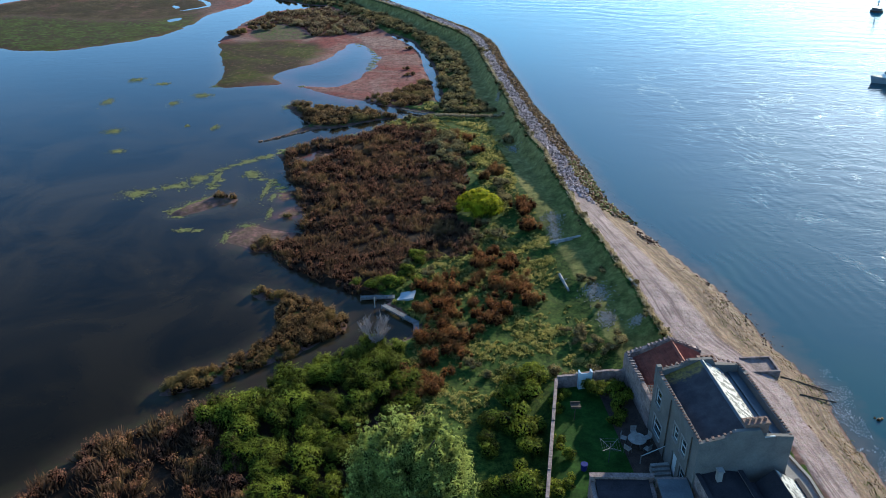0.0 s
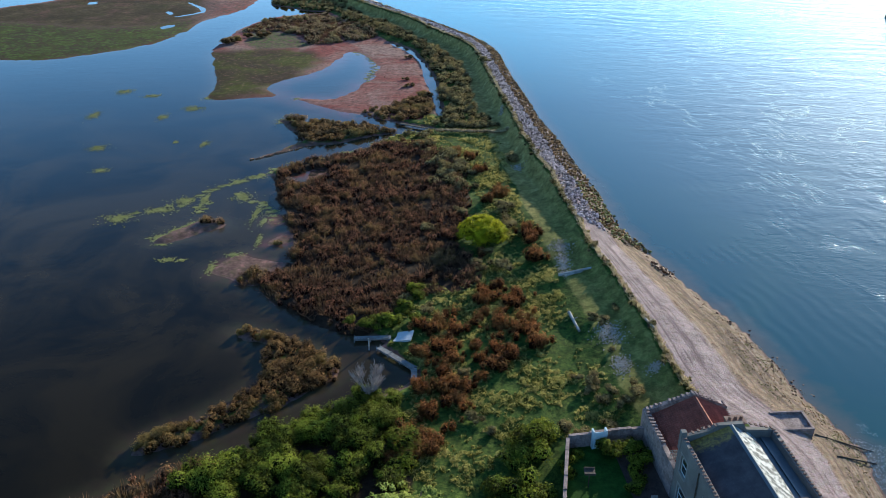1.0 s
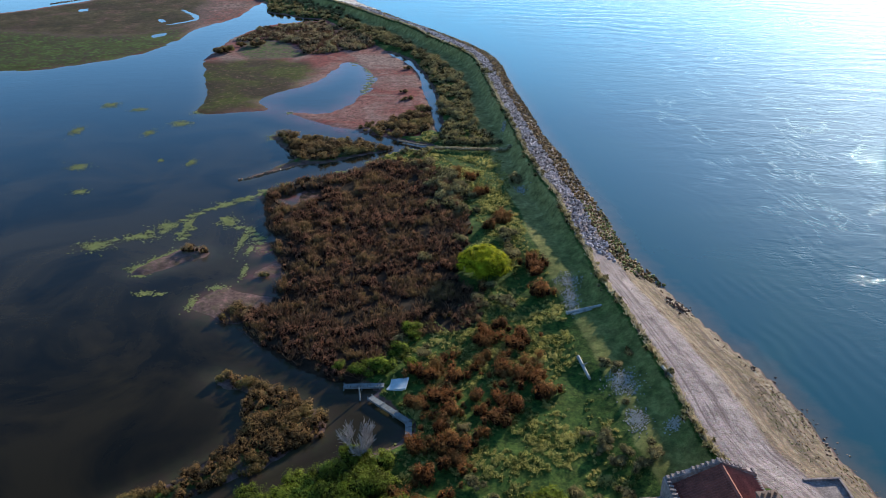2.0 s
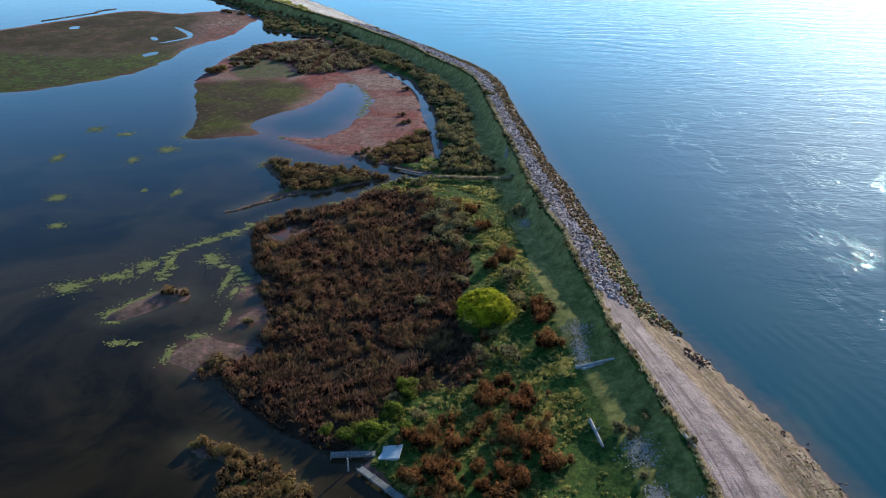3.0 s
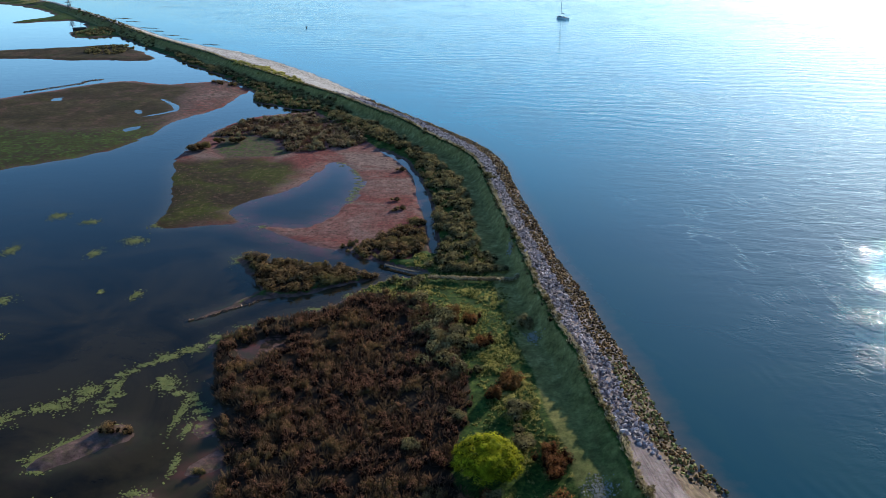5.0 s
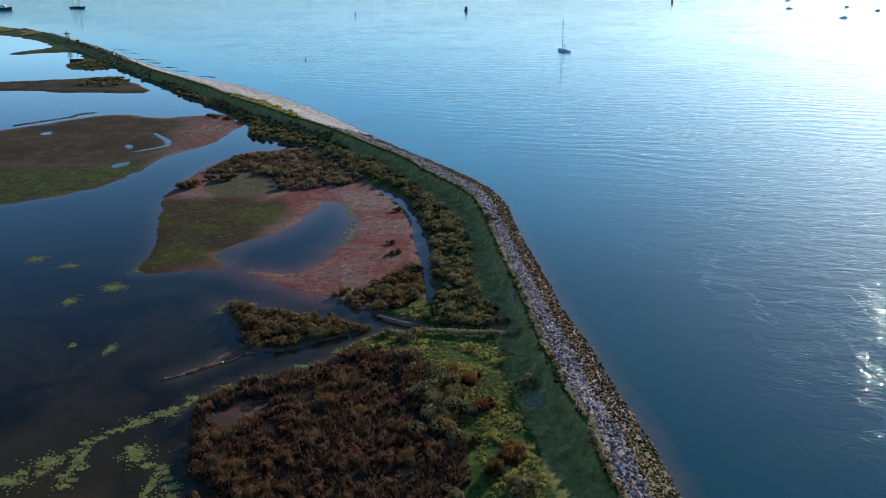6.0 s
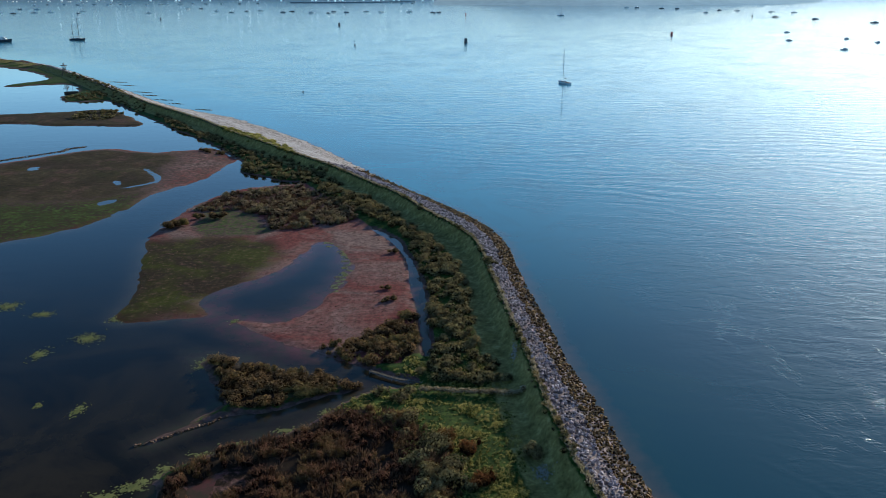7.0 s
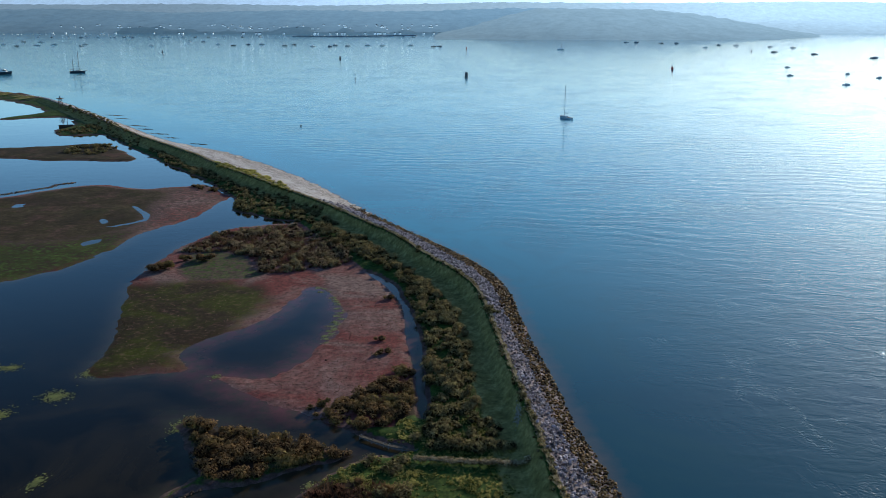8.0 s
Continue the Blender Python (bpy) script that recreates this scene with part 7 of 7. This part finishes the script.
def deck(length, beam, side, n=12):
    bm = bmesh.new()
    edge = []
    for k in range(n + 1):
        u = k / n
        half = (beam / 2 * (0.72 + 0.28 * math.sin(min(u / 0.5, 1.0) * math.pi / 2)) * (1 - max(0.0, (u - 0.45) / 0.55) ** 2.2)) * 0.97
        x, z = -length / 2 + length * u, side * (1 + 0.35 * u * u) - 0.05
        edge.append((bm.verts.new((x, half, z)), bm.verts.new((x, 0, z + 0.05)), bm.verts.new((x, -half, z))))
    for a, b in zip(edge, edge[1:]):
        bm.faces.new((a[0], a[1], b[1], b[0]))
        bm.faces.new((a[1], a[2], b[2], b[1]))
    bmesh.ops.recalc_face_normals(bm, faces=bm.faces)
    return bm


def cabin(length, wide, z0, tall, x):
    bm = bmesh.new()
    prism(bm, [(x - length / 2, z0), (x + length / 2 + tall * 0.5, z0), (x + length / 2 - tall * 0.2, z0 + tall), (x - length / 2 + tall * 0.15, z0 + tall)], "y", -wide / 2, wide / 2)
    return bm


def sailing_boat(name, m, length, mast, hull_mat, label, masts=1, group="", wires=True):
    beam, side = length * 0.29, length * 0.085
    root = thing(name, m, label, "boat", group)
    part("hull", hull(length, beam, side), hull_mat, root)
    part("deck", deck(length, beam, side), DECK, root)
    part("cabin", cabin(length * 0.36, beam * 0.5, side * 1.02, length * 0.05, length * 0.06), HULL_WHITE if hull_mat is not HULL_DARK else DECK, root)
    part("cabin_window", boxed(-length * 0.05, length * 0.17, -beam * 0.252, beam * 0.252, side + length * 0.018, side + length * 0.038), DARK_GLASS, root, "dark cabin windows")
    part("cockpit", boxed(-length * 0.36, -length * 0.14, -beam * 0.22, beam * 0.22, side * 0.98, side * 1.06), TIMBER, root)
    spots = [(length * 0.1, mast)] + ([(-length * 0.3, mast * 0.72)] if masts > 1 else [])
    for x, h in spots:
        pole = part("mast", rod(bmesh.new(), (x, 0, side), (x, 0, side + h), 0.012 * length, 0.008 * length, 8), ALLOY if masts == 1 else TIMBER, root)
        boom = part("boom", rod(bmesh.new(), (x, 0, side + h * 0.12), (x - length * 0.3, 0, side + h * 0.11), 0.014 * length, 0.014 * length, 8), CANVAS if masts == 1 else DECK, root, "furled sail along the boom")
        spread = part("spreader", rod(bmesh.new(), (x, -beam * 0.25, side + h * 0.55), (x, beam * 0.25, side + h * 0.55), 0.006 * length, 0.006 * length, 4), ALLOY, root)
        if wires:
            for q in ((length * 0.49, 0, side * 1.33), (-length * 0.49, 0, side), (x - 0.3, beam * 0.45, side), (x - 0.3, -beam * 0.45, side)):
                part("stay", rod(bmesh.new(), (x, 0, side + h * 0.98), q, 0.003 * length, 0.003 * length, 3), ALLOY, root)
    if masts > 1:
        part("bowsprit", rod(bmesh.new(), (length * 0.45, 0, side * 1.3), (length * 0.62, 0, side * 1.6), 0.012 * length, 0.008 * length), TIMBER, root)
    return root


def motor_boat(name, m, length, hull_mat, label, group=""):
    beam, side = length * 0.34, length * 0.11
    root = thing(name, m, label, "boat", group)
    part("hull", hull(length, beam, side), hull_mat, root)
    part("deck", deck(length, beam, side), DECK, root)
    part("cabin", cabin(length * 0.34, beam * 0.66, side * 1.0, length * 0.12, length * 0.02), HULL_WHITE, root, "white wheelhouse")
    part("windscreen", prism(bmesh.new(), [(length * 0.10, side + length * 0.065), (length * 0.215, side + length * 0.065), (length * 0.19, side + length * 0.105), (length * 0.10, side + length * 0.105)], "y", -beam * 0.335, beam * 0.335), DARK_GLASS, root, "dark windscreen")
    part("roof", boxed(-length * 0.15, length * 0.19, -beam * 0.36, beam * 0.36, side + length * 0.121, side + length * 0.135), HULL_WHITE, root)
    part("rail", rod(bmesh.new(), (length * 0.2, beam * 0.32, side * 1.6), (length * 0.46, 0.02, side * 1.9), 0.02, 0.02, 4), GALV, root)
    part("rail", rod(bmesh.new(), (length * 0.2, -beam * 0.32, side * 1.6), (length * 0.46, -0.02, side * 1.9), 0.02, 0.02, 4), GALV, root)
    part("rub_rail", boxed(-length * 0.5, length * 0.1, beam * 0.485, beam * 0.53, side * 0.85, side), TIMBER, root)
    part("aerial", rod(bmesh.new(), (-length * 0.1, 0, side + length * 0.135), (-length * 0.12, 0, side + length * 0.3), 0.02, 0.015, 4), GALV, root)
    return root


sailing_boat("sailing_yacht", pose(48.4, 434, 0, 0, 0, 118), 9.5, 15.0, HULL_WHITE, "white sailing yacht with bare mast lying at anchor")
sailing_boat("ketch", pose(-337, 758, 0, 0, 0, -15), 15.5, 17.0, HULL_DARK, "dark two-masted ketch lying at anchor", 2)
motor_boat("motor_cruiser", pose(-392, 736, 0, 0, 0, 8), 17.0, HULL_DARK, "long dark motor boat moored in the channel")
motor_boat("motor_cruiser", pose(86.5, 156.8, 0, 0, 0, 172), 9.5, HULL_GREY, "grey workboat with wheelhouse and rails")
NEAR_ROW = [(-862, 1558), (-799, 1489), (-940, 1769), (-781, 1524), (-891, 1746), (-768, 1561), (-684, 1492), (-719, 1581), (-559, 1496), (-586, 1779), (-558, 1780), (-473, 1608), (-423, 1535), (-410, 1590), (-390, 1610), (-326, 1520),
            (-321, 1574), (-269, 1488), (-236, 1472), (-238, 1540), (-210, 1506), (-179, 1542), (-150, 1525), (-100, 1527), (-56, 1478), (-46, 1494)]
FAR_ROW = [(-1129, 2184), (-1112, 2222), (-1068, 2224), (-1015, 2187), (-1055, 2304), (-989, 2226), (-937, 2190), (-960, 2266), (-934, 2267), (-880, 2191), (-834, 2193), (-829, 2270), (-800, 2232), (-760, 2233), (-740, 2273), (-704, 2274),
           (-662, 2275), (-611, 2277), (-574, 2318), (-207, 2329), (-171, 2250), (-144, 2290)]
EAST_ROW = [(148, 1335), (333, 1771), (354, 1771), (390, 1706), (415, 1686), (401, 1439), (463, 1572), (484, 1538), (521, 1473), (445, 1248), (542, 1429), (468, 1167), (493, 1056), (313, 857), (269, 737), (325, 757), (270, 638), (329, 711)]
r = random.Random(700)
moored_sail = sailing_boat("moored_yacht", pose(*NEAR_ROW[0], 0), 11.0, 12.5, HULL_WHITE, "small white yacht on a swinging mooring", group="moored boats", wires=False)
moored_dark = sailing_boat("moored_yacht", pose(*NEAR_ROW[1], 0), 10.0, 11.5, HULL_DARK, "small dark yacht on a swinging mooring", group="moored boats", wires=False)
moored_motor = motor_boat("moored_launch", pose(*NEAR_ROW[2], 0), 9.5, HULL_GREY, "grey motor launch on a swinging mooring", "moored boats")
moored_dinghy = motor_boat("moored_launch", pose(*EAST_ROW[-1], 0, 0, 0, 20), 5.5, HULL_WHITE, "small pale open launch on a mooring", "moored boats")
kinds = [moored_sail, moored_dark, moored_motor]
for k, (x, y) in enumerate(NEAR_ROW[3:] + FAR_ROW + EAST_ROW[:-1]):
    copy_thing(kinds[r.choice((0, 0, 0, 2, 2, 1))] if y > 900 else moored_dinghy, pose(x, y, 0, 0, 0, r.uniform(-30, 30) + (180 if r.random() < 0.4 else 0)))


def buoy(x, y, wide, tall, label, material, pole=0.0):
    root = thing("buoy", pose(x, y, 0), label, "buoy")
    part("body", rod(bmesh.new(), (0, 0, -0.4), (0, 0, tall), wide / 2, wide * 0.42, 14), material, root)
    part("collar", rod(bmesh.new(), (0, 0, 0.1), (0, 0, 0.45), wide * 0.58, wide * 0.55, 14), TIMBER, root)
    if pole:
        part("pole", rod(bmesh.new(), (0, 0, tall), (0, 0, tall + pole), 0.12, 0.1), TIMBER, root)
        part("topmark", rod(bmesh.new(), (0, 0, tall + pole), (0, 0, tall + pole + 0.8), 0.5, 0.05, 10), TIMBER, root)
        part("topmark", rod(bmesh.new(), (0, 0, tall + pole - 1.2), (0, 0, tall + pole - 0.4), 0.5, 0.05, 10), HULL_WHITE, root)


buoy(1.9, 719, 2.8, 3.4, "large dark can buoy in the channel", HULL_DARK)
buoy(193.3, 821, 2.2, 2.6, "red navigation buoy with a topmark", RED_PAINT, 2.6)
buoy(-432, 1210, 2.2, 2.6, "tall dark navigation buoy in the channel", HULL_DARK, 3.0)
buoy(-147.9, 1020, 2.4, 3.0, "small dark can buoy in the channel", HULL_DARK)
buoy(-84.5, 687, 0.9, 1.0, "thin perch buoy with a topmark", HULL_DARK, 2.2)
buoy(-68.9, 402, 0.5, 0.6, "small dark mooring buoy", HULL_DARK)
buoy(1.2, 1366, 2.0, 3.0, "small distant channel buoy", RED_PAINT)
buoy(424, 1282, 2.0, 2.4, "small distant mooring buoy", HULL_DARK)
buoy(115.2, 226.5, 3.0, 1.2, "squat dark navigation buoy with striped topmarks", HULL_DARK, 2.4)

# ---- far end of the spit: lattice beacon and leaning mast ----
beacon = thing("beacon_tower", pose(-204, 462.7, height(-204, 462.7)), "small lattice beacon tower on the far spit", "beacon")
for sx in (-0.8, 0.8):
    for sy in (-0.8, 0.8):
        part("leg", rod(bmesh.new(), (sx, sy, -0.3), (sx * 0.6, sy * 0.6, 5.0), 0.14, 0.12, 5), TIMBER, beacon)
for z in (1.6, 3.2):
    bm = bmesh.new()
    for a, b in (((-0.75, -0.75), (0.75, 0.75)), ((-0.75, 0.75), (0.75, -0.75)), ((-0.75, -0.75), (-0.75, 0.75)), ((0.75, -0.75), (0.75, 0.75))):
        rod(bm, (*a, z), (*b, z + 0.8), 0.07, 0.07, 4)
    part("brace", bm, TIMBER, beacon)
part("platform", boxed(-1.3, 1.3, -1.3, 1.3, 5.0, 5.25), TIMBER, beacon)
part("lantern", rod(bmesh.new(), (0, 0, 5.251), (0, 0, 6.4), 0.4, 0.3, 8), HULL_GREY, beacon)
wreck = thing("wrecked_boat", pose(-168.9, 397, 0), "dark hulk of a small boat in the shallows", "boat")
part("hull", hull(6.0, 2.2, 0.8), TIMBER, wreck)
part("mast", rod(bmesh.new(), (0.5, 0, 0.3), (0.8, 0.2, 4.2), 0.09, 0.07), TIMBER, wreck)

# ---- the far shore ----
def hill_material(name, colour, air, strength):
    """A distant wooded slope; its haze is painted as emission, brighter towards the sun."""
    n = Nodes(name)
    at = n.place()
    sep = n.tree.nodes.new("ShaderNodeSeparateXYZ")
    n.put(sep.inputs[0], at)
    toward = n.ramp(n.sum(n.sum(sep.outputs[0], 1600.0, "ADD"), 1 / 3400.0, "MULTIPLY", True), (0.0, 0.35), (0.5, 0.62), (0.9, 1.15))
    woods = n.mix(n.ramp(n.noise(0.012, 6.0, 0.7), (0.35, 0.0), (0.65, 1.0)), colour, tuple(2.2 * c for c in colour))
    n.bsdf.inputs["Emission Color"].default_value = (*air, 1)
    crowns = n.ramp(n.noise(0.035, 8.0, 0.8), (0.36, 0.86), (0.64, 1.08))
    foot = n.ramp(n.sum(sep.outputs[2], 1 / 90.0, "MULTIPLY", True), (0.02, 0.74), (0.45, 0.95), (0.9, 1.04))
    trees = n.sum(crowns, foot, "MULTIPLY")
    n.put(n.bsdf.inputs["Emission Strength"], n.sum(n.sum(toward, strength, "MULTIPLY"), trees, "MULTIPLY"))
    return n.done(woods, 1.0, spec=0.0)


def ridge(name, x0, x1, y_at, tall_at, depth, material, label, seed, step=14.0):
    """A long wooded hill: an uneven crest above a shore line."""
    xs = np.arange(x0, x1 + step, step)
    rows = 7
    ys, zs = [], []
    for k in range(rows):
        u = k / (rows - 1)
        ys.append(np.array([y_at(x) for x in xs]) + depth * u)
        crest = np.array([tall_at(x) for x in xs]) * smooth(u * 0.85 + 0.12) * (u > 0)
        trees = (5.0 * fbm(xs / 40.0 + 7 * k, np.full(len(xs), 3.0 * k), seed) + 5.0 * vnoise(xs / 15.0, np.full(len(xs), 9.0 * k), seed + 4)) * (u > 0)
        zs.append(crest + trees - 1.0)
    v = np.stack([np.tile(xs, rows), np.concatenate(ys), np.concatenate(zs)], 1)
    n = len(xs)
    i = (np.arange(rows - 1)[:, None] * n + np.arange(n - 1)[None]).ravel()
    me = mesh_of(name, v, np.stack([i, i + 1, i + 1 + n, i + n], 1), True)
    me.materials.append(material)
    tagged(new(name, me), label, "hills", kind="structure")


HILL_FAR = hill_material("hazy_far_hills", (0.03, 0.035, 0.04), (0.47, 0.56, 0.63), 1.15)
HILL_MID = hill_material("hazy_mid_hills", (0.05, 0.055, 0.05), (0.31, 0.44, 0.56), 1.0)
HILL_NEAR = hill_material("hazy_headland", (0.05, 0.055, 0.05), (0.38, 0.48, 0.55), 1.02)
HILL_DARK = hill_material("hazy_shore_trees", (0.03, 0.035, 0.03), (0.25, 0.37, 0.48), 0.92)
# added glowing band that hides the low sky above the hills
HAZE = hill_material("pale_sky_band", (0.2, 0.2, 0.2), (0.74, 0.84, 0.98), 1.45)
ridge("backdrop_downs", -5200, 5200, lambda x: 4700.0, lambda x: 178 + 6 * math.sin(x / 900.0), 400, HAZE, "pale glowing haze band added over the low sky", 841, 60.0)
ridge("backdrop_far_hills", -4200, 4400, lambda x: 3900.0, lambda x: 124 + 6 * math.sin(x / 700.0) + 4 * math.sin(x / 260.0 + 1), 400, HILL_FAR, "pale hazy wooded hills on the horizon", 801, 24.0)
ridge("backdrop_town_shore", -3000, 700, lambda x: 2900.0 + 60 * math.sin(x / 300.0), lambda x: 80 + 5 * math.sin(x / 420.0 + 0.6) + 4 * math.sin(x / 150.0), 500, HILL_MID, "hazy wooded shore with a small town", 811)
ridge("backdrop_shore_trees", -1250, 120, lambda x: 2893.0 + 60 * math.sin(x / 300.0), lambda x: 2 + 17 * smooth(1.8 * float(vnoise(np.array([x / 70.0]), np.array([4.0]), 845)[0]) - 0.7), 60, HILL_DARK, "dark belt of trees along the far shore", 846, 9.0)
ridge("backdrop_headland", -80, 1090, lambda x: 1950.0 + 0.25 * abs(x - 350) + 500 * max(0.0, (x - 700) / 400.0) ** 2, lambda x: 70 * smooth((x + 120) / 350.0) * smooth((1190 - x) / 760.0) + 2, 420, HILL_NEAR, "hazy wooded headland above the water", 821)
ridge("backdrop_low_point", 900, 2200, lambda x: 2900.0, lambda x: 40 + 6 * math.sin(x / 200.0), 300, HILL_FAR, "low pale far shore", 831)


# far house walls glow with the same painted haze as the hills
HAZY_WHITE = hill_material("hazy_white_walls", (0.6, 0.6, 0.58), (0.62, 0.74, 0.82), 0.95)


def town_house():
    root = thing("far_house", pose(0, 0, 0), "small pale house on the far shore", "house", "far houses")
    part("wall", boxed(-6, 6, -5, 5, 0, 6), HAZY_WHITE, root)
    part("roof", prism(bmesh.new(), [(-5.6, 6.01), (5.6, 6.01), (0, 9.5)], "x", -6.3, 6.3), SLATE, root)
    for x in (-3.4, 0.0, 3.4):
        part("window", boxed(x - 0.7, x + 0.7, -5.06, -4.98, 2.6, 4.6), DARK_GLASS, root)
    return root


first = town_house()
r = random.Random(720)
for k in range(110):
    x = r.choice((r.uniform(-1500, -700), r.uniform(-900, -250), r.uniform(-330, -80), r.uniform(-1500, -250)))
    u = r.random() ** 2
    tier, up = k % 3 != 1, r.uniform(0.03, 0.24)
    m = pose(x, 2890 + 60 * math.sin(x / 300.0) - 30 * u if not tier else 2900 + 500 * up + 60 * math.sin(x / 300.0), 0.0 if not tier else float(80 * smooth(up * 0.85 + 0.12)) + 9.0, 0, 0, r.uniform(-40, 40)) @ Matrix.Diagonal((0.68, 0.68, 0.68, 1))
    if k == 0:
        first.matrix_basis = m
    else:
        copy_thing(first, m)
pier = thing("marina_breakwater", pose(0, 0, 0), "low dark stone breakwater in front of the marina", "breakwater")
part("mole", prism(bmesh.new(), [(-500, 2400), (-340, 2380), (-150, 2500), (-150, 2515), (-340, 2396), (-500, 2412)], "z", -1, 2.2), HULL_GREY, pier)
for k in range(46):
    if k < 26:
        x, y = -470 + 12.5 * k + r.uniform(-4, 4), 2440 + 0.25 * (12.5 * k) + r.uniform(0, 50)
    else:
        x, y = -1560 + 19 * (k - 26) + r.uniform(-6, 6), 2700 + r.uniform(0, 60)
    copy_thing(moored_sail, pose(x, y, 0, 0, 0, r.uniform(60, 120)))
